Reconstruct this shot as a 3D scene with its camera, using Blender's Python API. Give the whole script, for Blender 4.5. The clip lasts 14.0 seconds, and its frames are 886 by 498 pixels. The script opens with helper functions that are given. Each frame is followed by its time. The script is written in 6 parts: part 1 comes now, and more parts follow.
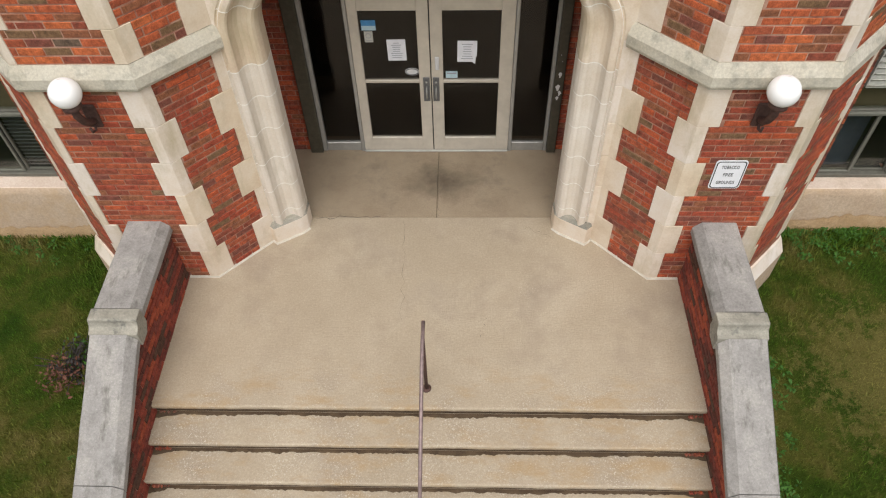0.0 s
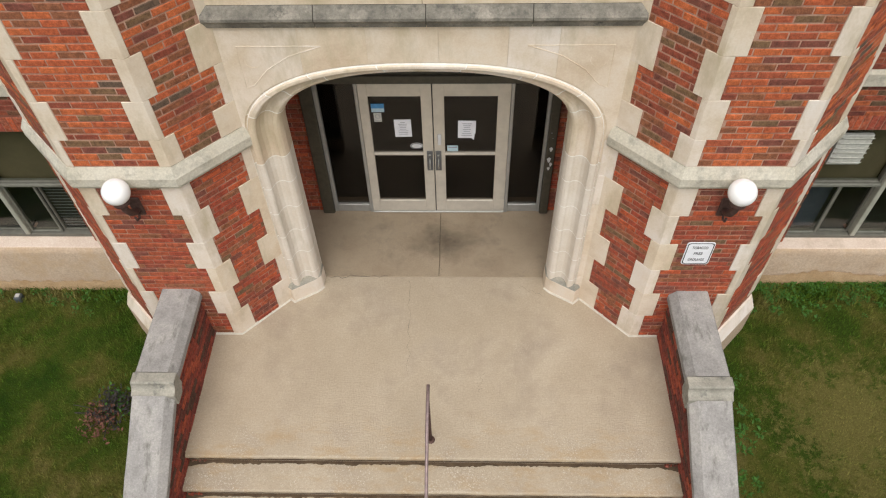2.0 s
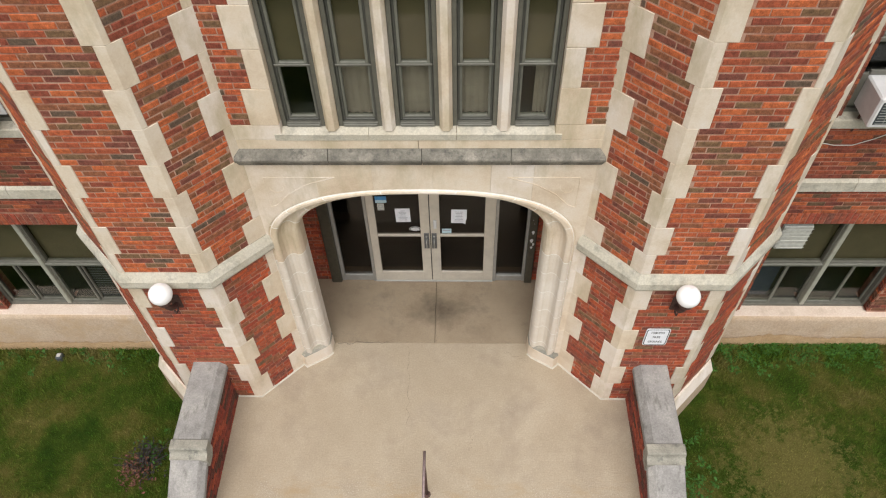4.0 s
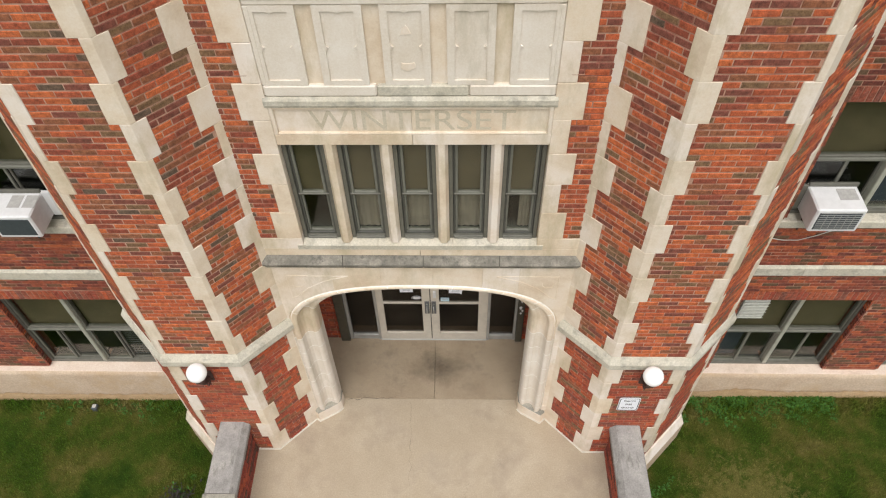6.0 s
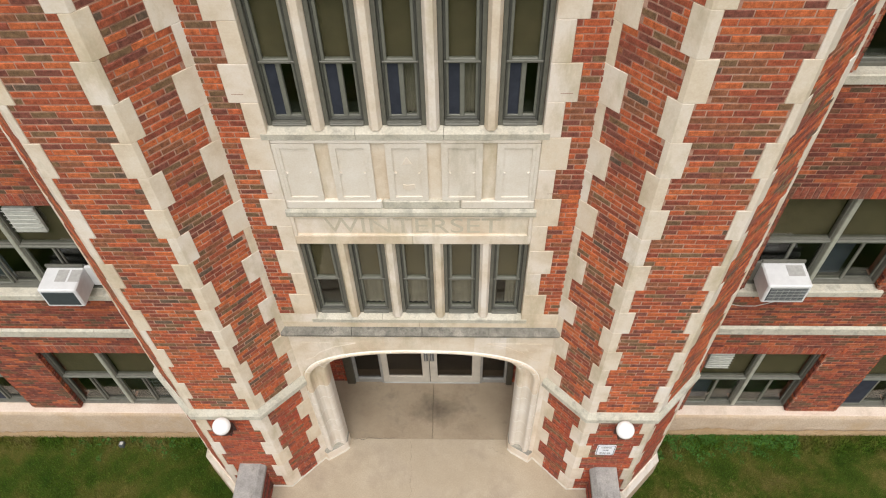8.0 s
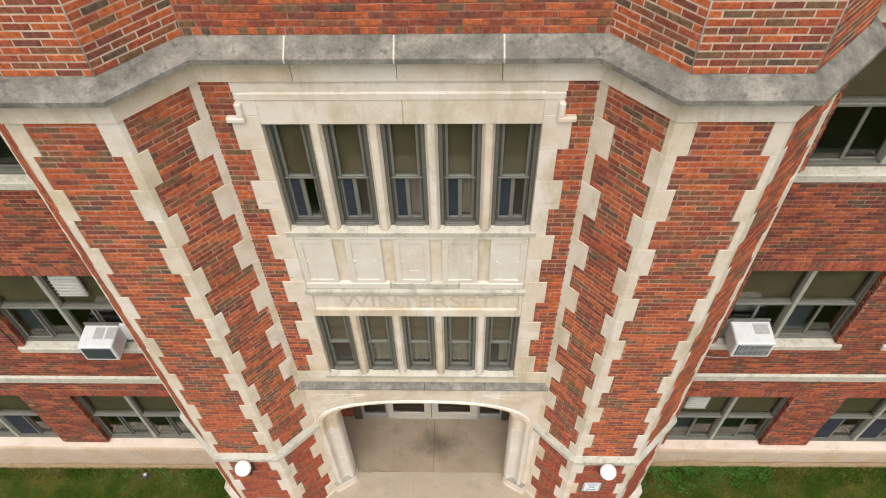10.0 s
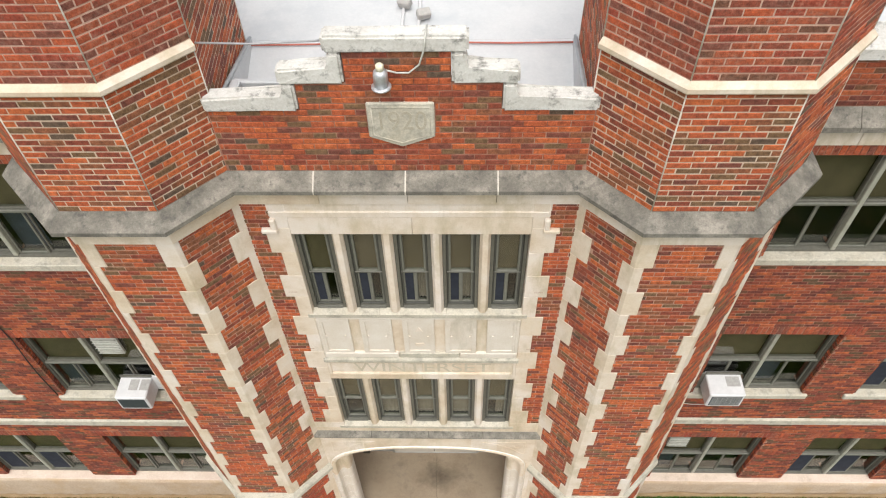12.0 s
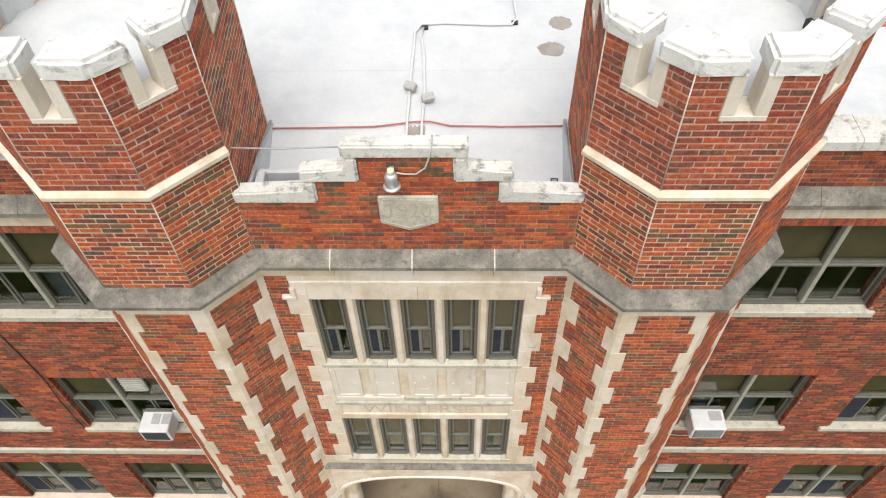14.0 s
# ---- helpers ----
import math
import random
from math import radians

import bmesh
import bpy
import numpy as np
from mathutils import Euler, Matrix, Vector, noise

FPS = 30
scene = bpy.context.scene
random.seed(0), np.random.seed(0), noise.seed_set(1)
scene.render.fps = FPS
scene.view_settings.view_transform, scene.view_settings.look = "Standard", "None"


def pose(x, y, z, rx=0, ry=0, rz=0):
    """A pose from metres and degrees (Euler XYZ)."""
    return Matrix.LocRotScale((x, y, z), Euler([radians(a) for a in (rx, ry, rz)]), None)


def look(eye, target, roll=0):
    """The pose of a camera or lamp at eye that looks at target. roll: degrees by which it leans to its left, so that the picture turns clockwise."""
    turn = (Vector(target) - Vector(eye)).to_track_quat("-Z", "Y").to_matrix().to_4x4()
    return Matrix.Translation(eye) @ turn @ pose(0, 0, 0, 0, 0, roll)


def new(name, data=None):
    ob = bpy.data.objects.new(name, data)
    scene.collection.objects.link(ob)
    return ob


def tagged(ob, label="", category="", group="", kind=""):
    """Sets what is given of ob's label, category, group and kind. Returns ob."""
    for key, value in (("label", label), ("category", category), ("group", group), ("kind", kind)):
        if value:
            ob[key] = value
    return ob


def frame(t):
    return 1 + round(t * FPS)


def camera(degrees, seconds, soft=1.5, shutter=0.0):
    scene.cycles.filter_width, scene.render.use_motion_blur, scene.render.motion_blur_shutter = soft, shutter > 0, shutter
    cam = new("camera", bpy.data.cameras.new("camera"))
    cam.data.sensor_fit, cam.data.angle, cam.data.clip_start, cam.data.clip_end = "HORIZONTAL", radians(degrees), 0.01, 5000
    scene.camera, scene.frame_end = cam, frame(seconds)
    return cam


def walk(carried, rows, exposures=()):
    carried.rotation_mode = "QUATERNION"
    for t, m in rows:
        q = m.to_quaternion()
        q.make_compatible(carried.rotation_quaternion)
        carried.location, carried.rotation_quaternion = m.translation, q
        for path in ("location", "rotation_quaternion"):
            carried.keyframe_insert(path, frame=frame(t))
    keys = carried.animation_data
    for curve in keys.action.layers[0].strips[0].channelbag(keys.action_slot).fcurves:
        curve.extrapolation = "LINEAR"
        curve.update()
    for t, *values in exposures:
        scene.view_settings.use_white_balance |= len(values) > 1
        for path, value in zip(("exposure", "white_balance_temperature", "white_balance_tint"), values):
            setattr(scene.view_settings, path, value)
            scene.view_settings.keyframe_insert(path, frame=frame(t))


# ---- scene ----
# ---------------------------------------------------------------- camera
cam = camera(62.84, 14.0, soft=1.15)
PATH = [
    (0.0, 0.344, -4.589, 6.129, 39.064, 1.174, 1.198),
    (0.5, 0.346, -4.592, 6.315, 39.043, 1.188, 1.197),
    (1.0, 0.345, -4.593, 6.527, 39.093, 1.188, 1.197),
    (1.5, 0.341, -4.592, 6.821, 39.173, 1.164, 1.178),
    (2.0, 0.330, -4.565, 7.199, 39.112, 1.124, 1.132),
    (4.5, 0.438, -4.545, 9.119, 39.121, 1.120, 1.090),
    (5.0, 0.440, -4.525, 9.517, 39.141, 1.106, 1.092),
    (5.5, 0.446, -4.503, 9.910, 39.101, 1.091, 1.093),
    (6.0, 0.464, -4.494, 10.286, 39.111, 1.070, 1.088),
    (6.5, 0.485, -4.499, 10.664, 39.131, 1.039, 1.063),
    (7.0, 0.500, -4.508, 11.027, 39.131, 1.039, 1.063),
    (7.5, 0.516, -4.513, 11.383, 39.171, 1.039, 1.063),
    (8.0, 0.532, -4.509, 11.744, 39.191, 1.045, 1.055),
    (10.5, 0.548, -4.486, 13.465, 39.250, 1.053, 0.997),
    (11.0, 0.548, -4.487, 13.834, 39.270, 1.045, 0.991),
    (11.5, 0.543, -4.475, 14.212, 39.270, 1.059, 0.990),
    (12.0, 0.540, -4.456, 14.600, 39.290, 1.073, 0.988),
    (12.5, 0.536, -4.440, 14.944, 39.289, 1.072, 0.974),
    (13.0, 0.530, -4.430, 15.260, 39.289, 1.078, 0.966),
    (13.5, 0.529, -4.422, 15.557, 39.299, 1.078, 0.966),
    (14.0, 0.531, -4.414, 15.736, 39.299, 1.085, 0.959),
]
walk(cam, [(t, pose(x, y, z, rx, ry, rz)) for t, x, y, z, rx, ry, rz in PATH], [(0.0, 0.27), (5.0, 0.36), (9.0, 0.46), (12.0, 0.52), (14.0, 0.50)])

# ---------------------------------------------------------------- sky and light
world = bpy.data.worlds.new("overcast_sky")
scene.world = world
world.use_nodes = True
wt = world.node_tree
sky = wt.nodes.new("ShaderNodeTexSky")
sky.sky_type, sky.sun_disc = "NISHITA", False
sky.sun_elevation, sky.sun_rotation = radians(64), radians(184)
sky.air_density, sky.dust_density, sky.ozone_density = 1.0, 4.0, 1.0
grey = wt.nodes.new("ShaderNodeHueSaturation")
grey.inputs["Saturation"].default_value = 0.22
wt.links.new(sky.outputs[0], grey.inputs["Color"])
wt.links.new(grey.outputs[0], wt.nodes["Background"].inputs["Color"])
wt.nodes["Background"].inputs["Strength"].default_value = 0.15
sun = new("sun", bpy.data.lights.new("sun", "SUN"))
sun.data.energy, sun.data.angle, sun.data.color = 1.3, radians(60), (1.0, 0.95, 0.87)
sun.matrix_world = look((0.5, -8, 17), (0, 0, 0))


# ---------------------------------------------------------------- materials
def nodes_of(name):
    m = bpy.data.materials.new(name)
    m.use_nodes = True
    t = m.node_tree
    return m, t, t.nodes["Principled BSDF"]


def noise_tex(t, scale, detail=4, rough=0.6, coord="Object", stretch=None):
    c = t.nodes.new("ShaderNodeTexCoord")
    n = t.nodes.new("ShaderNodeTexNoise")
    n.inputs["Scale"].default_value, n.inputs["Detail"].default_value, n.inputs["Roughness"].default_value = scale, detail, rough
    g = t.nodes.new("ShaderNodeNewGeometry")
    out = g.outputs["Position"]
    if stretch:
        mp = t.nodes.new("ShaderNodeMapping")
        mp.inputs["Scale"].default_value = stretch
        t.links.new(out, mp.inputs["Vector"])
        out = mp.outputs[0]
    t.links.new(out, n.inputs["Vector"])
    t.nodes.remove(c)
    return n.outputs["Fac"]


def ramp(t, fac, stops, interp="LINEAR"):
    r = t.nodes.new("ShaderNodeValToRGB")
    r.color_ramp.interpolation = interp
    el = r.color_ramp.elements
    while len(el) < len(stops):
        el.new(0.5)
    for e, (p, c) in zip(el, stops):
        e.position, e.color = p, (*c, 1) if len(c) == 3 else c
    t.links.new(fac, r.inputs["Fac"])
    return r.outputs["Color"]


def mix(t, fac, a, b, mode="MIX"):
    m = t.nodes.new("ShaderNodeMix")
    m.data_type, m.blend_type = "RGBA", mode
    for sock, v in ((m.inputs[0], fac), (m.inputs[6], a), (m.inputs[7], b)):
        if isinstance(v, (int, float)):
            sock.default_value = v
        elif isinstance(v, tuple):
            sock.default_value = (*v, 1)
        else:
            t.links.new(v, sock)
    return m.outputs[2]


def bump(t, bsdf, height, strength, dist=0.01):
    b = t.nodes.new("ShaderNodeBump")
    b.inputs["Strength"].default_value, b.inputs["Distance"].default_value = strength, dist
    t.links.new(height, b.inputs["Height"])
    t.links.new(b.outputs[0], bsdf.inputs["Normal"])


def rnd(t):
    """A random number of its own for each brick, be it an object or an island of a mesh."""
    o, g = t.nodes.new("ShaderNodeObjectInfo"), t.nodes.new("ShaderNodeNewGeometry")
    a = t.nodes.new("ShaderNodeMath")
    a.operation = "ADD"
    t.links.new(o.outputs["Random"], a.inputs[0])
    t.links.new(g.outputs["Random Per Island"], a.inputs[1])
    f = t.nodes.new("ShaderNodeMath")
    f.operation = "FRACT"
    t.links.new(a.outputs[0], f.inputs[0])
    return f.outputs[0]


def grained(name, stops, fine=60, coarse=3, rough=0.85, bump_s=0.25, dirt=None, dirt_scale=5, dirt_edge=(0.52, 0.68), stretch=None, spec=0.3, speck=0.0, each=0.0, grain=0.35):
    """A mineral surface: broad tone from stops, fine grain, shaped stains in the colour dirt."""
    m, t, b = nodes_of(name)
    col = ramp(t, noise_tex(t, coarse, 5, 0.65), [(0.3 + 0.4 * i / max(1, len(stops) - 1), c) for i, c in enumerate(stops)])
    g = noise_tex(t, fine, 6, 0.7)
    col = mix(t, grain, col, ramp(t, g, [(0.3, (0.25, 0.25, 0.25)), (0.7, (0.78, 0.78, 0.78))]), "OVERLAY")
    if speck:
        sp = ramp(t, noise_tex(t, 95, 3, 0.6), [(0.28, (0.12, 0.12, 0.12)), (0.42, (0.5, 0.5, 0.5)), (0.56, (0.5, 0.5, 0.5)), (0.70, (1, 1, 1))])
        col = mix(t, speck, col, sp, "OVERLAY")
    if each:
        col = mix(t, each, col, ramp(t, rnd(t), [(0.0, (0.36, 0.33, 0.25)), (0.5, (0.50, 0.49, 0.46)), (1.0, (0.68, 0.68, 0.70))]), "OVERLAY")
    if dirt:
        d = noise_tex(t, dirt_scale, 7, 0.7, stretch=stretch)
        col = mix(t, ramp(t, d, [(dirt_edge[0], (0, 0, 0)), (dirt_edge[1], (1, 1, 1))]), col, dirt)
    t.links.new(col, b.inputs["Base Color"])
    b.inputs["Roughness"].default_value = rough
    b.inputs["Specular IOR Level"].default_value = spec
    bump(t, b, g, bump_s)
    return m


def brick_material(name, stops, lime=0.12):
    m, t, b = nodes_of(name)
    r = rnd(t)
    col = ramp(t, r, stops, "CONSTANT")
    # firing differences within a brick
    f = noise_tex(t, 19, 6, 0.7)
    col = mix(t, 0.80, col, ramp(t, f, [(0.3, (0.17, 0.15, 0.15)), (0.72, (0.84, 0.78, 0.74))]), "OVERLAY")
    # rough wire-cut face: short upright scratches over a fine grain
    fine = noise_tex(t, 110, 5, 0.75, stretch=(1, 1, 0.45))
    col = mix(t, 0.45, col, ramp(t, fine, [(0.32, (0.16, 0.15, 0.15)), (0.68, (0.84, 0.82, 0.80))]), "OVERLAY")
    # soot and lime bloom in broad patches
    col = mix(t, ramp(t, noise_tex(t, 1.1, 6, 0.7), [(0.55, (0, 0, 0)), (0.8, (0.35, 0.35, 0.35))]), col, (0.07, 0.05, 0.04))
    # lime bloom smeared from the joints
    bloom = mix(t, 1.0, ramp(t, noise_tex(t, 2.1, 5, 0.7), [(0.38, (0.3, 0.3, 0.3)), (0.62, (1, 1, 1))]), ramp(t, noise_tex(t, 26, 6, 0.75), [(0.46, (0, 0, 0)), (0.70, (1, 1, 1))]), "MULTIPLY")
    col = mix(t, mix(t, lime, (0, 0, 0), bloom), col, (0.52, 0.33, 0.25))
    t.links.new(col, b.inputs["Base Color"])
    b.inputs["Roughness"].default_value = 0.8
    b.inputs["Specular IOR Level"].default_value = 0.25
    bump(t, b, fine, 0.6, 0.006)
    return m


ORANGE, RED, DARK, BROWN, OLIVE, PLUM = (0.47, 0.132, 0.050), (0.34, 0.090, 0.045), (0.245, 0.068, 0.042), (0.245, 0.100, 0.053), (0.18, 0.112, 0.062), (0.19, 0.068, 0.050)
BRICK = brick_material("mottled_brick", [(0.0, ORANGE), (0.17, (0.42, 0.108, 0.046)), (0.36, RED), (0.50, DARK), (0.61, BROWN), (0.76, OLIVE), (0.87, PLUM), (0.97, (0.12, 0.088, 0.064))])
BRICK_LOW = brick_material("red_brown_brick", [(0.0, (0.42, 0.095, 0.040)), (0.12, RED), (0.36, (0.31, 0.068, 0.038)), (0.58, DARK), (0.74, BROWN), (0.86, PLUM), (0.96, OLIVE)])
BRICK_RED = brick_material("red_brick", [(0.0, (0.42, 0.095, 0.04)), (0.14, RED), (0.44, (0.28, 0.06, 0.036)), (0.66, DARK), (0.85, PLUM), (0.95, (0.15, 0.07, 0.045))], 0.45)
BRICK_WING = brick_material("wing_brick", [(0.0, (0.37, 0.108, 0.046)), (0.14, (0.275, 0.076, 0.041)), (0.36, (0.21, 0.059, 0.038)), (0.56, (0.145, 0.047, 0.035)), (0.74, (0.15, 0.072, 0.042)), (0.88, (0.115, 0.075, 0.045)), (0.95, (0.36, 0.10, 0.045))])
MORTAR = grained("mortar", [(0.33, 0.175, 0.12), (0.47, 0.29, 0.21)], 60, 4, 0.95, 0.3, dirt=(0.23, 0.085, 0.055), dirt_scale=2.6, dirt_edge=(0.40, 0.60))
BRICK_FAR = grained("far_brick", [(0.22, 0.07, 0.045), (0.32, 0.10, 0.055)], 12, 5, 0.9, 0.3)
MORTAR_MID = grained("brown_mortar", [(0.39, 0.225, 0.16), (0.50, 0.32, 0.24)], 60, 4, 0.95, 0.3, dirt=(0.27, 0.105, 0.07), dirt_scale=2.4, dirt_edge=(0.46, 0.64))
MORTAR_PINK = grained("pink_mortar", [(0.47, 0.29, 0.22), (0.58, 0.40, 0.32)], 60, 4, 0.95, 0.3, dirt=(0.36, 0.17, 0.11), dirt_scale=2.6, dirt_edge=(0.50, 0.68))
MORTAR_PALE = grained("pale_mortar", [(0.50, 0.37, 0.275), (0.63, 0.51, 0.40)], 60, 4, 0.95, 0.3, dirt=(0.40, 0.22, 0.145), dirt_scale=2.6, dirt_edge=(0.52, 0.70))
STONE = grained("limestone", [(0.585, 0.478, 0.36), (0.69, 0.595, 0.495), (0.725, 0.655, 0.58)], 55, 2.2, 0.85, 0.10, dirt=(0.47, 0.395, 0.265), dirt_scale=2.6, dirt_edge=(0.50, 0.72), stretch=(1, 1, 0.35), each=0.34, grain=0.18)
STONE_GREY = grained("weathered_limestone", [(0.194, 0.185, 0.156), (0.288, 0.273, 0.23), (0.36, 0.336, 0.279)], 45, 3, 0.92, 0.4, dirt=(0.12, 0.12, 0.11), dirt_scale=9, dirt_edge=(0.56, 0.70), speck=0.15)
STONE_SOILED = grained("soiled_limestone", [(0.464, 0.424, 0.336), (0.56, 0.528, 0.448)], 50, 3, 0.9, 0.3, dirt=(0.33, 0.31, 0.26), dirt_scale=7, dirt_edge=(0.50, 0.68))
COPING = grained("pale_coping", [(0.53, 0.512, 0.47), (0.66, 0.65, 0.612)], 40, 3, 0.85, 0.3, dirt=(0.25, 0.245, 0.225), dirt_scale=8, dirt_edge=(0.53, 0.66))
COPING_WHITE = grained("whitened_coping", [(0.64, 0.63, 0.60), (0.74, 0.735, 0.71)], 40, 3, 0.85, 0.3, dirt=(0.33, 0.32, 0.295), dirt_scale=6, dirt_edge=(0.52, 0.66))
STONE_WHITE = grained("whitened_limestone", [(0.62, 0.545, 0.45), (0.70, 0.645, 0.57)], 55, 2.5, 0.85, 0.12, dirt=(0.47, 0.42, 0.33), dirt_scale=3, dirt_edge=(0.55, 0.75), stretch=(1, 1, 0.3), grain=0.2)
# Letters and numerals stand proud; the shade of carving is their darker colour.
LETTER = grained("incised_shadow", [(0.46, 0.40, 0.30), (0.55, 0.495, 0.395)], 60, 5, 0.95, 0.2)
NUMERAL = grained("carving_shade", [(0.38, 0.34, 0.265), (0.46, 0.42, 0.335)], 60, 5, 0.95, 0.2)
PLASTER = grained("plaster", [(0.44, 0.33, 0.232), (0.52, 0.415, 0.312)], 35, 2, 0.92, 0.8, dirt=(0.45, 0.315, 0.18), dirt_scale=1.6, dirt_edge=(0.5, 0.75))
LEDGE = grained("smooth_plaster", [(0.60, 0.48, 0.39), (0.68, 0.57, 0.48)], 45, 2.5, 0.85, 0.2, dirt=(0.46, 0.36, 0.27), dirt_scale=3, dirt_edge=(0.55, 0.75))
BRICK_CHEEK = brick_material("soiled_red_brick", [(0.0, (0.33, 0.075, 0.038)), (0.14, (0.25, 0.055, 0.036)), (0.40, (0.17, 0.042, 0.032)), (0.66, (0.115, 0.038, 0.03)), (0.86, (0.085, 0.045, 0.032))])
CAP = grained("grey_cap_stone", [(0.215, 0.205, 0.195), (0.285, 0.272, 0.258), (0.355, 0.336, 0.31)], 45, 4, 0.92, 0.4, dirt=(0.13, 0.125, 0.11), dirt_scale=7, dirt_edge=(0.54, 0.72), stretch=(1.6, 0.5, 1), speck=0.2)
CONCRETE = grained("washed_concrete", [(0.335, 0.274, 0.198), (0.372, 0.307, 0.225), (0.412, 0.346, 0.26)], 45, 1.1, 0.58, 0.6, dirt=(0.275, 0.222, 0.17), dirt_scale=1.3, dirt_edge=(0.50, 0.78), speck=0.20, grain=0.26)
_t = CONCRETE.node_tree
_bs = _t.nodes["Principled BSDF"]
_src = _bs.inputs["Base Color"].links[0].from_socket


def along(t, axis, a, b):
    """0 before a, 1 past b, along a world axis."""
    g, sx, mr = (t.nodes.new("ShaderNode" + k) for k in ("NewGeometry", "SeparateXYZ", "MapRange"))
    mr.inputs["From Min"].default_value, mr.inputs["From Max"].default_value = a, b
    t.links.new(g.outputs["Position"], sx.inputs[0])
    t.links.new(sx.outputs[axis], mr.inputs["Value"])
    return mr.outputs[0]


# rust stains where the feet turn off the landing, and pale grit bared by wear towards the steps
_worn = mix(_t, along(_t, "Y", -0.85, -1.45), ramp(_t, noise_tex(_t, 1.4, 5, 0.7), [(0.56, (0, 0, 0)), (0.70, (0.5, 0.5, 0.5))]), ramp(_t, noise_tex(_t, 2.6, 5, 0.7), [(0.40, (0.08, 0.08, 0.08)), (0.64, (1, 1, 1))]))
_rust = mix(_t, along(_t, "Y", -0.9, -1.4), (0, 0, 0), ramp(_t, noise_tex(_t, 2.0, 6, 0.7, stretch=(1, 2.2, 1)), [(0.50, (0, 0, 0)), (0.68, (0.75, 0.75, 0.75))]))
_src = mix(_t, _rust, _src, (0.345, 0.235, 0.12))
_m = mix(_t, _worn, (0, 0, 0), ramp(_t, noise_tex(_t, 62, 6, 0.8), [(0.53, (0, 0, 0)), (0.63, (0.85, 0.85, 0.85))]))
_t.links.new(mix(_t, _m, _src, (0.66, 0.61, 0.51)), _bs.inputs["Base Color"])
# Porch slabs: darker than the landing concrete, with a ragged darker patch mid-porch.
PORCH = grained("porch_concrete", [(0.242, 0.186, 0.128), (0.292, 0.231, 0.161), (0.325, 0.26, 0.185)], 85, 1.6, 0.8, 0.3, dirt=(0.17, 0.14, 0.105), dirt_scale=2.2, dirt_edge=(0.52, 0.78), speck=0.3)
_t = PORCH.node_tree
_bs = _t.nodes["Principled BSDF"]
_src = _bs.inputs["Base Color"].links[0].from_socket
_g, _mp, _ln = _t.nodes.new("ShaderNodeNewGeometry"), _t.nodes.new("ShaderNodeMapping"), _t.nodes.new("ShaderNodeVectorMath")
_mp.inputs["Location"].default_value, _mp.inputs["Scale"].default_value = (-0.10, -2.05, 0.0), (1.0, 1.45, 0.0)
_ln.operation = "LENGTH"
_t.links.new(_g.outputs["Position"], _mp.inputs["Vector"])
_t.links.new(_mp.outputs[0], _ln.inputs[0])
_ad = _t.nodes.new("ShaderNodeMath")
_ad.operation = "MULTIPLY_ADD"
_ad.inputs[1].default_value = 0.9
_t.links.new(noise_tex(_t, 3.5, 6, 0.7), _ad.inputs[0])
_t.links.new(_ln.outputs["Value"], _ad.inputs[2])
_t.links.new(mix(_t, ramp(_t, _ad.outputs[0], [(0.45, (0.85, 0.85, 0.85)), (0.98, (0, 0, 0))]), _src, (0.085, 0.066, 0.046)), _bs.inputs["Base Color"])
STONE_DARK = grained("blackened_limestone", [(0.11, 0.102, 0.086), (0.18, 0.168, 0.142), (0.31, 0.285, 0.24)], 45, 3.5, 0.92, 0.4, dirt=(0.09, 0.087, 0.077), dirt_scale=11, dirt_edge=(0.52, 0.70), speck=0.2)
# Near-black: dirt plus the shadow under the step noses, put into the colour.
RISER = grained("dirty_shaded_riser", [(0.045, 0.03, 0.019), (0.11, 0.075, 0.045)], 60, 5, 0.9, 0.4)
MEMBRANE = grained("white_membrane", [(0.545, 0.56, 0.57), (0.615, 0.622, 0.625)], 30, 1.2, 0.6, 0.1, dirt=(0.48, 0.505, 0.525), dirt_scale=1.6, dirt_edge=(0.48, 0.74), grain=0.12)
SOIL_SPOT = grained("bare_roof_patch", [(0.27, 0.24, 0.215), (0.36, 0.33, 0.30)], 60, 6, 0.9, 0.3)


def plain(name, colour, rough=0.5, metal=0.0, vary=0.12, scale=20, spec=0.5):
    m, t, b = nodes_of(name)
    lo, hi = tuple(c * (1 - vary) for c in colour), tuple(min(1, c * (1 + vary)) for c in colour)
    t.links.new(ramp(t, noise_tex(t, scale, 5, 0.65), [(0.35, lo), (0.65, hi)]), b.inputs["Base Color"])
    b.inputs["Roughness"].default_value, b.inputs["Metallic"].default_value = rough, metal
    b.inputs["Specular IOR Level"].default_value = spec
    return m


ALU = plain("champagne_aluminium", (0.60, 0.555, 0.475), 0.42, 0.25, 0.08, 6)
HANDLE = plain("dull_handle_metal", (0.16, 0.165, 0.17), 0.45, 0.5, 0.1, 8)
ALU_GREY = plain("grey_aluminium", (0.42, 0.42, 0.40), 0.4, 0.5, 0.1, 8)
BRONZE = plain("bronze_paint", (0.062, 0.055, 0.038), 0.5, 0, 0.2, 15)
FRAME = plain("grey_green_frame", (0.125, 0.122, 0.10), 0.5, 0.1, 0.12, 12)
FRAME_LIGHT = plain("pale_green_frame", (0.34, 0.34, 0.28), 0.5, 0, 0.1, 12)
SASH = plain("sash_grey", (0.155, 0.155, 0.128), 0.5, 0, 0.1, 12)
FRAME_DARK = plain("dark_frame", (0.07, 0.07, 0.06), 0.5, 0, 0.1, 12)
SHADE = plain("olive_blind", (0.128, 0.104, 0.066), 0.9, 0, 0.1, 4, 0.1)
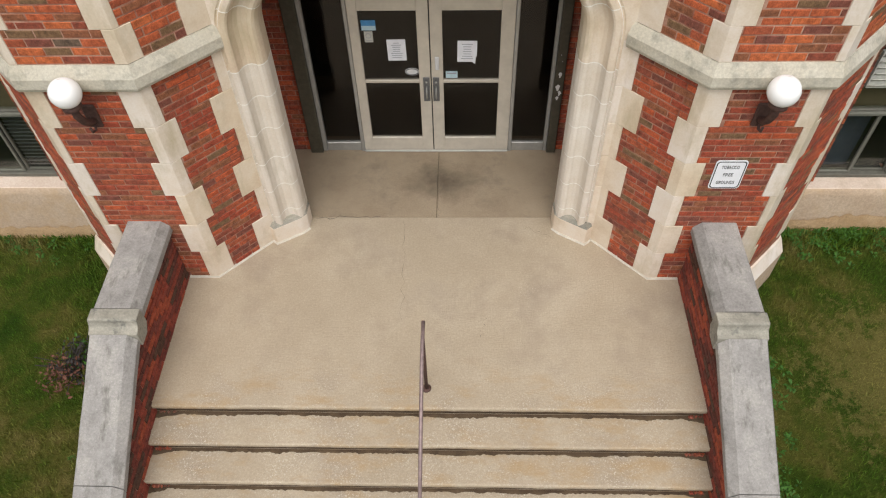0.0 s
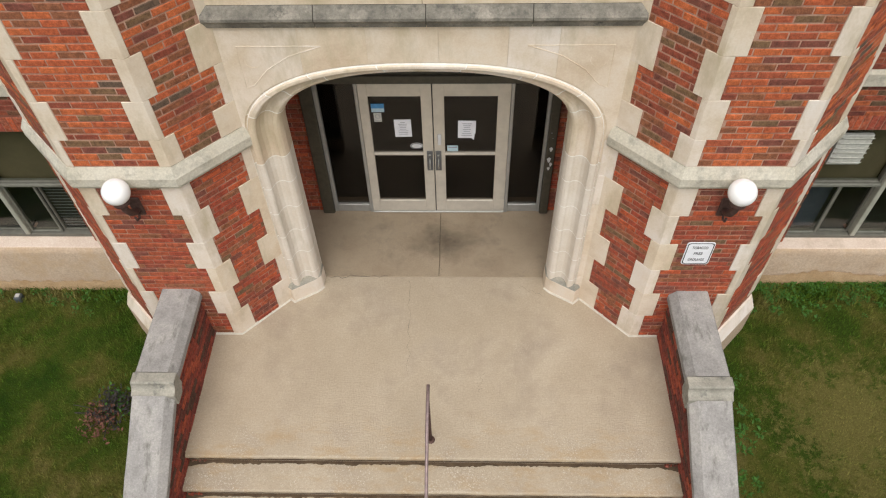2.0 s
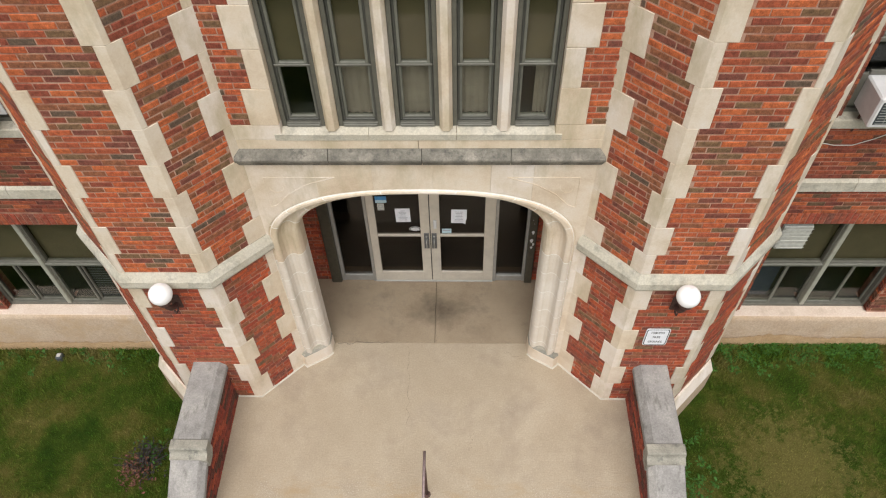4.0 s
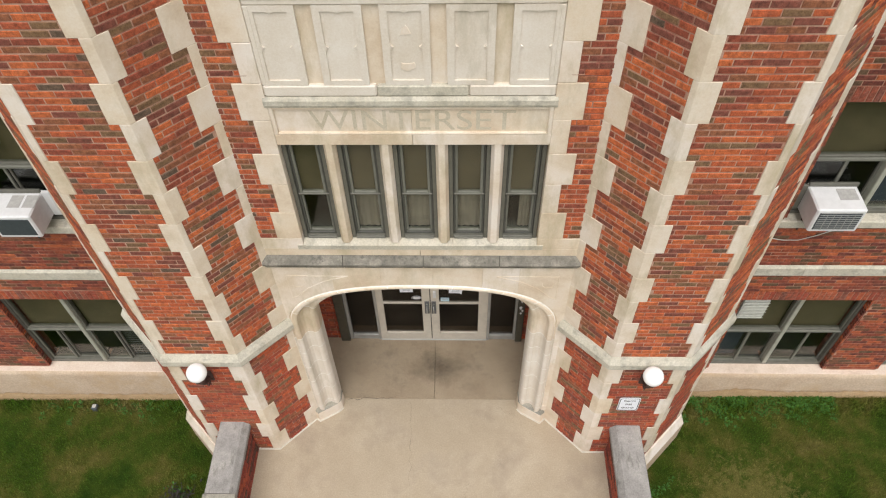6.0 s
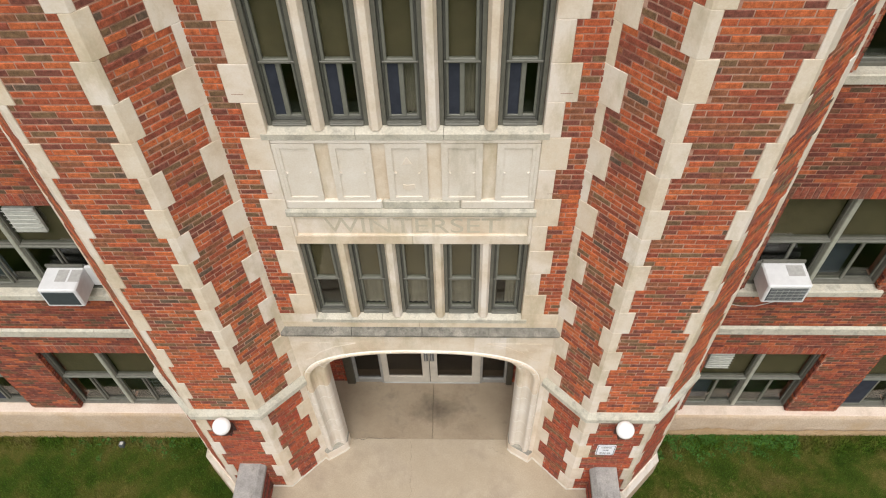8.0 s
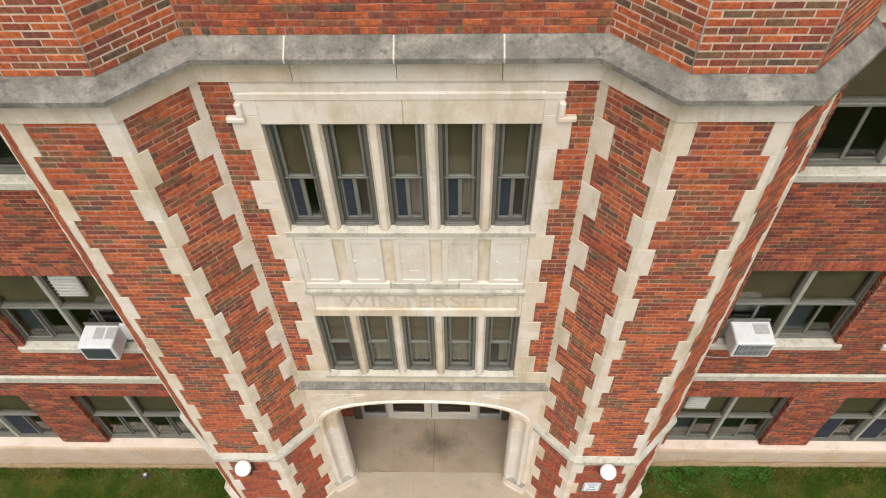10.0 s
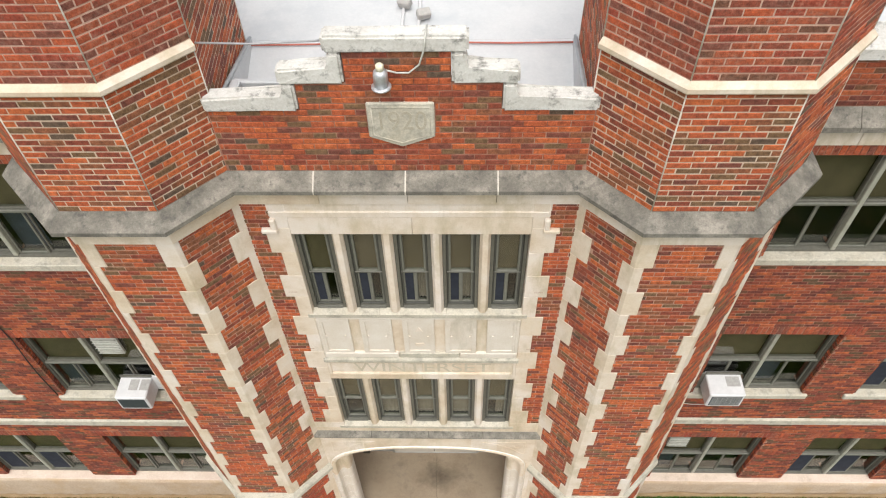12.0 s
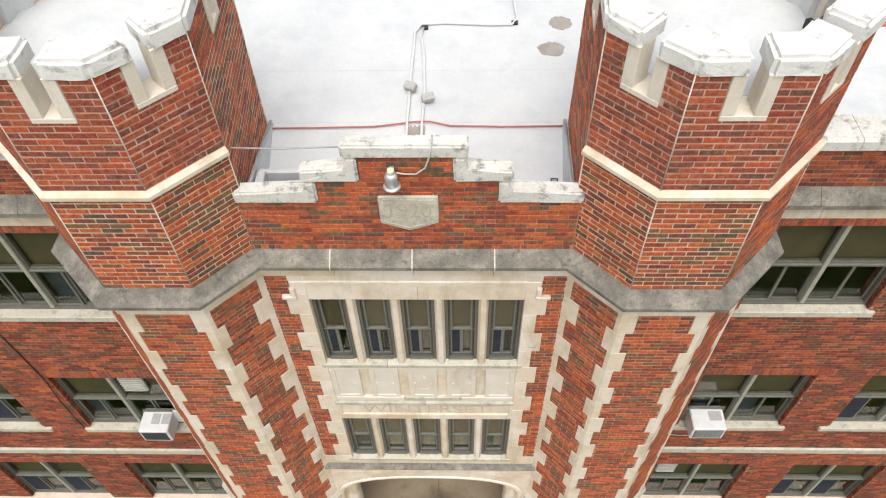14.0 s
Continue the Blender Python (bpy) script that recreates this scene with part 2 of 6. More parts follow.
CURTAIN = plain("taupe_curtain", (0.24, 0.21, 0.175), 0.9, 0, 0.15, 5, 0.1)
SLAT = plain("blue_grey_slat", (0.15, 0.16, 0.175), 0.6, 0, 0.1, 8)
NAVY = plain("reflection_blue", (0.055, 0.064, 0.085), 0.9, 0, 0.15, 5, 0.1)
SCREEN = plain("insect_screen", (0.034, 0.038, 0.050), 0.75, 0, 0.15, 8, 0.1)
# Near-black stands in for the darkness indoors, as colour.
ROOM = plain("painted_room_darkness", (0.045, 0.046, 0.043), 0.9, 0, 0.15, 2, 0.1)
WHITE = plain("white_enamel", (0.66, 0.66, 0.66), 0.4, 0, 0.05, 10)
PAPER = plain("white_paper", (0.80, 0.81, 0.85), 0.8, 0, 0.04, 12)
INK = plain("grey_ink", (0.30, 0.30, 0.34), 0.8)
BLACK = plain("black_paint", (0.02, 0.02, 0.022), 0.5)
GRILLE = plain("dark_grille", (0.05, 0.06, 0.065), 0.5)
LOUVRE = plain("louvre_metal", (0.55, 0.55, 0.50), 0.5, 0.1)
BLUE = plain("blue_sticker", (0.06, 0.25, 0.50), 0.5)
PALE_BLUE = plain("pale_blue_sticker", (0.45, 0.60, 0.66), 0.5)
RUST = plain("rusty_brown_iron", (0.075, 0.038, 0.03), 0.75, 0.2, 0.3, 30)
RAIL = plain("purple_brown_rail", (0.23, 0.17, 0.165), 0.45, 0.3, 0.2, 25)
CABLE_RED = plain("red_cable", (0.45, 0.13, 0.09), 0.6)
CABLE_GREY = plain("grey_cable", (0.35, 0.35, 0.36), 0.5)
FLASHING = plain("grey_flashing", (0.42, 0.44, 0.45), 0.45, 0.3, 0.15, 6)
BOX_GREY = plain("grey_box", (0.40, 0.39, 0.37), 0.6)
CAULK_PALE = plain("pale_joint_mortar", (0.58, 0.54, 0.47), 0.85, 0, 0.15, 25)
JOINT_WHITE = plain("white_pointing", (0.80, 0.77, 0.71), 0.85, 0, 0.08, 25)
CAULK = plain("white_caulk", (0.50, 0.46, 0.39), 0.8, 0, 0.1, 30)
GALV = plain("galvanised_steel", (0.60, 0.62, 0.64), 0.4, 0.6, 0.15, 30)
LAMP_CAP = plain("cream_sensor", (0.78, 0.74, 0.55), 0.5)
OPAL, _t, _b = nodes_of("opal_glass")
_b.inputs["Base Color"].default_value, _b.inputs["Roughness"].default_value = (0.90, 0.90, 0.90, 1), 0.25
_b.inputs["Subsurface Weight"].default_value = 0.3
_b.inputs["Subsurface Radius"].default_value = (0.05, 0.05, 0.05)


def glass(name, tint, clear):
    """Thin sheet glass: clear straight through, mirror by its Fresnel gloss."""
    m = bpy.data.materials.new(name)
    m.use_nodes = True
    t = m.node_tree
    t.nodes.remove(t.nodes["Principled BSDF"])
    tr, gl, mx, lw, pw, ma = (t.nodes.new("ShaderNode" + k) for k in ("BsdfTransparent", "BsdfGlossy", "MixShader", "LayerWeight", "Math", "Math"))
    tr.inputs["Color"].default_value = (*tint, 1)
    gl.inputs["Roughness"].default_value = 0.03
    lw.inputs["Blend"].default_value = 0.5
    pw.operation, pw.inputs[1].default_value = "POWER", 4.5
    ma.operation, ma.inputs[1].default_value, ma.inputs[2].default_value = "MULTIPLY_ADD", clear, 0.035
    t.links.new(lw.outputs["Facing"], pw.inputs[0])
    t.links.new(pw.outputs[0], ma.inputs[0])
    t.links.new(ma.outputs[0], mx.inputs[0])
    t.links.new(tr.outputs[0], mx.inputs[1])
    t.links.new(gl.outputs[0], mx.inputs[2])
    t.links.new(mx.outputs[0], t.nodes["Material Output"].inputs["Surface"])
    return m


GLASS = glass("window_glass", (0.86, 0.88, 0.84), 0.8)
GLASS_DARK = glass("tinted_door_glass", (0.55, 0.52, 0.49), 0.8)


def dry_patch(t, src, straw):
    """Straw-coloured turf in one broad ragged patch of the lawn."""
    g, mp, ln, ad = (t.nodes.new("ShaderNode" + k) for k in ("NewGeometry", "Mapping", "VectorMath", "Math"))
    mp.inputs["Location"].default_value, mp.inputs["Scale"].default_value = (-1.47, 0.20, 0.0), (0.30, 0.30, 0.0)
    ln.operation, ad.operation = "LENGTH", "MULTIPLY_ADD"
    ad.inputs[1].default_value = 1.5
    t.links.new(g.outputs["Position"], mp.inputs["Vector"])
    t.links.new(mp.outputs[0], ln.inputs[0])
    t.links.new(noise_tex(t, 9, 8, 0.8), ad.inputs[0])
    t.links.new(ln.outputs["Value"], ad.inputs[2])
    return mix(t, ramp(t, ad.outputs[0], [(0.8, (0.95, 0.95, 0.95)), (1.25, (0.55, 0.55, 0.55)), (1.7, (0, 0, 0))]), src, straw)


GROUND, t_, b_ = nodes_of("lawn_soil")
c_ = ramp(t_, noise_tex(t_, 1.3, 6, 0.65), [(0.32, (0.018, 0.040, 0.005)), (0.47, (0.041, 0.064, 0.009)), (0.58, (0.084, 0.084, 0.019)), (0.70, (0.14, 0.114, 0.039))])
c_ = dry_patch(t_, c_, (0.125, 0.112, 0.034))
c_ = mix(t_, 0.6, c_, ramp(t_, noise_tex(t_, 55, 5, 0.75), [(0.3, (0.15, 0.15, 0.15)), (0.7, (0.8, 0.8, 0.8))]), "OVERLAY")
t_.links.new(c_, b_.inputs["Base Color"])
b_.inputs["Roughness"].default_value, b_.inputs["Specular IOR Level"].default_value = 0.95, 0.05
bump(t_, b_, noise_tex(t_, 60, 5, 0.75), 0.8, 0.03)
BLADE, t_, b_ = nodes_of("grass_blade")
c_ = ramp(t_, noise_tex(t_, 1.3, 6, 0.65), [(0.32, (0.042, 0.105, 0.010)), (0.46, (0.078, 0.137, 0.016)), (0.56, (0.135, 0.142, 0.031)), (0.68, (0.19, 0.168, 0.06))])
c_ = dry_patch(t_, c_, (0.235, 0.215, 0.066))
c_ = mix(t_, 0.6, c_, ramp(t_, rnd(t_), [(0.0, (0.25, 0.25, 0.25)), (1.0, (0.78, 0.78, 0.74))]), "OVERLAY")
t_.links.new(c_, b_.inputs["Base Color"])
b_.inputs["Roughness"].default_value, b_.inputs["Specular IOR Level"].default_value = 0.8, 0.08
WEED = plain("weed_leaf", (0.042, 0.115, 0.016), 0.6, 0, 0.5, 30, 0.2)
MUD = grained("mud_splash", [(0.36, 0.235, 0.12), (0.47, 0.335, 0.20)], 40, 6, 0.95, 0.8)
DEAD = plain("dead_leaf", (0.13, 0.055, 0.035), 0.9, 0, 0.5, 40)
TWIG = plain("dark_twig", (0.035, 0.03, 0.028), 0.9, 0, 0.3, 40)


# ---------------------------------------------------------------- builders
def thing(name, label, category, kind="", group="", at=(0, 0, 0)):
    ob = new(name)
    ob.location = at
    ob.empty_display_size = 0.1
    return tagged(ob, label, category, group, kind)


def link(name, me, mat, parent=None, label=""):
    if mat and not me.materials:
        me.materials.append(mat)
    ob = new(name, me)
    if parent is not None:
        ob.parent = parent
        if parent.parent is None:
            ob.matrix_parent_inverse = Matrix.Translation(parent.matrix_basis.translation).inverted()
    if label:
        ob["label"] = label
    return ob


def part(name, bm, mat, parent=None, label="", smooth=False):
    me = bpy.data.meshes.new(name)
    bmesh.ops.recalc_face_normals(bm, faces=bm.faces)
    for f in bm.faces:
        f.smooth = smooth
    bm.to_mesh(me)
    bm.free()
    return link(name, me, mat, parent, label)


def add_box(bm, x0, x1, y0, y1, z0, z1, bevel=0.0, m=None):
    vs = [bm.verts.new((x, y, z)) for x in (x0, x1) for y in (y0, y1) for z in (z0, z1)]
    fs = [bm.faces.new([vs[i] for i in q]) for q in ((0, 1, 3, 2), (4, 6, 7, 5), (0, 4, 5, 1), (2, 3, 7, 6), (0, 2, 6, 4), (1, 5, 7, 3))]
    if bevel:
        es = list({e for f in fs for e in f.edges})
        r = bmesh.ops.bevel(bm, geom=es, offset=bevel, segments=1, affect="EDGES")
        vs = list({v for f in r["faces"] for v in f.verts})
    if m is not None:
        bmesh.ops.transform(bm, matrix=m, verts=vs)
    return vs


def box(name, dims, mat, parent=None, label="", bevel=0.006):
    bm = bmesh.new()
    add_box(bm, *dims, bevel)
    return part(name, bm, mat, parent, label)


def add_prism(bm, poly, z0, z1, bevel=0.0, top=None):
    """A plan polygon from z0 to z1; top: another outline for its upper end."""
    lo = [bm.verts.new((x, y, z0)) for x, y in poly]
    hi = [bm.verts.new((x, y, z1)) for x, y in (top or poly)]
    n = len(poly)
    fs = [bm.faces.new(lo[::-1]), bm.faces.new(hi)] + [bm.faces.new((lo[i], lo[(i + 1) % n], hi[(i + 1) % n], hi[i])) for i in range(n)]
    if bevel:
        bmesh.ops.bevel(bm, geom=list({e for f in fs for e in f.edges}), offset=bevel, segments=1, affect="EDGES")


def prism(name, poly, z0, z1, mat, parent=None, label="", bevel=0.005, top=None):
    bm = bmesh.new()
    add_prism(bm, poly, z0, z1, bevel, top)
    return part(name, bm, mat, parent, label)


def add_tube(bm, pts, r, sides=8):
    """A round bar along pts."""
    pts = [Vector(p) for p in pts]
    rings = []
    for i, p in enumerate(pts):
        d = (pts[min(i + 1, len(pts) - 1)] - pts[max(i - 1, 0)]).normalized()
        a = d.orthogonal().normalized() if not rings else (last - d * last.dot(d)).normalized()
        last = a
        b = d.cross(a)
        rings.append([bm.verts.new(p + r * (math.cos(2 * math.pi * k / sides) * a + math.sin(2 * math.pi * k / sides) * b)) for k in range(sides)])
    for u, v in zip(rings, rings[1:]):
        for k in range(sides):
            bm.faces.new((u[k], u[(k + 1) % sides], v[(k + 1) % sides], v[k]))
    bm.faces.new(rings[0][::-1]), bm.faces.new(rings[-1])


def tube(name, pts, r, mat, parent=None, label="", sides=8):
    bm = bmesh.new()
    add_tube(bm, pts, r, sides)
    return part(name, bm, mat, parent, label, smooth=True)


def lathe(name, profile, mat, parent=None, label="", at=(0, 0, 0), n=24):
    bm = bmesh.new()
    rings = [[bm.verts.new((at[0] + r * math.cos(2 * math.pi * k / n), at[1] + r * math.sin(2 * math.pi * k / n), at[2] + z)) for k in range(n)] for r, z in profile]
    for u, v in zip(rings, rings[1:]):
        for k in range(n):
            bm.faces.new((u[k], u[(k + 1) % n], v[(k + 1) % n], v[k]))
    bm.faces.new(rings[0][::-1]), bm.faces.new(rings[-1])
    return part(name, bm, mat, parent, label, smooth=True)


def written(name, text, size, mat, parent, m, width=None, label="", extrude=0.0015):
    cu = bpy.data.curves.new(name, "FONT")
    cu.body, cu.size, cu.extrude, cu.align_x, cu.align_y = text, size, extrude, "CENTER", "CENTER"
    tmp = new("tmp_text", cu)
    bpy.context.view_layer.update()
    me = bpy.data.meshes.new_from_object(tmp.evaluated_get(bpy.context.evaluated_depsgraph_get()))
    bpy.data.objects.remove(tmp)
    if width:
        xs = [v.co.x for v in me.vertices]
        k = width / (max(xs) - min(xs))
        for v in me.vertices:
            v.co.x *= k
    me.transform(m)
    me.materials.clear()
    return link(name, me, mat, parent, label)


# ---- bricks
CH, BL = 0.06925, 0.213  # course height and stretcher length, joints included
SINGLE = {}


class Face:
    """A wall face between two plan points, left to right as seen from outside."""

    def __init__(self, p, q):
        self.p, d = Vector((*p, 0)), Vector((*q, 0)) - Vector((*p, 0))
        self.n_len = d.length
        self.u = d.normalized()
        self.n = Vector((self.u.y, -self.u.x, 0))

    def at(self, u, z, out=0.0):
        return self.p + self.u * u + self.n * out + Vector((0, 0, z))

    def matrix(self, u, z, out=0.0):
        o = self.at(u, z, out)
        return Matrix(((self.u.x, -self.n.x, 0, o.x), (self.u.y, -self.n.y, 0, o.y), (0, 0, 1, o.z), (0, 0, 0, 1)))


def courses(z0, z1, rows, seed=0, ch=CH, bl=BL):
    """Running bond from z0 to z1: rows(z) gives the stretches of brickwork at that height."""
    out, n = [], max(1, round((z1 - z0) / ch))
    h = (z1 - z0) / n
    rg = random.Random(seed)
    for j in range(n):
        za = z0 + j * h
        for a, b in rows(za + h / 2):
            u = math.floor(a / bl) * bl - (j % 2) * bl / 2 + rg.uniform(-0.01, 0.01)
            while u < b - 0.02:
                s, e = max(u, a), min(u + bl, b)
                if e - s > 0.035:
                    out.append((s + 0.0055, e - 0.0055, za + 0.0063, za + h - 0.0063))
                u += bl
    return out


def brick_solid(w, h, d=0.03, c=0.004):
    v = [(x, y, z) for y, k in ((d, 0), (c, 0), (0, c)) for x, z in ((-w / 2 + k, -h / 2 + k), (w / 2 - k, -h / 2 + k), (w / 2 - k, h / 2 - k), (-w / 2 + k, h / 2 - k))]
    f = [(a + i, a + (i + 1) % 4, a + 4 + (i + 1) % 4, a + 4 + i) for a in (0, 4) for i in range(4)] + [(8, 9, 10, 11)]
    return v, f


def bricks(parent, jobs, mat, seed=1, singles=0, key=None, name="brick"):
    """jobs: (face, rectangles). The first singles, by key, become parts of their own; the rest one mesh."""
    rg = random.Random(seed)
    todo = [(face, r, rg.uniform(-0.0025, 0.0025), rg.uniform(-0.4, 0.4)) for face, rects in jobs for r in rects]
    if singles and key:
        todo.sort(key=lambda q: key(q[0].at((q[1][0] + q[1][1]) / 2, (q[1][2] + q[1][3]) / 2)))
    for face, (a, b, c, d), off, tw in todo[:singles]:
        w, h = round((b - a) / 0.006) * 0.006, round((d - c) / 0.002) * 0.002
        if (w, h, mat.name) not in SINGLE:
            me = bpy.data.meshes.new(name)
            me.from_pydata(*(lambda s: (s[0], [], s[1]))(brick_solid(w, h)))
            me.materials.append(mat)
            SINGLE[w, h, mat.name] = me
        ob = new(name, SINGLE[w, h, mat.name])
        ob.parent = parent
        ob.matrix_basis = Matrix.Translation(parent.matrix_basis.translation).inverted() @ face.matrix((a + b) / 2, (c + d) / 2, off) @ pose(0, 0, 0, 0, tw, 0)
    rest = todo[singles:]
    if rest:
        vs, fs = [], []
        for face, (a, b, c, d), off, tw in rest:
            m = face.matrix((a + b) / 2, (c + d) / 2, off) @ pose(0, 0, 0, 0, tw, 0)
            v, f = brick_solid(b - a, d - c)
            k = len(vs)
            vs += [tuple(m @ Vector(p)) for p in v]
            fs += [tuple(i + k for i in q) for q in f]
        me = bpy.data.meshes.new("brickwork")
        me.from_pydata(vs, [], fs)
        ob = link("brickwork", me, mat, parent)
        ob["kind"] = "stuff"


def slab_on(name, face, u0, u1, z0, z1, out, depth, mat, parent, label="", bevel=0.005):
    """A block set into a face: its front stands out by out, its body goes depth behind."""
    bm = bmesh.new()
    add_box(bm, u0, u1, -out, depth, z0, z1, bevel, face.matrix(0, 0))
    return part(name, bm, mat, parent, label)


def offset_path(pts, d):
    """An open plan polyline moved outward (to the right of its way) by d."""
    out = []
    for i, p in enumerate(pts):
        p = Vector(p)
        ns = []
        for a, b in ((i - 1, i), (i, i + 1)):
            if 0 <= a and b < len(pts):
                t = (Vector(pts[b]) - Vector(pts[a])).normalized()
                ns.append(Vector((t.y, -t.x)))
        n = sum(ns, Vector((0, 0))).normalized()
        out.append(tuple(p + n * (d / max(0.2, n.dot(ns[0])))))
    return out


def band(name, pts, profile, mat, parent, label=""):
    """A moulding along a plan polyline; profile: closed (out, z) outline."""
    bm = bmesh.new()
    rings = []
    lines = [offset_path(pts, o) for o, z in profile]
    for i in range(len(pts)):
        rings.append([bm.verts.new((*lines[k][i], profile[k][1])) for k in range(len(profile))])
    n = len(profile)
    for a, b in zip(rings, rings[1:]):
        for k in range(n):
            bm.faces.new((a[k], a[(k + 1) % n], b[(k + 1) % n], b[k]))
    bm.faces.new(rings[0]), bm.faces.new(rings[-1][::-1])
    return part(name, bm, mat, parent, label)


def lerp2(a, b, k):
    return (a[0] + (b[0] - a[0]) * k, a[1] + (b[1] - a[1]) * k)


def stones_along(name, pts, profile, mat, parent, length=0.9, joint=0.006, label=""):
    """The same moulding cut into stones, mitred stones at the corners."""
    segs = []
    for i in range(len(pts) - 1):
        L = math.dist(pts[i], pts[i + 1])
        n = max(1, round(L / length))
        for j in range(n):
            segs.append((lerp2(pts[i], pts[i + 1], j / n), lerp2(pts[i], pts[i + 1], (j + 1) / n), i, j == 0, j == n - 1))
    for a, b, i, first, last in segs:
        d = Vector((b[0] - a[0], b[1] - a[1])).normalized() * joint / 2
        lead = [pts[i - 1]] if first and i > 0 else []
        tail = [pts[i + 2]] if last and i + 2 < len(pts) else []
        run = lead + [a if lead else (a[0] + d.x, a[1] + d.y), b if tail else (b[0] - d.x, b[1] - d.y)] + tail
        lines = [offset_path(run, o) for o, z in profile]
        k0 = 1 if lead else 0
        bm = bmesh.new()
        rings = [[bm.verts.new((*lines[q][k0 + e], profile[q][1])) for q in range(len(profile))] for e in (0, 1)]
        n = len(profile)
        for q in range(n):
            bm.faces.new((rings[0][q], rings[0][(q + 1) % n], rings[1][(q + 1) % n], rings[1][q]))
        bm.faces.new(rings[0]), bm.faces.new(rings[1][::-1])
        part(name, bm, mat, parent, label)
        label = ""


HALF, APO = 0.465, 1.1226


def tower_plan(s, grow=0.0):
    """The tower's outline, counter-clockwise from its front left corner: an octagon drawn out towards the roof on the side of the bay."""
    cx = s * (2.26 + HALF)
    V = [(cx + x, APO + y) for x, y in ((-HALF, -APO), (HALF, -APO), (APO, -HALF), (APO, HALF), (HALF, APO), (-HALF, APO), (-APO, HALF), (-APO, -HALF))]
    if s > 0:
        V[7], V[6] = (1.675, 0.585), (1.79, 2.20)
    else:
        V[2], V[3] = (-1.675, 0.585), (-1.79, 2.20)
    if grow:
        V = offset_path(V[-2:] + V + V[:2], grow)[2:-2]
    return V


GROUND_Z = -0.90


def ground_z(x, y=-3.0):
    """The lawn falls gently across the front and banks up to the wing walls."""
    bank = np.where(np.asarray(x) < 0, 0.22, 0.12) * np.clip((np.asarray(y) + 0.6) / 1.7, 0, 1) ** 1.5 * np.clip((np.abs(x) - 3.5) / 0.7, 0, 1)
    return GROUND_Z + 0.014 * np.clip(x, -14, 14) + bank


BAY_Y = 0.53       # face of the stone between the towers
SEC = 0.4155       # height of a quoin
Q0 = 2.62          # first quoin bed above the lower band
WING_Y = {1: 1.46, -1: 1.34}

# ---------------------------------------------------------------- ground, landing, steps
bm = bmesh.new()
rg = random.Random(4)
# finer squares near the building, long ones to the horizon
XS = [-900, -120, -30] + [-12 + 0.5 * i for i in range(49)] + [30, 120, 900]
YS = [-900, -120, -30, -14] + [-9 + 0.5 * i for i in range(22)] + [14, 60, 900]
gv = [[bm.verts.new((x, y, -1.25 if abs(x) < 2.55 and y < 1 else float(ground_z(x, y)) + (0.035 * noise.noise(Vector((x * 0.7, y * 0.7, 0))) if abs(x) < 12 and -9 < y < 1 else 0))) for y in YS] for x in XS]
for i in range(len(XS) - 1):
    for j in range(len(YS) - 1):
        bm.faces.new((gv[i][j], gv[i + 1][j], gv[i + 1][j + 1], gv[i][j + 1]))
ground = part("ground", bm, GROUND, None, smooth=True)
tagged(ground, "patchy green lawn with bare brownish spots", "ground", kind="structure")


def grass():
    rg = np.random.default_rng(5)
    pts = []
    for sx in (-1, 1):
        n = 105000
        x = sx * rg.uniform(2.9, 9.6, n)
        y = rg.uniform(-4.2, 1.36, n)
        pts.append(np.stack([x, y], 1))
    p = np.concatenate(pts)
    near = (p[:, 1] > 0.95) | (np.abs(p[:, 0]) < 3.35)
    octo = (np.hypot(np.abs(p[:, 0]) - 2.725, p[:, 1] - APO) < 1.28)
    dense = rg.random(len(p)) < np.where(near, 1.0, 0.8)
    p, near = p[dense & ~octo], near[dense & ~octo]
    n = len(p)
    h = rg.uniform(0.03, 0.07, n) * np.where(near, 1.5, 1.0)
    a = rg.uniform(0, 2 * np.pi, n)
    w = rg.uniform(0.004, 0.008, n) * np.where(near, 1.5, 1.0)
    lean = rg.uniform(0.2, 1.0, n) * h
    b = rg.uniform(0, 2 * np.pi, n)
    z = ground_z(p[:, 0], p[:, 1]) - 0.03
    base1 = np.stack([p[:, 0] - w * np.cos(a), p[:, 1] - w * np.sin(a), z], 1)
    base2 = np.stack([p[:, 0] + w * np.cos(a), p[:, 1] + w * np.sin(a), z], 1)
    tip = np.stack([p[:, 0] + lean * np.cos(b), p[:, 1] + lean * np.sin(b), z + 0.03 + h], 1)
    v = np.stack([base1, base2, tip], 1).reshape(-1, 3)
    me = bpy.data.meshes.new("grass")
    me.from_pydata(v.tolist(), [], [(3 * i, 3 * i + 1, 3 * i + 2) for i in range(n)])
    ob = link("grass", me, BLADE)
    tagged(ob, "short rough lawn grass, longer along the walls", "grass", kind="stuff")



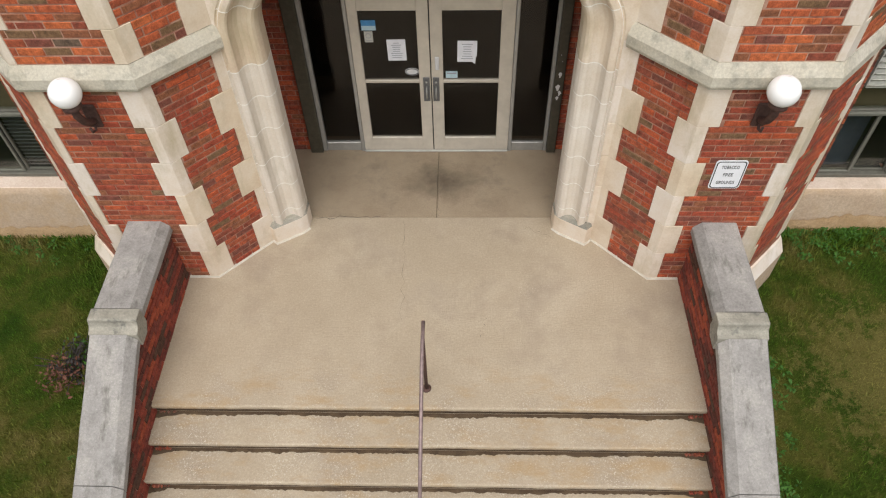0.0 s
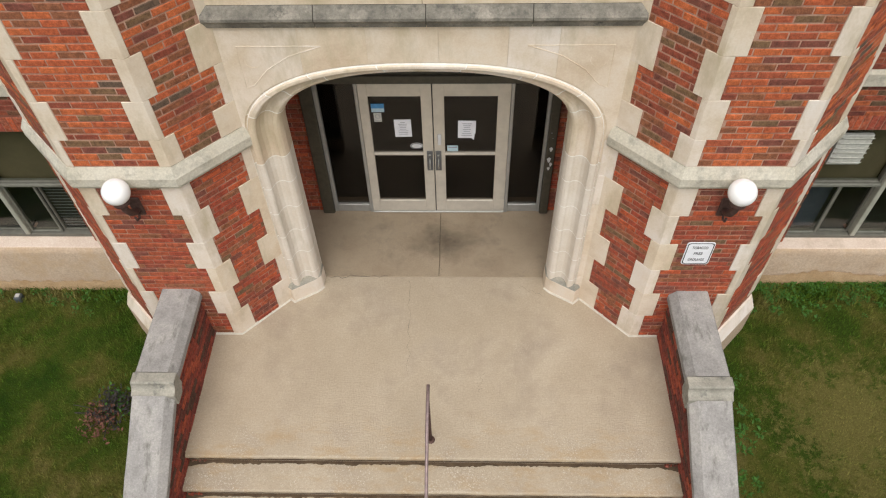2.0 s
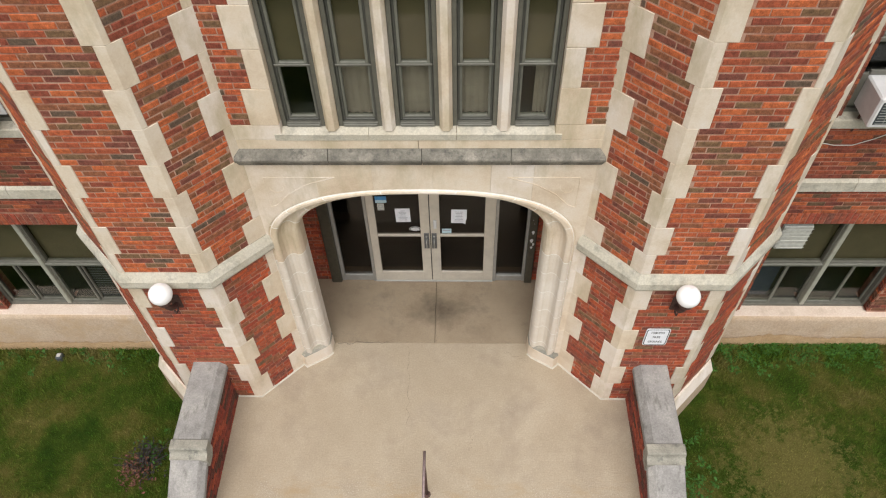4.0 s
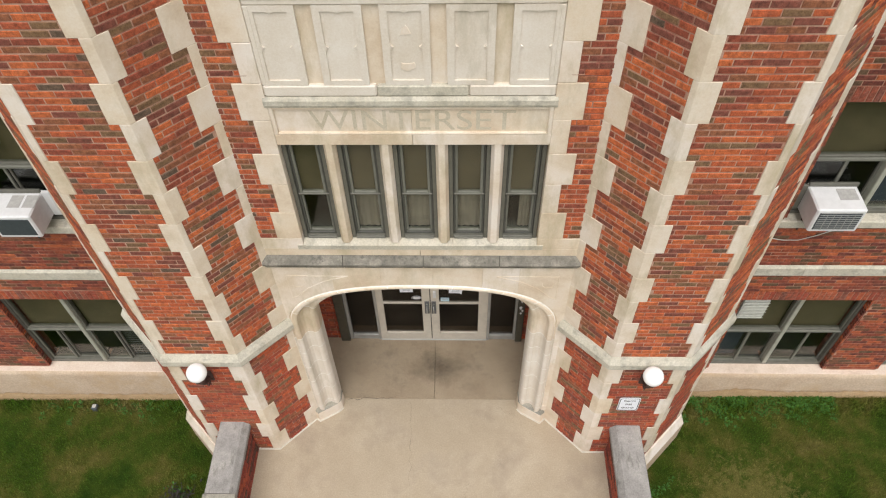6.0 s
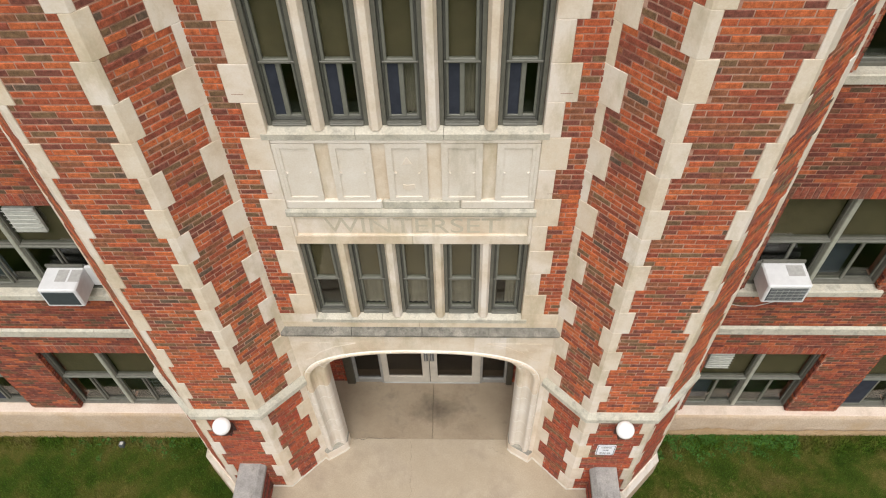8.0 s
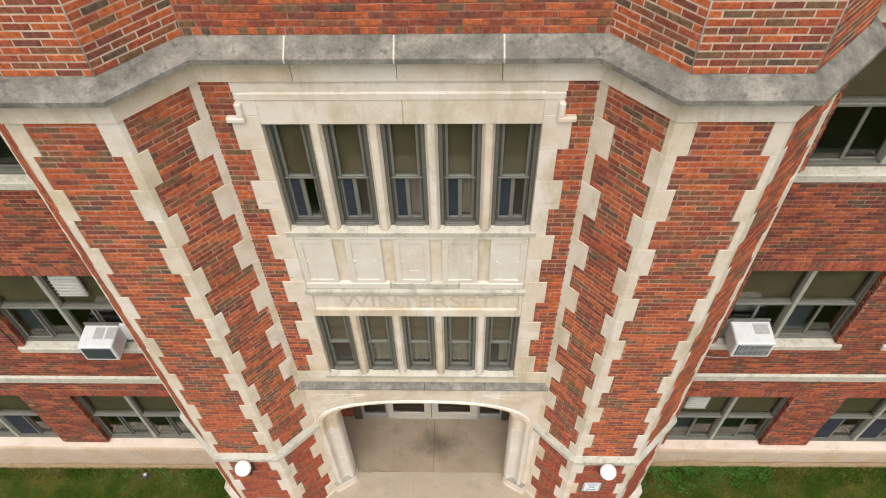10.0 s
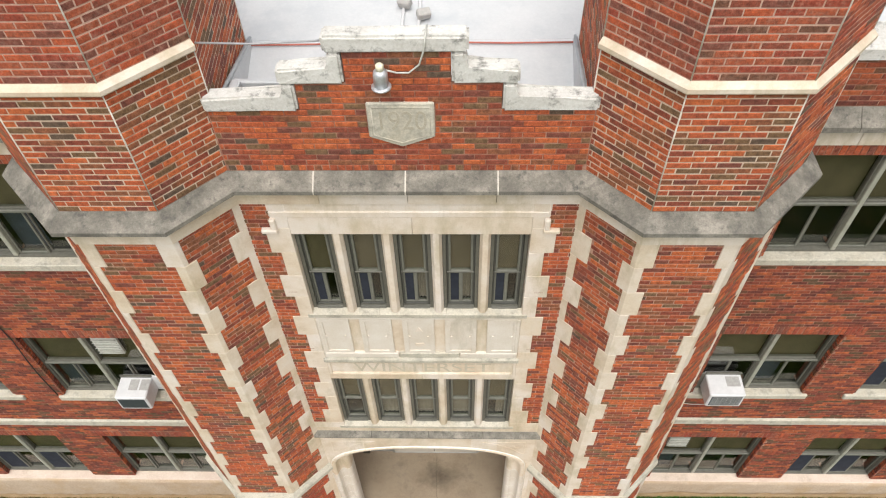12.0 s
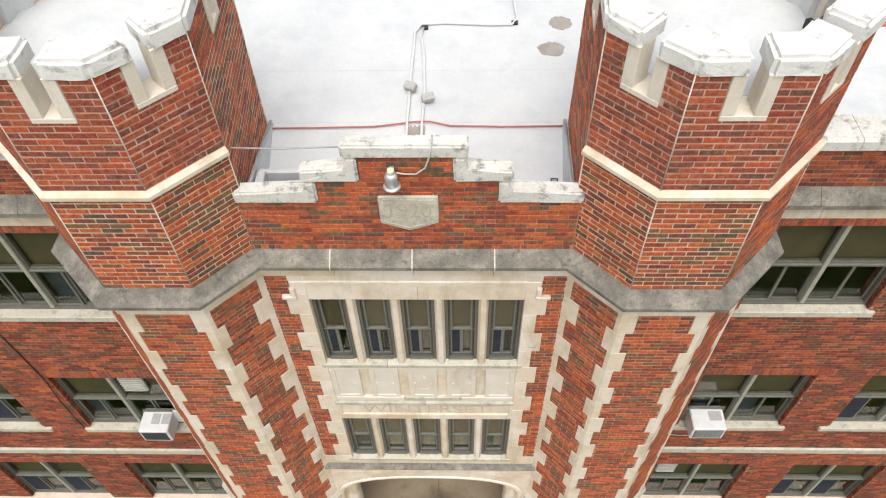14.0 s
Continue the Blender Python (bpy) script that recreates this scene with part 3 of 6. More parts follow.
def weeds():
    """Broad-leaved weeds in rosettes along the foot of the walls."""
    rg = random.Random(15)
    bm = bmesh.new()
    for k in range(1100):
        s = 1 if k % 5 else -1
        if k % 3:
            x, y = s * (2.95 + 0.9 * rg.random() * rg.random()), rg.uniform(-2.6, 0.6)
        else:
            x, y = s * rg.uniform(3.6, 6.6), 1.3 - 0.6 * rg.random() * rg.random()
        if math.hypot(abs(x) - 2.725, y - APO) < 1.33:
            continue
        z = float(ground_z(x, y)) + 0.01
        l0 = rg.uniform(0.03, 0.09)
        for j in range(rg.randint(6, 11)):
            a, up, l = rg.uniform(0, 6.28), rg.uniform(0.2, 0.9), l0 * rg.uniform(0.7, 1.2)
            d, e = Vector((math.cos(a), math.sin(a), up)), Vector((-math.sin(a), math.cos(a), 0)) * l * 0.15
            o = Vector((x, y, z)) + d * 0.01
            bm.faces.new([bm.verts.new(p) for p in (o, o + d * l * 0.55 + e, o + d * l * 0.9 - Vector((0, 0, l * 0.35)), o + d * l * 0.55 - e)])
    ob = part("weeds", bm, WEED, None)
    tagged(ob, "bright green broad-leaved weeds along the walls", "weeds", kind="stuff")


grass()
weeds()

# landing slabs with open joints
landing = thing("landing", "tan washed concrete landing with fine cracks before the doors", "landing", "structure")
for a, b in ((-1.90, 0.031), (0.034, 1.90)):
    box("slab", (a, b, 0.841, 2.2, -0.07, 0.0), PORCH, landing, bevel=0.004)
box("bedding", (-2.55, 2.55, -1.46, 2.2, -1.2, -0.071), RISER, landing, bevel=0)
GRIT_SHADE = grained("grit_and_shade", [(0.055, 0.036, 0.022), (0.125, 0.085, 0.05)], 60, 6, 0.95, 0.5)
CRACK = plain("crack_dirt", (0.10, 0.085, 0.065), 0.95)


def worn_tread(name, x0, x1, y0, y1, z0, z1, parent, seed):
    """A step whose nose is rounded and chipped by wear."""
    bm = bmesh.new()
    n = 110
    rows = []
    for i in range(n + 1):
        x = x0 + (x1 - x0) * i / n
        w = 0.007 * noise.noise(Vector((x * 2.3, seed, 0))) + 0.005 * noise.noise(Vector((x * 14, seed, 3)))
        v = 0.004 * noise.noise(Vector((x * 3.1, seed, 7)))
        rows.append([bm.verts.new(p) for p in ((x, y1, z0), (x, y0 + w + 0.004, z0), (x, y0 + w, z1 - 0.022), (x, y0 + w + 0.005, z1 - 0.007 + v), (x, y0 + w + 0.020, z1 + v * 0.5), (x, y0 + 0.06, z1), (x, y1, z1))])
    for p, q in zip(rows, rows[1:]):
        for k in range(6):
            bm.faces.new((p[k], p[k + 1], q[k + 1], q[k]))
    bm.faces.new(rows[0]), bm.faces.new(rows[-1][::-1])
    return part(name, bm, CONCRETE, parent)


def crack(a, b, seed, width=0.005):
    rg = random.Random(seed)
    bm = bmesh.new()
    n = 14
    row = []
    for i in range(n + 1):
        p = Vector(a).lerp(Vector(b), i / n)
        d = (Vector(b) - Vector(a)).normalized()
        s = Vector((-d.y, d.x)) * rg.uniform(-0.025, 0.025)
        w = Vector((-d.y, d.x)) * width * rg.uniform(0.3, 1.0) * (0.4 if i in (0, n) else 1)
        row.append([bm.verts.new((*(p + s + w * k), 0.0012)) for k in (-0.5, 0.5)])
    for u, v in zip(row, row[1:]):
        bm.faces.new((u[0], u[1], v[1], v[0]))
    part("crack", bm, CRACK, landing)


worn_tread("slab", -2.60, 2.62, -1.52, 0.837, -0.052, 0.0, landing, 9)
crack((-0.33, 0.80), (-0.28, -0.55), 1, 0.004)
crack((0.06, 0.85), (0.02, 1.85), 2, 0.004)
crack((-1.33, 0.835), (-0.60, 0.838), 3, 0.012)
crack((0.98, 0.72), (1.30, 0.55), 4, 0.004)
crack((0.52, -0.75), (0.55, -0.5), 5, 0.004)

steps = thing("entrance_steps", "tan concrete entrance steps with worn gritty noses", "steps", at=(0, -2.3, GROUND_Z))
for i in range(1, 7):
    y0, z = -1.52 - 0.30 * i, -0.155 * i
    worn_tread("tread", -2.60, 2.62, y0, y0 + 0.34, z - 0.052, z, steps, i)
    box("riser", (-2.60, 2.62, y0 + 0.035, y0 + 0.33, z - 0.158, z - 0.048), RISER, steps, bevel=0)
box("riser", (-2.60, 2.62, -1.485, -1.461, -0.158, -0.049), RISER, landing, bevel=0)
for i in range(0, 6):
    # grit at the foot of each riser, darkened to carry the riser's shadow
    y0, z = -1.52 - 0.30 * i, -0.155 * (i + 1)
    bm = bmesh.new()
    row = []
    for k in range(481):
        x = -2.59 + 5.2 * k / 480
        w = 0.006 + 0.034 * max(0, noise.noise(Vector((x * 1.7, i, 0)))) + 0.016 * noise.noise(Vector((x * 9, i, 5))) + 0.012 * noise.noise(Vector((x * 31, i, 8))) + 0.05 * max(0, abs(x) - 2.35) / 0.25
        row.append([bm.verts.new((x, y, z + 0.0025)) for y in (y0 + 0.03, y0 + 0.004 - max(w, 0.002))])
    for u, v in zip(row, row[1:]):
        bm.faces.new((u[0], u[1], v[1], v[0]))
    part("grit_shade", bm, GRIT_SHADE, steps, "dark dirt and painted shade along the riser")
box("walkway", (-2.6, 2.6, -9.0, -3.32, -1.24, -0.895), CONCRETE, landing, bevel=0.01)

# ---------------------------------------------------------------- cheek walls beside the steps


def cheek(s):
    xi, xo = 2.575, 2.90
    w = thing("stair_wall", "low red brick stair wall with grey stone caps", "wall", "structure", "stair walls", at=(s * 2.74, -1.5, GROUND_Z))
    SL = 0.155 / 0.30
    prof = [(0.02, -1.1), (0.02, 0.74), (-1.20, 0.74), (-1.28, 0.64), (-3.0, 0.64 - SL * 1.72), (-3.5, 0.64 - SL * 1.72), (-3.5, -1.1)]
    bm = bmesh.new()
    a, b = sorted((s * (xi + 0.012), s * (xo - 0.012)))
    A = [bm.verts.new((a, y, z)) for y, z in prof]
    B = [bm.verts.new((b, y, z)) for y, z in prof]
    bm.faces.new(A), bm.faces.new(B[::-1])
    for i in range(len(prof)):
        j = (i + 1) % len(prof)
        bm.faces.new((A[i], A[j], B[j], B[i]))
    part("wall_core", bm, MORTAR, w)

    def cap_z(y):
        return 0.74 if y > -1.2 else 0.64 - SL * max(0.0, min(1.72, -1.28 - y))

    jobs = []
    for side in (0, 1):
        x = s * (xi if side == 0 else xo)
        inner = (side == 0)
        go_down = (s > 0) == inner      # the way along y in which the outside lies to the right
        face = Face((x, 0.0), (x, -3.5)) if go_down else Face((x, -3.5), (x, 0.0))

        def rows(z, gd=go_down):
            # the slope cuts each course where the cap passes
            y_end = -3.5
            if z + 0.05 > 0.64:
                y_end = -1.2
            elif z + 0.06 > cap_z(-3.0):
                y_end = -1.28 - (0.64 - z - 0.06) / SL
            L = -y_end
            return [(0.0, L)] if gd else [(3.5 - L, 3.5)]
        jobs.append((face, courses(-0.95, 0.735, rows, 11 + side)))
    bricks(w, jobs, BRICK_CHEEK, 21, 260, key=lambda p: -p.y + (0 if abs(p.x) < 2.7 else 4))
    c0, c1 = sorted((s * 2.53, s * 2.935))
    si, so = s * 2.53, s * 2.935
    sec = [(so, -0.145), (so, -0.012), (so - s * 0.012, 0.0), (si + s * 0.075, 0.0), (si + s * 0.010, -0.062), (si, -0.075), (si, -0.145)]

    def cap(ya, za, yb, zb, name, label="", grow=0.0):
        """A length of cap: flat on top, chamfered towards the steps."""
        bm = bmesh.new()
        n = 8
        rows = []
        for k in range(n + 1):
            q = k / n
            rows.append([bm.verts.new((x + (grow if x > s * 2.73 else -grow) + 0.0035 * noise.noise(Vector((x * 9, (ya + (yb - ya) * q) * 5, s))), ya + (yb - ya) * q, za + (zb - za) * q + dz + 0.004 * noise.noise(Vector((x * 7, (ya + (yb - ya) * q) * 6, 3 + s)))) ) for x, dz in sec])
        m = len(sec)
        for u, v in zip(rows, rows[1:]):
            for k in range(m):
                bm.faces.new((u[k], u[(k + 1) % m], v[(k + 1) % m], v[k]))
        bm.faces.new(rows[0]), bm.faces.new(rows[-1][::-1])
        return part(name, bm, CAP, w, label)

    cap(0.0, 0.885, -1.02, 0.885, "cap_stone", "grey lichen-spotted cap stone")
    # kneeler, hollowed under its nose where the slope begins
    bm = bmesh.new()
    prof2 = [(-1.026, 0.70), (-1.026, 0.888), (-1.135, 0.888), (-1.150, 0.876), (-1.152, 0.845), (-1.165, 0.815), (-1.195, 0.795), (-1.235, 0.785), (-1.235, 0.62), (-1.10, 0.62)]
    A = [bm.verts.new((c0 - 0.016, y, z)) for y, z in prof2]
    B = [bm.verts.new((c1 + 0.016, y, z)) for y, z in prof2]
    fs = [bm.faces.new(A), bm.faces.new(B[::-1])]
    for i in range(len(prof2)):
        j = (i + 1) % len(prof2)
        fs.append(bm.faces.new((A[i], A[j], B[j], B[i])))
    bmesh.ops.bevel(bm, geom=list({e for f in fs for e in f.edges}), offset=0.005, segments=1, affect="EDGES")
    part("kneeler_stone", bm, STONE_GREY, w, "paler moulded kneeler stone")
    y, z = -1.238, 0.79
    for L in (1.12, 0.62):
        y1, z1 = y - L, z - SL * L
        cap(y, z, y1, z1, "cap_stone")
        y, z = y1 - 0.008, z1 - SL * 0.008
    box("end_cap", (c0 - 0.01, c1 + 0.01, -3.54, -2.99, -0.26, -0.08), CAP, w, bevel=0.02)


# ---------------------------------------------------------------- towers
WIDE_Q, NARROW_Q = 0.18, 0.095


def corner_stone(name, corner, to_a, to_b, wa, wb, z0, z1, mat, parent, proud=0.004, thick=0.09, bevel=0.003):
    """A stone round a corner: wa along the way to to_a, wb along the way to to_b (counter-clockwise: a, corner, b)."""
    pa = lerp2(corner, to_a, wa / math.dist(corner, to_a))
    pb = lerp2(corner, to_b, wb / math.dist(corner, to_b))
    out = offset_path([pa, corner, pb], proud)
    inn = offset_path([pa, corner, pb], -thick)
    return prism(name, out + inn[::-1], z0, z1, mat, parent, bevel=bevel)


def lumpy_cap(corner, to_a, to_b, wa, wb, z0, z1, parent):
    """The cap of a merlon, thick with old white paint and rounded by weather."""
    pa = lerp2(corner, to_a, wa / math.dist(corner, to_a))
    pb = lerp2(corner, to_b, wb / math.dist(corner, to_b))
    out, inn = offset_path([pa, corner, pb], 0.024), offset_path([pa, corner, pb], -0.33)
    bm = bmesh.new()
    add_prism(bm, out + inn[::-1], z0, z1)
    bmesh.ops.recalc_face_normals(bm, faces=bm.faces)
    bmesh.ops.bevel(bm, geom=[e for e in bm.edges if max(v.co.z for v in e.verts) > z1 - 0.001], offset=0.034, segments=2, affect="EDGES")
    bmesh.ops.triangulate(bm, faces=bm.faces)
    bmesh.ops.subdivide_edges(bm, edges=[e for e in bm.edges if e.calc_length() > 0.12], cuts=2)
    for v in bm.verts:
        v.co += 0.008 * noise.noise_vector(v.co * 5) + 0.006 * noise.noise_vector(v.co * 15)
    part("merlon_cap", bm, COPING_WHITE, parent)


def tower(s):
    cx = s * (2.26 + HALF)
    T = thing("tower", "octagonal brick tower with toothed limestone quoins and battlements", "tower", "structure", "entrance towers", at=(cx, APO, GROUND_Z))
    V = tower_plan(s)
    F = [Face(V[i], V[(i + 1) % 8]) for i in range(8)]
    L = F[0].n_len
    core, core_up = tower_plan(s, -0.006), tower_plan(s, -0.0045)
    prism("tower_core", core, -1.1, 2.6, MORTAR, T, bevel=0)
    prism("tower_core", tower_plan(s, -0.005), 2.601, 9.694, MORTAR_MID, T, bevel=0)
    inner, outer = (7, 1) if s > 0 else (1, 7)
    # u along the diagonal faces counts from the face's own left end; d is the distance from the front corner

    def span(i, d0, d1):
        return (d0, d1) if i == 1 else (F[i].n_len - d1, F[i].n_len - d0)

    jobs = []
    sections = [(SEC * j, SEC * (j + 1), j % 2 == 0, True) for j in range(6)]
    up = [Q0 + SEC * k for k in range(17)]
    up[0] = 2.725
    up[16] = 9.25
    sections += [(up[k], up[k + 1], k % 2 == 0, False) for k in range(16)]
    for z0, z1, wide, low in sections:
        # front face between its two rows of quoins
        a, b = (NARROW_Q, L - 0.06) if wide else (WIDE_Q, L - 0.14)
        if s < 0:
            a, b = L - b, L - a
        jobs.append((F[0], courses(z0, z1, lambda z: [(a, b)], int(z0 * 100) + 3)))
        q = (0.10, 0.67) if not wide else (0.19, 0.53)
        if not low:
            q = (0.05, 0.67) if not wide else (0.14, 0.53)
        jobs.append((F[inner], courses(z0, z1, lambda z: [span(inner, *q)], int(z0 * 100) + 5)))
        o = (0.08, 0.86) if not wide else (0.17, 0.78)
        jobs.append((F[outer], courses(z0, z1, lambda z: [span(outer, *o)], int(z0 * 100) + 7)))
        # quoins: front corners, and the block that ends the inner diagonal
        g = 0.0012
        for idx, diag, f_w in ((0, 7, None), (1, 1, None)):
            is_in = diag == inner
            fw = (NARROW_Q if wide else WIDE_Q) if is_in else (0.06 if wide else 0.14)
            dw = (q[0] if is_in else o[0])
            c = V[idx]
            if idx == 0:
                corner_stone("quoin_stone", c, V[7], V[1], dw, fw, z0 + g, z1 - g, STONE, T)
            else:
                corner_stone("quoin_stone", c, V[0], V[2], fw, dw, z0 + g, z1 - g, STONE, T)
        u0, u1 = span(inner, q[1], 0.80)
        slab_on("quoin_stone", F[inner], u0, u1, z0 + g, z1 - g, 0.004, 0.08, STONE, T, bevel=0.003)
        u0, u1 = span(outer, o[1], L + 0.004)
        slab_on("quoin_stone", F[outer], u0, u1, z0 + g, z1 - g, 0.004, 0.08, STONE, T)
    bricks(T, jobs[:18], BRICK_LOW, 30 + s, 150, key=lambda p: p.y)
    bricks(T, jobs[18:], BRICK, 31 + s, 300, key=lambda p: 0 if (p.z > 5.3 and p.y < 0.02) else 1)
    # lower band, with a sloping top
    end_in = 0.78
    pin = F[inner].at(*(span(inner, end_in, end_in)[0],), 0)
    run = [V[7], V[0], V[1], V[2], V[3]] if s > 0 else [V[6], V[7], V[0], V[1], V[2]]
    if s > 0:
        run[0] = (pin.x, pin.y)
    else:
        run[-1] = (pin.x, pin.y)
    stones_along("band_stone", run, [(-0.05, 2.497), (0.045, 2.497), (0.06, 2.53), (0.06, 2.62), (0.01, 2.722), (-0.05, 2.722)], STONE_SOILED, T, 0.72, label="soiled limestone band")
    # plinth above the lawn
    lo, hi = tower_plan(s, 0.09), tower_plan(s, 0.02)
    prism("plinth", lo, -1.2, -0.32, PLASTER, T, "rough tan plaster plinth", bevel=0)
    bm = bmesh.new()
    add_prism(bm, lo, -0.32, -0.12, 0, hi)
    part("plinth_slope", bm, STONE, T)
    # frieze and cornice
    stones_along("frieze_stone", run, [(-0.05, 9.25), (0.03, 9.25), (0.03, 9.505), (-0.05, 9.505)], STONE, T, 0.93)
    stones_along("cornice_stone", run, [(-0.05, 9.507), (0.14, 9.507), (0.172, 9.53), (0.172, 9.58), (0.0, 9.69), (-0.05, 9.69)], STONE_DARK, T, 0.8, 0.014, "dark weathered cornice stone")
    band("joint_mortar", run, [(-0.05, 9.512), (0.136, 9.512), (0.168, 9.533), (0.168, 9.578), (0.0, 9.686), (-0.05, 9.686)], CAULK_PALE, T, "pale mortar in the joints")
    # upper stage
    prism("upper_core", core_up, 9.695, 11.12, MORTAR_PALE, T, bevel=0)
    prism("upper_core", core_up, 11.121, 11.93, MORTAR_PINK, T, bevel=0)
    # pale pointing down the arrises
    for i in range(8):
        c = Vector((V[i][0], V[i][1]))
        k = (Vector((s * (2.26 + HALF), APO)) - c).normalized() * 0.004
        for za, zb in ((9.69, 11.048), (11.147, 12.37)):
            tube("corner_pointing", [(c.x + k.x, c.y + k.y, za), (c.x + k.x, c.y + k.y, zb)], 0.0058, CAULK_PALE, T, sides=6)
    jobs, jobs2, side2 = [], [], []
    roofward = 6 if s > 0 else 2
    for i in range(8):
        jobs.append((F[i], courses(9.69, 11.045, lambda z: [(0.003, F[i].n_len - 0.003)], 40 + i)))
    bricks(T, jobs, BRICK, 51 + s)
    stones_along("string_stone", [V[7]] + V[0:4] if s > 0 else [V[6], V[7]] + V[0:3], [(-0.05, 11.05), (0.04, 11.05), (0.05, 11.065), (0.05, 11.105), (0.0, 11.145), (-0.05, 11.145)], STONE, T, 0.93, label="pale limestone string course")
    plain_faces = (3, 4, 5, 6) if s > 0 else (2, 3, 4, 5)
    bricks(T, [(F[i], courses(11.047, 11.143, lambda z: [(0.003, F[i].n_len - 0.003)], 80 + i)) for i in plain_faces], BRICK, 61 + s)
    CW = 0.185
    for i in range(8):
        Li = F[i].n_len

        def rows(z):
            if z < 11.93:
                return [(0.003, Li - 0.003)]
            return [(0.003, Li / 2 - CW - 0.002), (Li / 2 + CW + 0.002, Li - 0.003)]
        (side2 if i == roofward else jobs2).append((F[i], courses(11.147, 12.37, rows, 60 + i)))
    bricks(T, jobs2, BRICK_RED, 71 + s)
    # Orange brick and pale mortar here; bounced roof light is put into their colour.
    bricks(T, side2, BRICK, 73 + s)
    slab_on("joint_bed", F[roofward], 0.0, F[roofward].n_len, 9.692, 11.93, -0.0032, 0.05, MORTAR_PALE, T, bevel=0)
    # battlements
    for i in range(8):
        c, pv, nx = V[i], V[i - 1], V[(i + 1) % 8]
        wa, wb = F[i - 1].n_len / 2 - CW - 0.002, F[i].n_len / 2 - CW - 0.002
        corner_stone("merlon_core", c, pv, nx, wa, wb, 11.93, 12.372, MORTAR_PINK, T, -0.006, 0.10, 0)
        corner_stone("merlon_back", c, pv, nx, wa, wb, 11.93, 12.372, MEMBRANE, T, -0.102, 0.26, 0)
        lumpy_cap(c, pv, nx, wa + 0.112, wb + 0.112, 12.374, 12.535, T)
        f, Li = F[i], F[i].n_len
        slab_on("crenel_sill", f, Li / 2 - CW, Li / 2 + CW, 11.932, 11.985, 0.012, 0.30, STONE_WHITE, T)
        for sg in (-1, 1):
            u0, u1 = sorted((Li / 2 + sg * CW, Li / 2 + sg * (CW - 0.112)))
            slab_on("crenel_jamb", f, u0, u1, 11.986, 12.372, 0.010, 0.20, STONE_WHITE, T)
    prism("tower_roof", tower_plan(s, -0.24), 11.931, 11.99, MEMBRANE, T, "white roofing membrane", bevel=0)
    # caulk where the tower meets the landing
    pts = [V[7], V[0], V[1]] if s > 0 else [V[0], V[1], V[2]]
    pts = [lerp2(V[0], V[7], 0.92), V[0], (V[0][0] + 0.31, 0)] if s > 0 else [(V[1][0] - 0.31, 0), V[1], lerp2(V[1], V[2], 0.92)]
    band("caulk", pts, [(-0.02, 0.0), (0.022, 0.001), (0.012, 0.012), (-0.02, 0.018)], CAULK, T)
    return T


# ---------------------------------------------------------------- bay between the towers
WXS = [-1.065 + 0.5325 * i for i in range(5)]
WW = 0.41


def arch_points(w, rise, spring, n=28):
    """Half the flat pointed curve of the door arch, from the spring to the crown."""
    out = []
    for i in range(n + 1):
        a = math.pi / 2 * i / n
        c, q = math.cos(a), math.sin(a)
        out.append((w * c ** (2 / 2.45), spring + rise * q ** (2 / 2.45)))
    return out


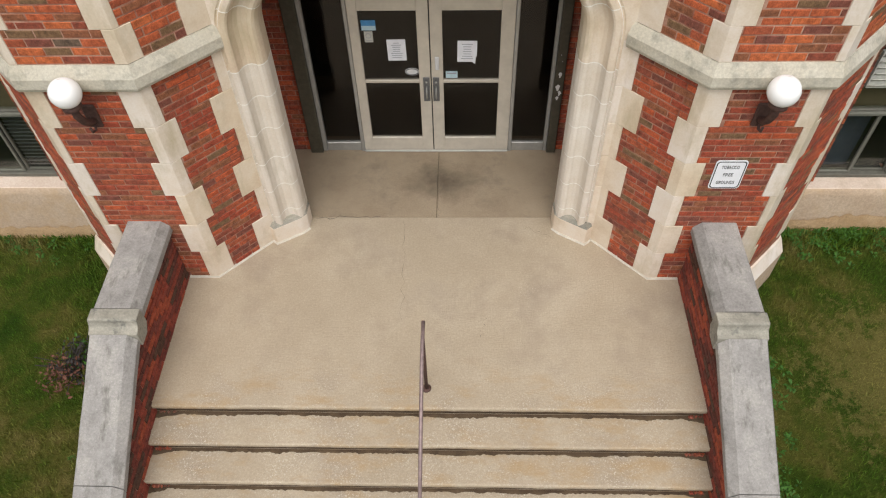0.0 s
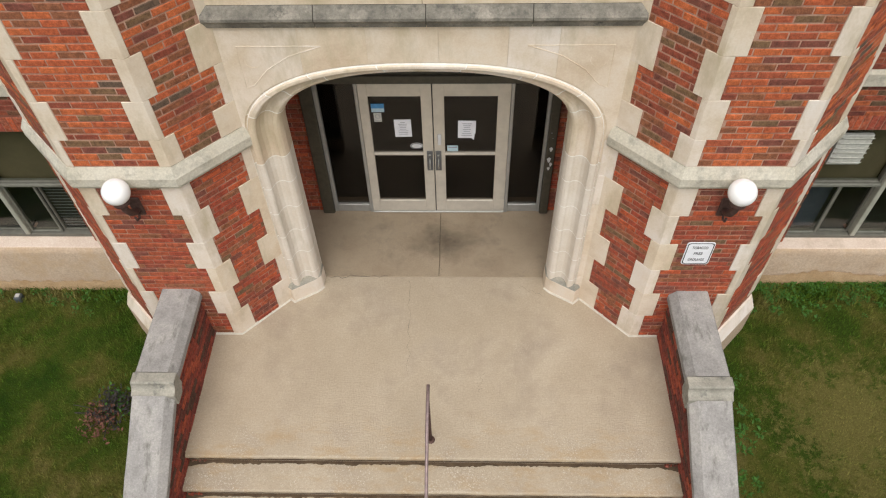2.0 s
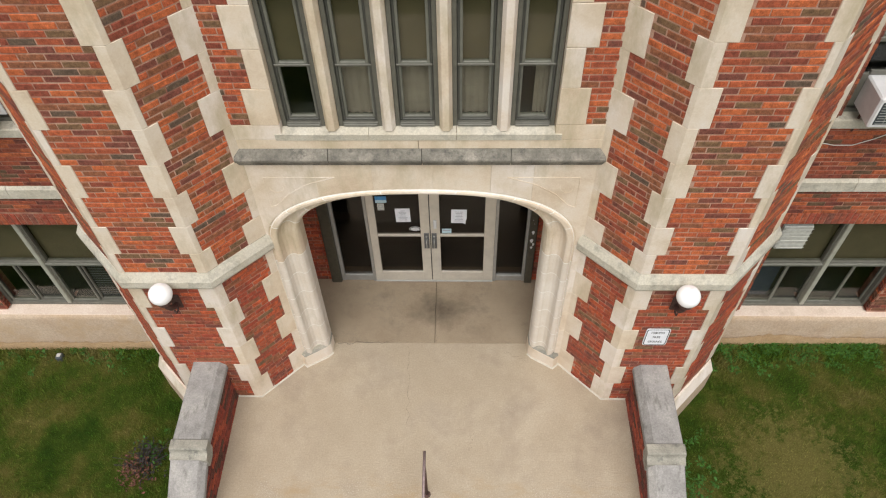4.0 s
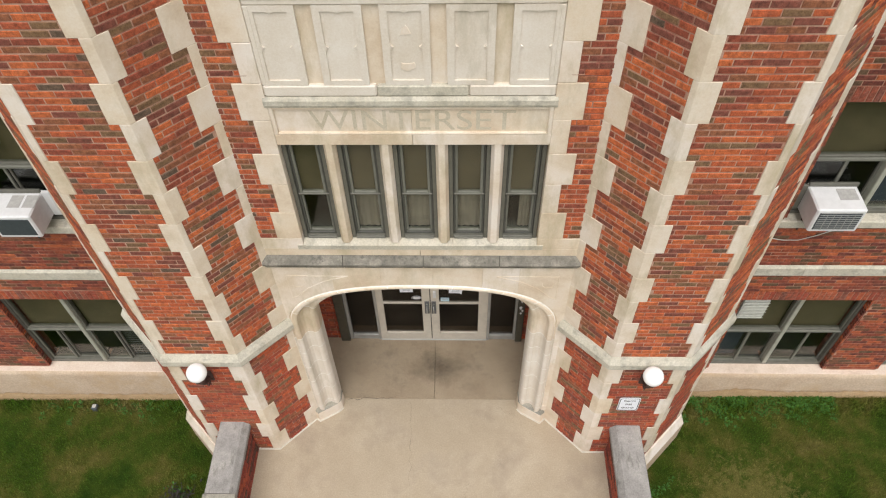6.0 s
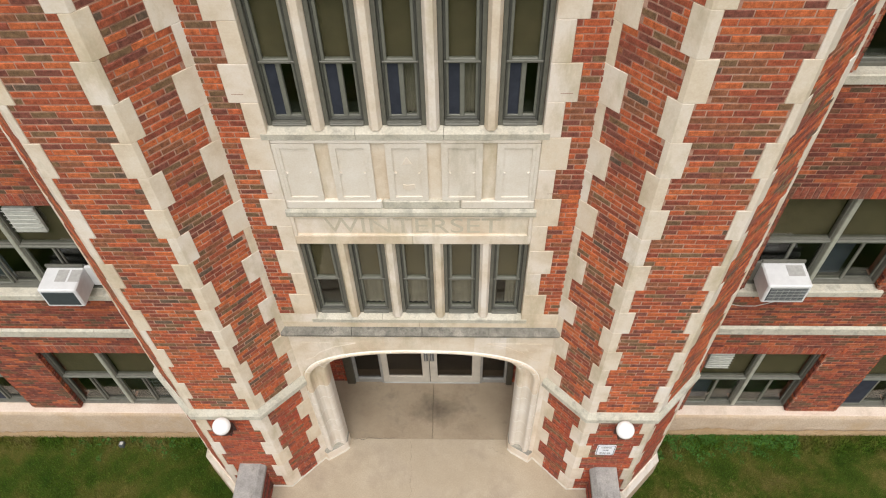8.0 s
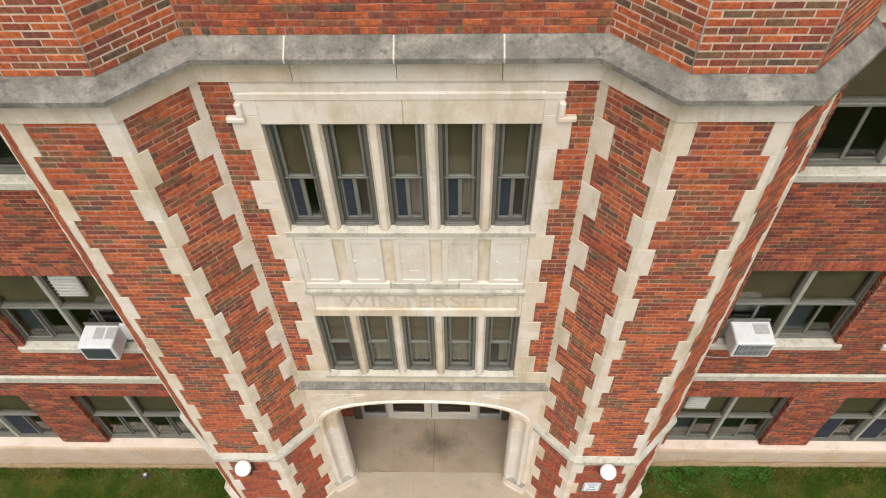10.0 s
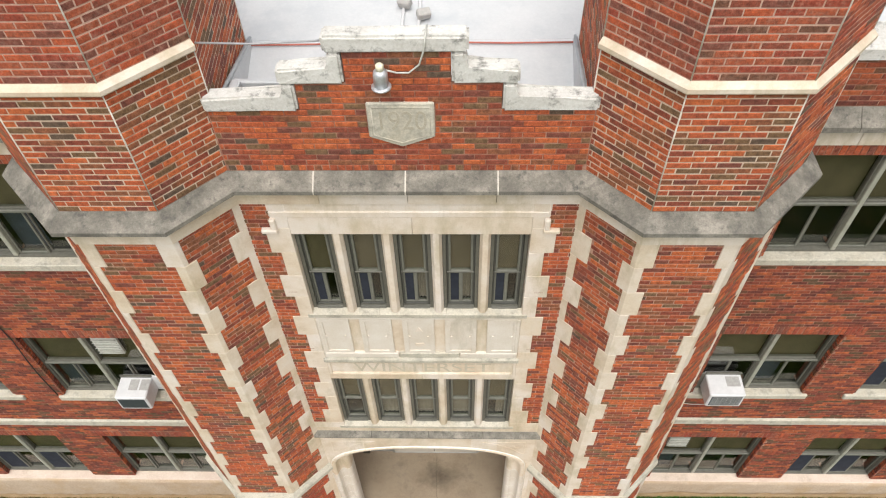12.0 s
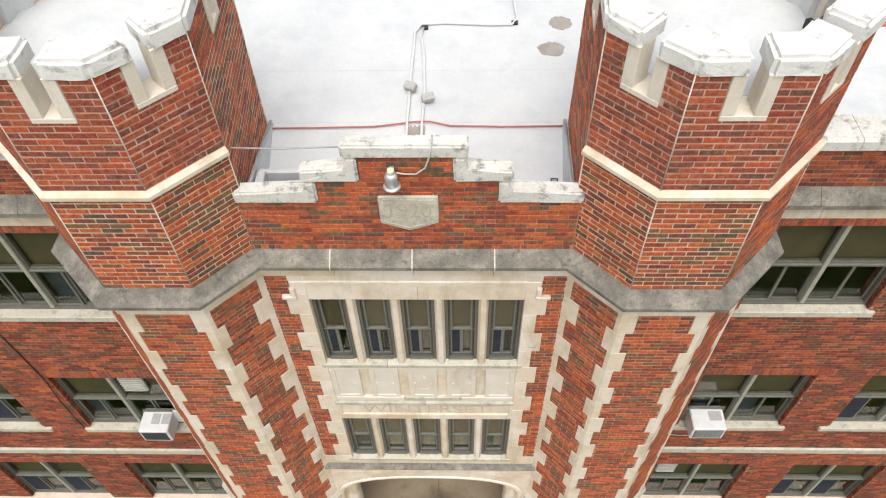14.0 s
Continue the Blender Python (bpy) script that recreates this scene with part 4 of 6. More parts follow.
def bay():
    B = thing("entrance_bay", "limestone entrance bay with a flat-arched doorway and panelled window bands", "facade", "structure", at=(0, BAY_Y, 0))
    y0 = BAY_Y
    # moulded arch: (half width, rise, y) from the wall face to the inner edge
    # a roll, a broad hollow and an inner fillet
    sect = [(1.685, 0.0), (1.676, 0.012), (1.664, 0.012), (1.656, -0.010), (1.640, -0.022), (1.600, -0.022), (1.584, -0.010), (1.576, 0.020), (1.556, 0.072), (1.525, 0.104), (1.490, 0.112), (1.462, 0.106), (1.450, 0.100), (1.438, 0.093), (1.408, 0.095), (1.385, 0.112), (1.370, 0.140), (1.360, 0.170), (1.360, 0.320)]
    rings = [(w, 0.690 + 0.195 * (w - 1.36) / 0.325, y0 + o) for w, o in sect]
    SPR, XO, WO = 2.55, -0.03, 1.685
    prof = []
    for w, r, y in rings:
        half = [(w, 0.20), (w, 0.38), (w, 0.76), (w, 1.14), (w, 1.52), (w, 1.90), (w, 2.25)] + arch_points(w, r, SPR)
        prof.append([(XO + x, y, z) for x, z in half] + [(XO - x, y, z) for x, z in half[::-1][1:]])
    n = len(prof[0])
    # voussoirs and jamb stones, one mesh a stone
    cuts = [0, 1, 2, 3, 4, 5, 6, 12, 18, 25, 32, 38, 45, 52, 58, 64, 65, 66, 67, 68, 69, n - 1]
    cuts = [c for c in cuts if c <= n - 1]
    for a, b in zip(cuts, cuts[1:]):
        bm = bmesh.new()
        k = 0.0055
        grid = []
        for ring in prof:
            pts = [Vector(p) for p in ring[a:b + 1]]
            if b - a >= 1:
                pts[0] = pts[0] + (pts[1] - pts[0]).normalized() * k
                pts[-1] = pts[-1] + (pts[-2] - pts[-1]).normalized() * k
            grid.append([bm.verts.new(p) for p in pts])
        for u, v in zip(grid, grid[1:]):
            for i in range(b - a):
                bm.faces.new((u[i], u[i + 1], v[i + 1], v[i]))
        part("arch_stone", bm, STONE_WHITE if b <= 6 or a >= 64 else STONE, B, smooth=False)
    bm = bmesh.new()
    back = [[bm.verts.new((x, y + 0.002, z)) for x, y, z in ((p[0] * 1.0008, p[1], p[2] + 0.001) for p in ring)] for ring in prof]
    for u, v in zip(back, back[1:]):
        for i in range(n - 1):
            bm.faces.new((u[i], u[i + 1], v[i + 1], v[i]))
    part("arch_bedding", bm, JOINT_WHITE, B)
    # spandrel stones above the arch, cut by upright joints; each face follows the curve
    top = 3.80
    ring0 = prof[0]
    xs_cut = [-1.80, -1.05, -0.48, 0.12, 0.70, 1.12, 1.80]
    for a, b in zip(xs_cut, xs_cut[1:]):
        a, b = a + 0.0008, b - 0.0008
        pts = [p for p in ring0 if p[2] >= SPR and a < p[0] < b]
        pts.sort(key=lambda p: p[0])

        def z_at(x):
            r = max(0.0, 1 - (abs(x - XO) / WO) ** 2.45)
            return SPR + 0.885 * r ** (1 / 2.45)
        line = [(a, z_at(a))] + [(p[0], p[2]) for p in pts] + [(b, z_at(b))]
        if a < XO - WO:
            line = [(a, SPR), (XO - WO, SPR)] + [q for q in line[1:] if q[0] > XO - WO + 0.004]
        if b > XO + WO:
            line = [q for q in line[:-1] if q[0] < XO + WO - 0.004] + [(XO + WO, SPR), (b, SPR)]
        bm = bmesh.new()
        f0 = [bm.verts.new((x, y0, z)) for x, z in line] + [bm.verts.new((b, y0, top)), bm.verts.new((a, y0, top))]
        f1 = [bm.verts.new((v.co.x, y0 + 0.31, v.co.z)) for v in f0]
        m = len(f0)
        bm.faces.new(f0), bm.faces.new(f1[::-1])
        for i in range(m):
            bm.faces.new((f0[i], f0[(i + 1) % m], f1[(i + 1) % m], f1[i]))
        part("spandrel_stone", bm, STONE, B)
    for sx in (-1, 1):
        # stones beside the jambs
        zz = [0.0, 0.42, 0.83, 1.25, 1.66, 2.08, 2.55]
        for a, b in zip(zz, zz[1:]):
            x0, x1 = sorted((XO + sx * WO, sx * 1.80))
            box("jamb_stone", (x0, x1, y0, y0 + 0.31, a + 0.002, b - 0.002), STONE, B, bevel=0.004)
        # moulded plinth at the foot of the jamb
        poly = [(1.72, y0 - 0.02), (1.655, y0 - 0.075), (1.39, y0 + 0.085), (1.33, y0 + 0.15), (1.325, y0 + 0.31), (1.72, y0 + 0.31)]
        poly2 = [(1.70, y0 + 0.01), (1.645, y0 - 0.034), (1.40, y0 + 0.10), (1.338, y0 + 0.165), (1.335, y0 + 0.308), (1.70, y0 + 0.308)]
        P, P2 = [(XO + sx * (x + 0.02), y) for x, y in poly], [(XO + sx * (x + 0.02), y) for x, y in poly2]
        if sx < 0:
            P, P2 = P[::-1], P2[::-1]
        prism("plinth_block", P[::-1], 0.0, 0.235, STONE, B, bevel=0.008)
        # Grey tone on the sunlit ledge: a stain plus painted shade of the hollow.
        bm = bmesh.new()
        add_prism(bm, P[::-1], 0.235, 0.275, 0, P2[::-1])
        part("plinth_wash", bm, STONE_GREY, B, "grey ledge of the plinth, stained and painted as shaded")
        edge = [(XO + sx * (x + 0.02), y) for x, y in poly[:4]]
        if sx > 0:
            edge = edge[::-1]
        band("caulk", edge, [(-0.01, 0.0), (0.02, 0.001), (0.01, 0.012), (-0.01, 0.016)], CAULK, B)
        # sunk triangle with a raised roundel in each spandrel
        tri = [(0.86, 3.60), (1.58, 3.60), (1.58, 3.17), (1.50, 3.20), (1.36, 3.36), (1.15, 3.50)]
        bm = bmesh.new()
        rim = []
        for i, (x, z) in enumerate(tri):
            rim.append((sx * x, y0 + 0.001, z))
        add_tube(bm, rim + [rim[0]], 0.006, 5)
        part("spandrel_moulding", bm, STONE, B)
        bm = bmesh.new()
        for k in range(3):
            a0 = math.pi * (0.9 + 0.35 * k)
            add_tube(bm, [(sx * (1.47 + 0.075 * math.cos(a0 + t)), y0 + 0.001, 3.46 + 0.075 * math.sin(a0 + t)) for t in (0, 0.5, 1.0, 1.5)], 0.004, 5)
        part("spandrel_carving", bm, STONE, B)
    # ledge above the arch
    xs = [-1.78, -0.87, 0.03, 0.88, 1.78]
    for a, b in zip(xs, xs[1:]):
        bm = bmesh.new()
        prof2 = [(y0 + 0.1, 3.80), (y0 - 0.03, 3.80), (y0 - 0.05, 3.85), (y0 - 0.075, 3.88), (y0 - 0.075, 3.905), (y0 + 0.0, 3.985), (y0 + 0.1, 3.985)]
        A = [bm.verts.new((a + 0.003, y, z)) for y, z in prof2]
        C = [bm.verts.new((b - 0.003, y, z)) for y, z in prof2]
        bm.faces.new(A), bm.faces.new(C[::-1])
        for i in range(len(prof2)):
            j = (i + 1) % len(prof2)
            bm.faces.new((A[i], A[j], C[j], C[i]))
        part("ledge_stone", bm, STONE_DARK, B, "dark weathered ledge stone")
    # backing wall with openings for the two window bands
    for nm, d in (("apron", (-1.80, 1.80, 3.985, 4.20)), ("apron", (-1.80, 1.80, 5.645, 7.27)), ("apron", (-1.80, 1.80, 8.75, 9.70))):
        box(nm, (d[0], d[1], y0 + 0.10, y0 + 0.36, d[2], d[3]), MORTAR, B, bevel=0)
    for sx in (-1, 1):
        a, b = sorted((sx * 1.27, sx * 1.80))
        for z0, z1 in ((4.20, 5.645), (7.27, 8.75)):
            box("apron", (a, b, y0 + 0.10, y0 + 0.36, z0, z1), MORTAR, B, bevel=0)
        a, b = sorted((sx * 1.38, sx * 1.80))
        box("strip_bed", (a, b, y0 + 0.006, y0 + 0.10, 4.28, 9.26), MORTAR_MID, B, bevel=0)
    # stone field, stone by stone
    up = [Q0 + SEC * k for k in range(17)]
    up[16] = 9.25
    face = Face((-1.80, y0), (1.80, y0))
    jobs = []
    for k in range(4, 16):
        z0, z1 = up[k], up[k + 1]
        e = 1.44 if k % 2 else 1.54
        for sx in (-1, 1):
            a, b = sorted((sx * 1.275, sx * e))
            box("field_stone", (a, b, y0 - 0.004, y0 + 0.10, z0 + 0.002, z1 - 0.002), STONE, B, bevel=0.004)
            u0, u1 = sorted((sx * e, sx * 1.745))
            jobs.append((face, courses(z0, z1, lambda z: [(u0 + 1.80, u1 + 1.80)], 300 + k)))
    bricks(B, jobs, BRICK, 81, 300, key=lambda p: p.z)
    box("base_stone", (-1.80, 0.0, y0, y0 + 0.1, 3.987, 4.10), STONE, B, bevel=0.003)
    box("base_stone", (0.004, 1.80, y0, y0 + 0.1, 3.987, 4.10), STONE, B, bevel=0.003)
    for sx in (-1, 1):
        a, b = sorted((sx * 1.275, sx * 1.80))
        box("field_stone", (a, b, y0 - 0.002, y0 + 0.1, 4.103, 4.279), STONE, B, bevel=0.003)
    # mullions, lintels and sills of both bands
    for z0, z1 in ((4.20, 5.645), (7.27, 8.75)):
        for i in range(6):
            xm = WXS[0] - 0.26625 + 0.5325 * i
            w = 0.061
            if i in (0, 5):
                continue
            bm = bmesh.new()
            P = [(xm - w, y0 + 0.20), (xm - w, y0 + 0.055), (xm - w + 0.03, y0 + 0.004), (xm + w - 0.03, y0 + 0.004), (xm + w, y0 + 0.055), (xm + w, y0 + 0.20)]
            add_prism(bm, P, z0, z1, 0.003)
            part("mullion", bm, STONE, B)
        for i, (a, b) in enumerate(((-1.40, -0.46), (-0.456, 0.36), (0.364, 1.40))):
            bm = bmesh.new()
            prof2 = [(y0 + 0.20, z0 - 0.10), (y0 - 0.008, z0 - 0.10), (y0 - 0.012, z0 - 0.028), (y0 + 0.075, z0 + 0.004), (y0 + 0.20, z0 + 0.01)]
            A = [bm.verts.new((max(a, -1.34), y, z)) for y, z in prof2]
            C = [bm.verts.new((min(b, 1.34), y, z)) for y, z in prof2]
            bm.faces.new(A), bm.faces.new(C[::-1])
            for q in range(5):
                j = (q + 1) % 5
                bm.faces.new((A[q], A[j], C[j], C[q]))
            part("sill_stone", bm, STONE_SOILED, B)
    # name frieze
    for a, b in ((-1.274, 0.0), (0.003, 1.274)):
        box("lintel_stone", (a, b, y0 - 0.002, y0 + 0.12, 5.645, 5.77), STONE, B, bevel=0.004)
        box("name_panel", (a, b, y0 + 0.022, y0 + 0.12, 5.772, 6.10), STONE, B, bevel=0.0)
    for d in ((-1.274, -1.235, 5.772, 6.10), (1.235, 1.274, 5.772, 6.10), (-1.235, 1.235, 6.07, 6.10), (-1.235, 1.235, 5.772, 5.795)):
        box("panel_rim", (d[0], d[1], y0 - 0.004, y0 + 0.05, d[2], d[3]), STONE, B, bevel=0.006)
    written("letters", "WINTERSET", 0.33, LETTER, B, Matrix.Translation((0.01, y0 + 0.021, 5.915)) @ pose(0, 0, 0, 90, 0, 0), 1.87, "shallow carved capital letters")
    bm = bmesh.new()
    prof2 = [(y0 + 0.1, 6.102), (y0 - 0.012, 6.102), (y0 - 0.022, 6.13), (y0 - 0.022, 6.18), (y0 + 0.0, 6.215), (y0 + 0.1, 6.215)]
    A = [bm.verts.new((-1.30, y, z)) for y, z in prof2]
    C = [bm.verts.new((1.30, y, z)) for y, z in prof2]
    bm.faces.new(A), bm.faces.new(C[::-1])
    for q in range(6):
        bm.faces.new((A[q], A[(q + 1) % 6], C[(q + 1) % 6], C[q]))
    part("panel_sill", bm, STONE_SOILED, B)
    # five tablets between hollow strips, each with a cusped sunk field
    box("panel_ground", (-1.274, 1.274, y0 + 0.034, y0 + 0.12, 6.217, 7.17), STONE, B, bevel=0)
    for a, b in ((-1.274, -0.28), (-0.277, 0.52), (0.523, 1.274)):
        box("panel_rail", (a, b, y0 - 0.004, y0 + 0.06, 6.217, 6.335), STONE_SOILED if abs(a) < 0.3 else STONE_WHITE, B, bevel=0.014)
    box("panel_rail", (-1.274, 1.274, y0 - 0.002, y0 + 0.06, 7.115, 7.17), STONE_WHITE, B, bevel=0.012)
    for x in (-1.274 + 0.024, 1.274 - 0.024):
        box("panel_stile", (x - 0.024, x + 0.024, y0 + 0.0, y0 + 0.06, 6.337, 7.113), STONE_WHITE, B, bevel=0.008)
    for i, x in enumerate(WXS):
        zc = 6.725
        outer = [(x - 0.198, 6.337), (x + 0.198, 6.337), (x + 0.198, 7.113), (x - 0.198, 7.113)]
        c, d0, d1, e = 0.135, 6.385, 7.055, 0.030

        def cusp(px, pz, qx, qz, nx, nz):
            """One side of the field, with two arcs that meet in a point at its middle."""
            L = math.hypot(qx - px, qz - pz)
            ux, uz = (qx - px) / L, (qz - pz) / L
            pts = [(px, pz)]
            for k in range(-6, 7):
                r = 0.052
                v = k / 6 * r
                depth = e * (1 - math.sqrt(max(0.0, 1 - (1 - abs(v) / r) ** 2)))
                pts.append(((px + qx) / 2 + ux * v + nx * depth, (pz + qz) / 2 + uz * v + nz * depth))
            return pts
        field = [(x - c, d0)] + cusp(x + c, d0, x + c, d1, -1, 0) + cusp(x + c, d1, x - c, d1, 0, -1) + cusp(x - c, d1, x - c, d0, 1, 0)
        bm = bmesh.new()
        loops = []
        for ring in (outer, field):
            vs = [bm.verts.new((px, y0 + 0.004, pz)) for px, pz in ring]
            loops.append((vs, [bm.edges.new((vs[k], vs[(k + 1) % len(vs)])) for k in range(len(vs))]))
        bmesh.ops.triangle_fill(bm, edges=loops[0][1] + loops[1][1], use_beauty=True)
        for vs, es in loops:
            back = [bm.verts.new((v.co.x, y0 + 0.06, v.co.z)) for v in vs]
            for k in range(len(vs)):
                bm.faces.new((vs[k], vs[(k + 1) % len(vs)], back[(k + 1) % len(vs)], back[k]))
        part("panel_frame", bm, STONE_WHITE, B)
        box("panel_field", (x - 0.15, x + 0.15, y0 + 0.019, y0 + 0.033, 6.36, 7.08), STONE_WHITE, B, bevel=0)
    # worn emblem in the middle field
    bm = bmesh.new()
    add_prism(bm, [(-0.045, 6.83), (0.045, 6.84), (0.02, 6.90), (0.0, 6.925), (-0.02, 6.89)], 0, 0.008, 0.002)
    add_prism(bm, [(-0.06, 6.50), (0.0, 6.47), (0.07, 6.51), (0.06, 6.56), (-0.01, 6.545), (-0.05, 6.56)], 0, 0.007, 0.002)
    bmesh.ops.transform(bm, matrix=Matrix(((1, 0, 0, 0), (0, 0, -1, y0 + 0.020), (0, 1, 0, 0), (0, 0, 0, 1))), verts=bm.verts)
    part("panel_carving", bm, STONE, B, "worn carved emblem")
    for sx in (-1, 1):
        for z, x in ((7.70, 1.40), (6.44, 1.40)):
            a, b = sorted((sx * (x - 0.02), sx * (x + 0.10)))
            box("chipped_joint", (a, b, y0 - 0.007, y0 + 0.05, z, z + 0.012), MORTAR, B, bevel=0.008)
    # upper lintel and its hood
    for a, b in ((-1.274, 0.02), (0.023, 1.274)):
        box("lintel_stone", (a, b, y0 - 0.002, y0 + 0.12, 8.75, 9.02), STONE, B, bevel=0.004)
    for d in ((-1.46, 1.46, 9.02, 9.12),):
        box("hood_mould", (d[0], d[1], y0 - 0.014, y0 + 0.1, d[2], d[3]), STONE, B, bevel=0.018)
    for sx in (-1, 1):
        a, b = sorted((sx * 1.40, sx * 1.46))
        box("hood_drop", (a, b, y0 - 0.05, y0 + 0.1, 8.86, 9.018), STONE, B, bevel=0.012)
        a, b = sorted((sx * 1.40, sx * 1.57))
        box("hood_stop", (a, b, y0 - 0.05, y0 + 0.1, 8.80, 8.858), STONE, B, bevel=0.012)
    box("frieze_bed", (-1.46, 1.46, y0 + 0.0, y0 + 0.1, 9.12, 9.25), STONE, B, bevel=0)
    run = [(-1.78, y0), (1.78, y0)]
    stones_along("frieze_stone", run, [(-0.05, 9.25), (0.03, 9.25), (0.03, 9.505), (-0.05, 9.505)], STONE, B, 0.9)
    stones_along("cornice_stone", run, [(-0.05, 9.507), (0.14, 9.507), (0.172, 9.53), (0.172, 9.58), (0.0, 9.69), (-0.05, 9.69)], STONE_DARK, B, 0.88, 0.014, "dark weathered cornice stone")
    band("joint_mortar", run, [(-0.05, 9.512), (0.136, 9.512), (0.168, 9.533), (0.168, 9.578), (0.0, 9.686), (-0.05, 9.686)], CAULK_PALE, B, "pale mortar in the joints")
    # stepped parapet
    tops = [(1.78, 10.44), (0.90, 10.735), (0.46, 11.05)]
    for (x, z), zb in zip(tops, (9.60, 10.44, 10.735)):
        box("parapet_core", (-x + 0.008, x - 0.008, y0 + 0.006, y0 + 0.10, zb, z), MORTAR, B, bevel=0)
    face = Face((-1.78, y0), (1.78, y0))

    def rows(z):
        lim = 1.72 if z < 10.44 else 0.893 if z < 10.735 else 0.453
        a = [(-lim, lim)]
        if 10.02 < z < 10.53:
            h = 0.305 if z > 10.15 else max(0.0, 0.30 * (z - 10.035) / 0.12)
            a = [(-lim, -h), (h, lim)] if h > 0.03 else a
        return [(p + 1.78, q + 1.78) for p, q in a]
    n_j = courses(9.765, 11.05, rows, 91, 0.0685)
    head = [(-1.70 + 0.0755 * i + 1.78, -1.70 + 0.0755 * i + 1.78 + 0.067, 9.695, 9.76) for i in range(45)]
    bricks(B, [(face, n_j + head)], BRICK, 92, 300, key=lambda p: 0)
    ov = 0.035

    def stepped(P, label=""):
        """A worn coping stone with the outline P, stepping up the gable."""
        bm = bmesh.new()
        A = [bm.verts.new((x, y0 - ov, z)) for x, z in P]
        C = [bm.verts.new((x, y0 + 0.14, z)) for x, z in P]
        fs = [bm.faces.new(A), bm.faces.new(C[::-1])] + [bm.faces.new((A[i], A[(i + 1) % len(P)], C[(i + 1) % len(P)], C[i])) for i in range(len(P))]
        bmesh.ops.bevel(bm, geom=list({e for f in fs for e in f.edges}), offset=0.022, segments=2, affect="EDGES")
        bmesh.ops.triangulate(bm, faces=bm.faces)
        bmesh.ops.subdivide_edges(bm, edges=[e for e in bm.edges if e.calc_length() > 0.10], cuts=2)
        for v in bm.verts:
            v.co += 0.007 * noise.noise_vector(v.co * 9)
        part("coping_stone", bm, COPING, B, label)

    for sx in (-1, 1):
        for P in ([(0.897, 10.44), (1.74, 10.44), (1.74, 10.59), (1.01, 10.59), (1.01, 10.733), (0.897, 10.733)], [(0.457, 10.737), (1.03, 10.737), (1.03, 10.885), (0.575, 10.885), (0.575, 11.048), (0.457, 11.048)]):
            stepped([(sx * x, z) for x, z in (P if sx > 0 else P[::-1])])
    stepped([(-0.60, 11.052), (0.60, 11.052), (0.60, 11.215), (-0.60, 11.215)], "pale coping stone with grey lichen")
    # date stone
    P = [(-0.30, 10.53), (-0.30, 10.14), (0.0, 10.02), (0.30, 10.14), (0.30, 10.53)]
    bm = bmesh.new()
    A = [bm.verts.new((x, y0 - 0.025, z)) for x, z in P]
    C = [bm.verts.new((x, y0 + 0.05, z)) for x, z in P]
    fs = [bm.faces.new(A), bm.faces.new(C[::-1])] + [bm.faces.new((A[i], A[(i + 1) % 5], C[(i + 1) % 5], C[i])) for i in range(5)]
    bmesh.ops.bevel(bm, geom=list({e for f in fs for e in f.edges}), offset=0.01, segments=1, affect="EDGES")
    date = part("date_stone", bm, STONE_SOILED, B, "shield-shaped limestone date stone")
    rim = [(x * 0.86, y0 - 0.025, 10.30 + (z - 10.30) * 0.82) for x, z in P]
    tube("rim", rim + [rim[0]], 0.008, STONE_SOILED, date, sides=5)
    written("numerals", "1920", 0.30, NUMERAL, date, Matrix.Translation((0.0, y0 - 0.027, 10.325)) @ pose(0, 0, 0, 90, 0, 0), 0.42)


# ---------------------------------------------------------------- windows


def ring_frame(bm, x0, x1, z0, z1, w, ya, yb, bevel=0.004):
    for d in ((x0, x0 + w, z0, z1), (x1 - w, x1, z0, z1), (x0 + w, x1 - w, z0, z0 + w), (x0 + w, x1 - w, z1 - w, z1)):
        add_box(bm, d[0], d[1], ya, yb, d[2], d[3], bevel)


def pane(name, x0, x1, z0, z1, y, mat, parent, th=0.006):
    ob = box(name, (x0, x1, y, y + th, z0, z1), mat, parent, bevel=0)
    ob.visible_shadow = False
    return ob


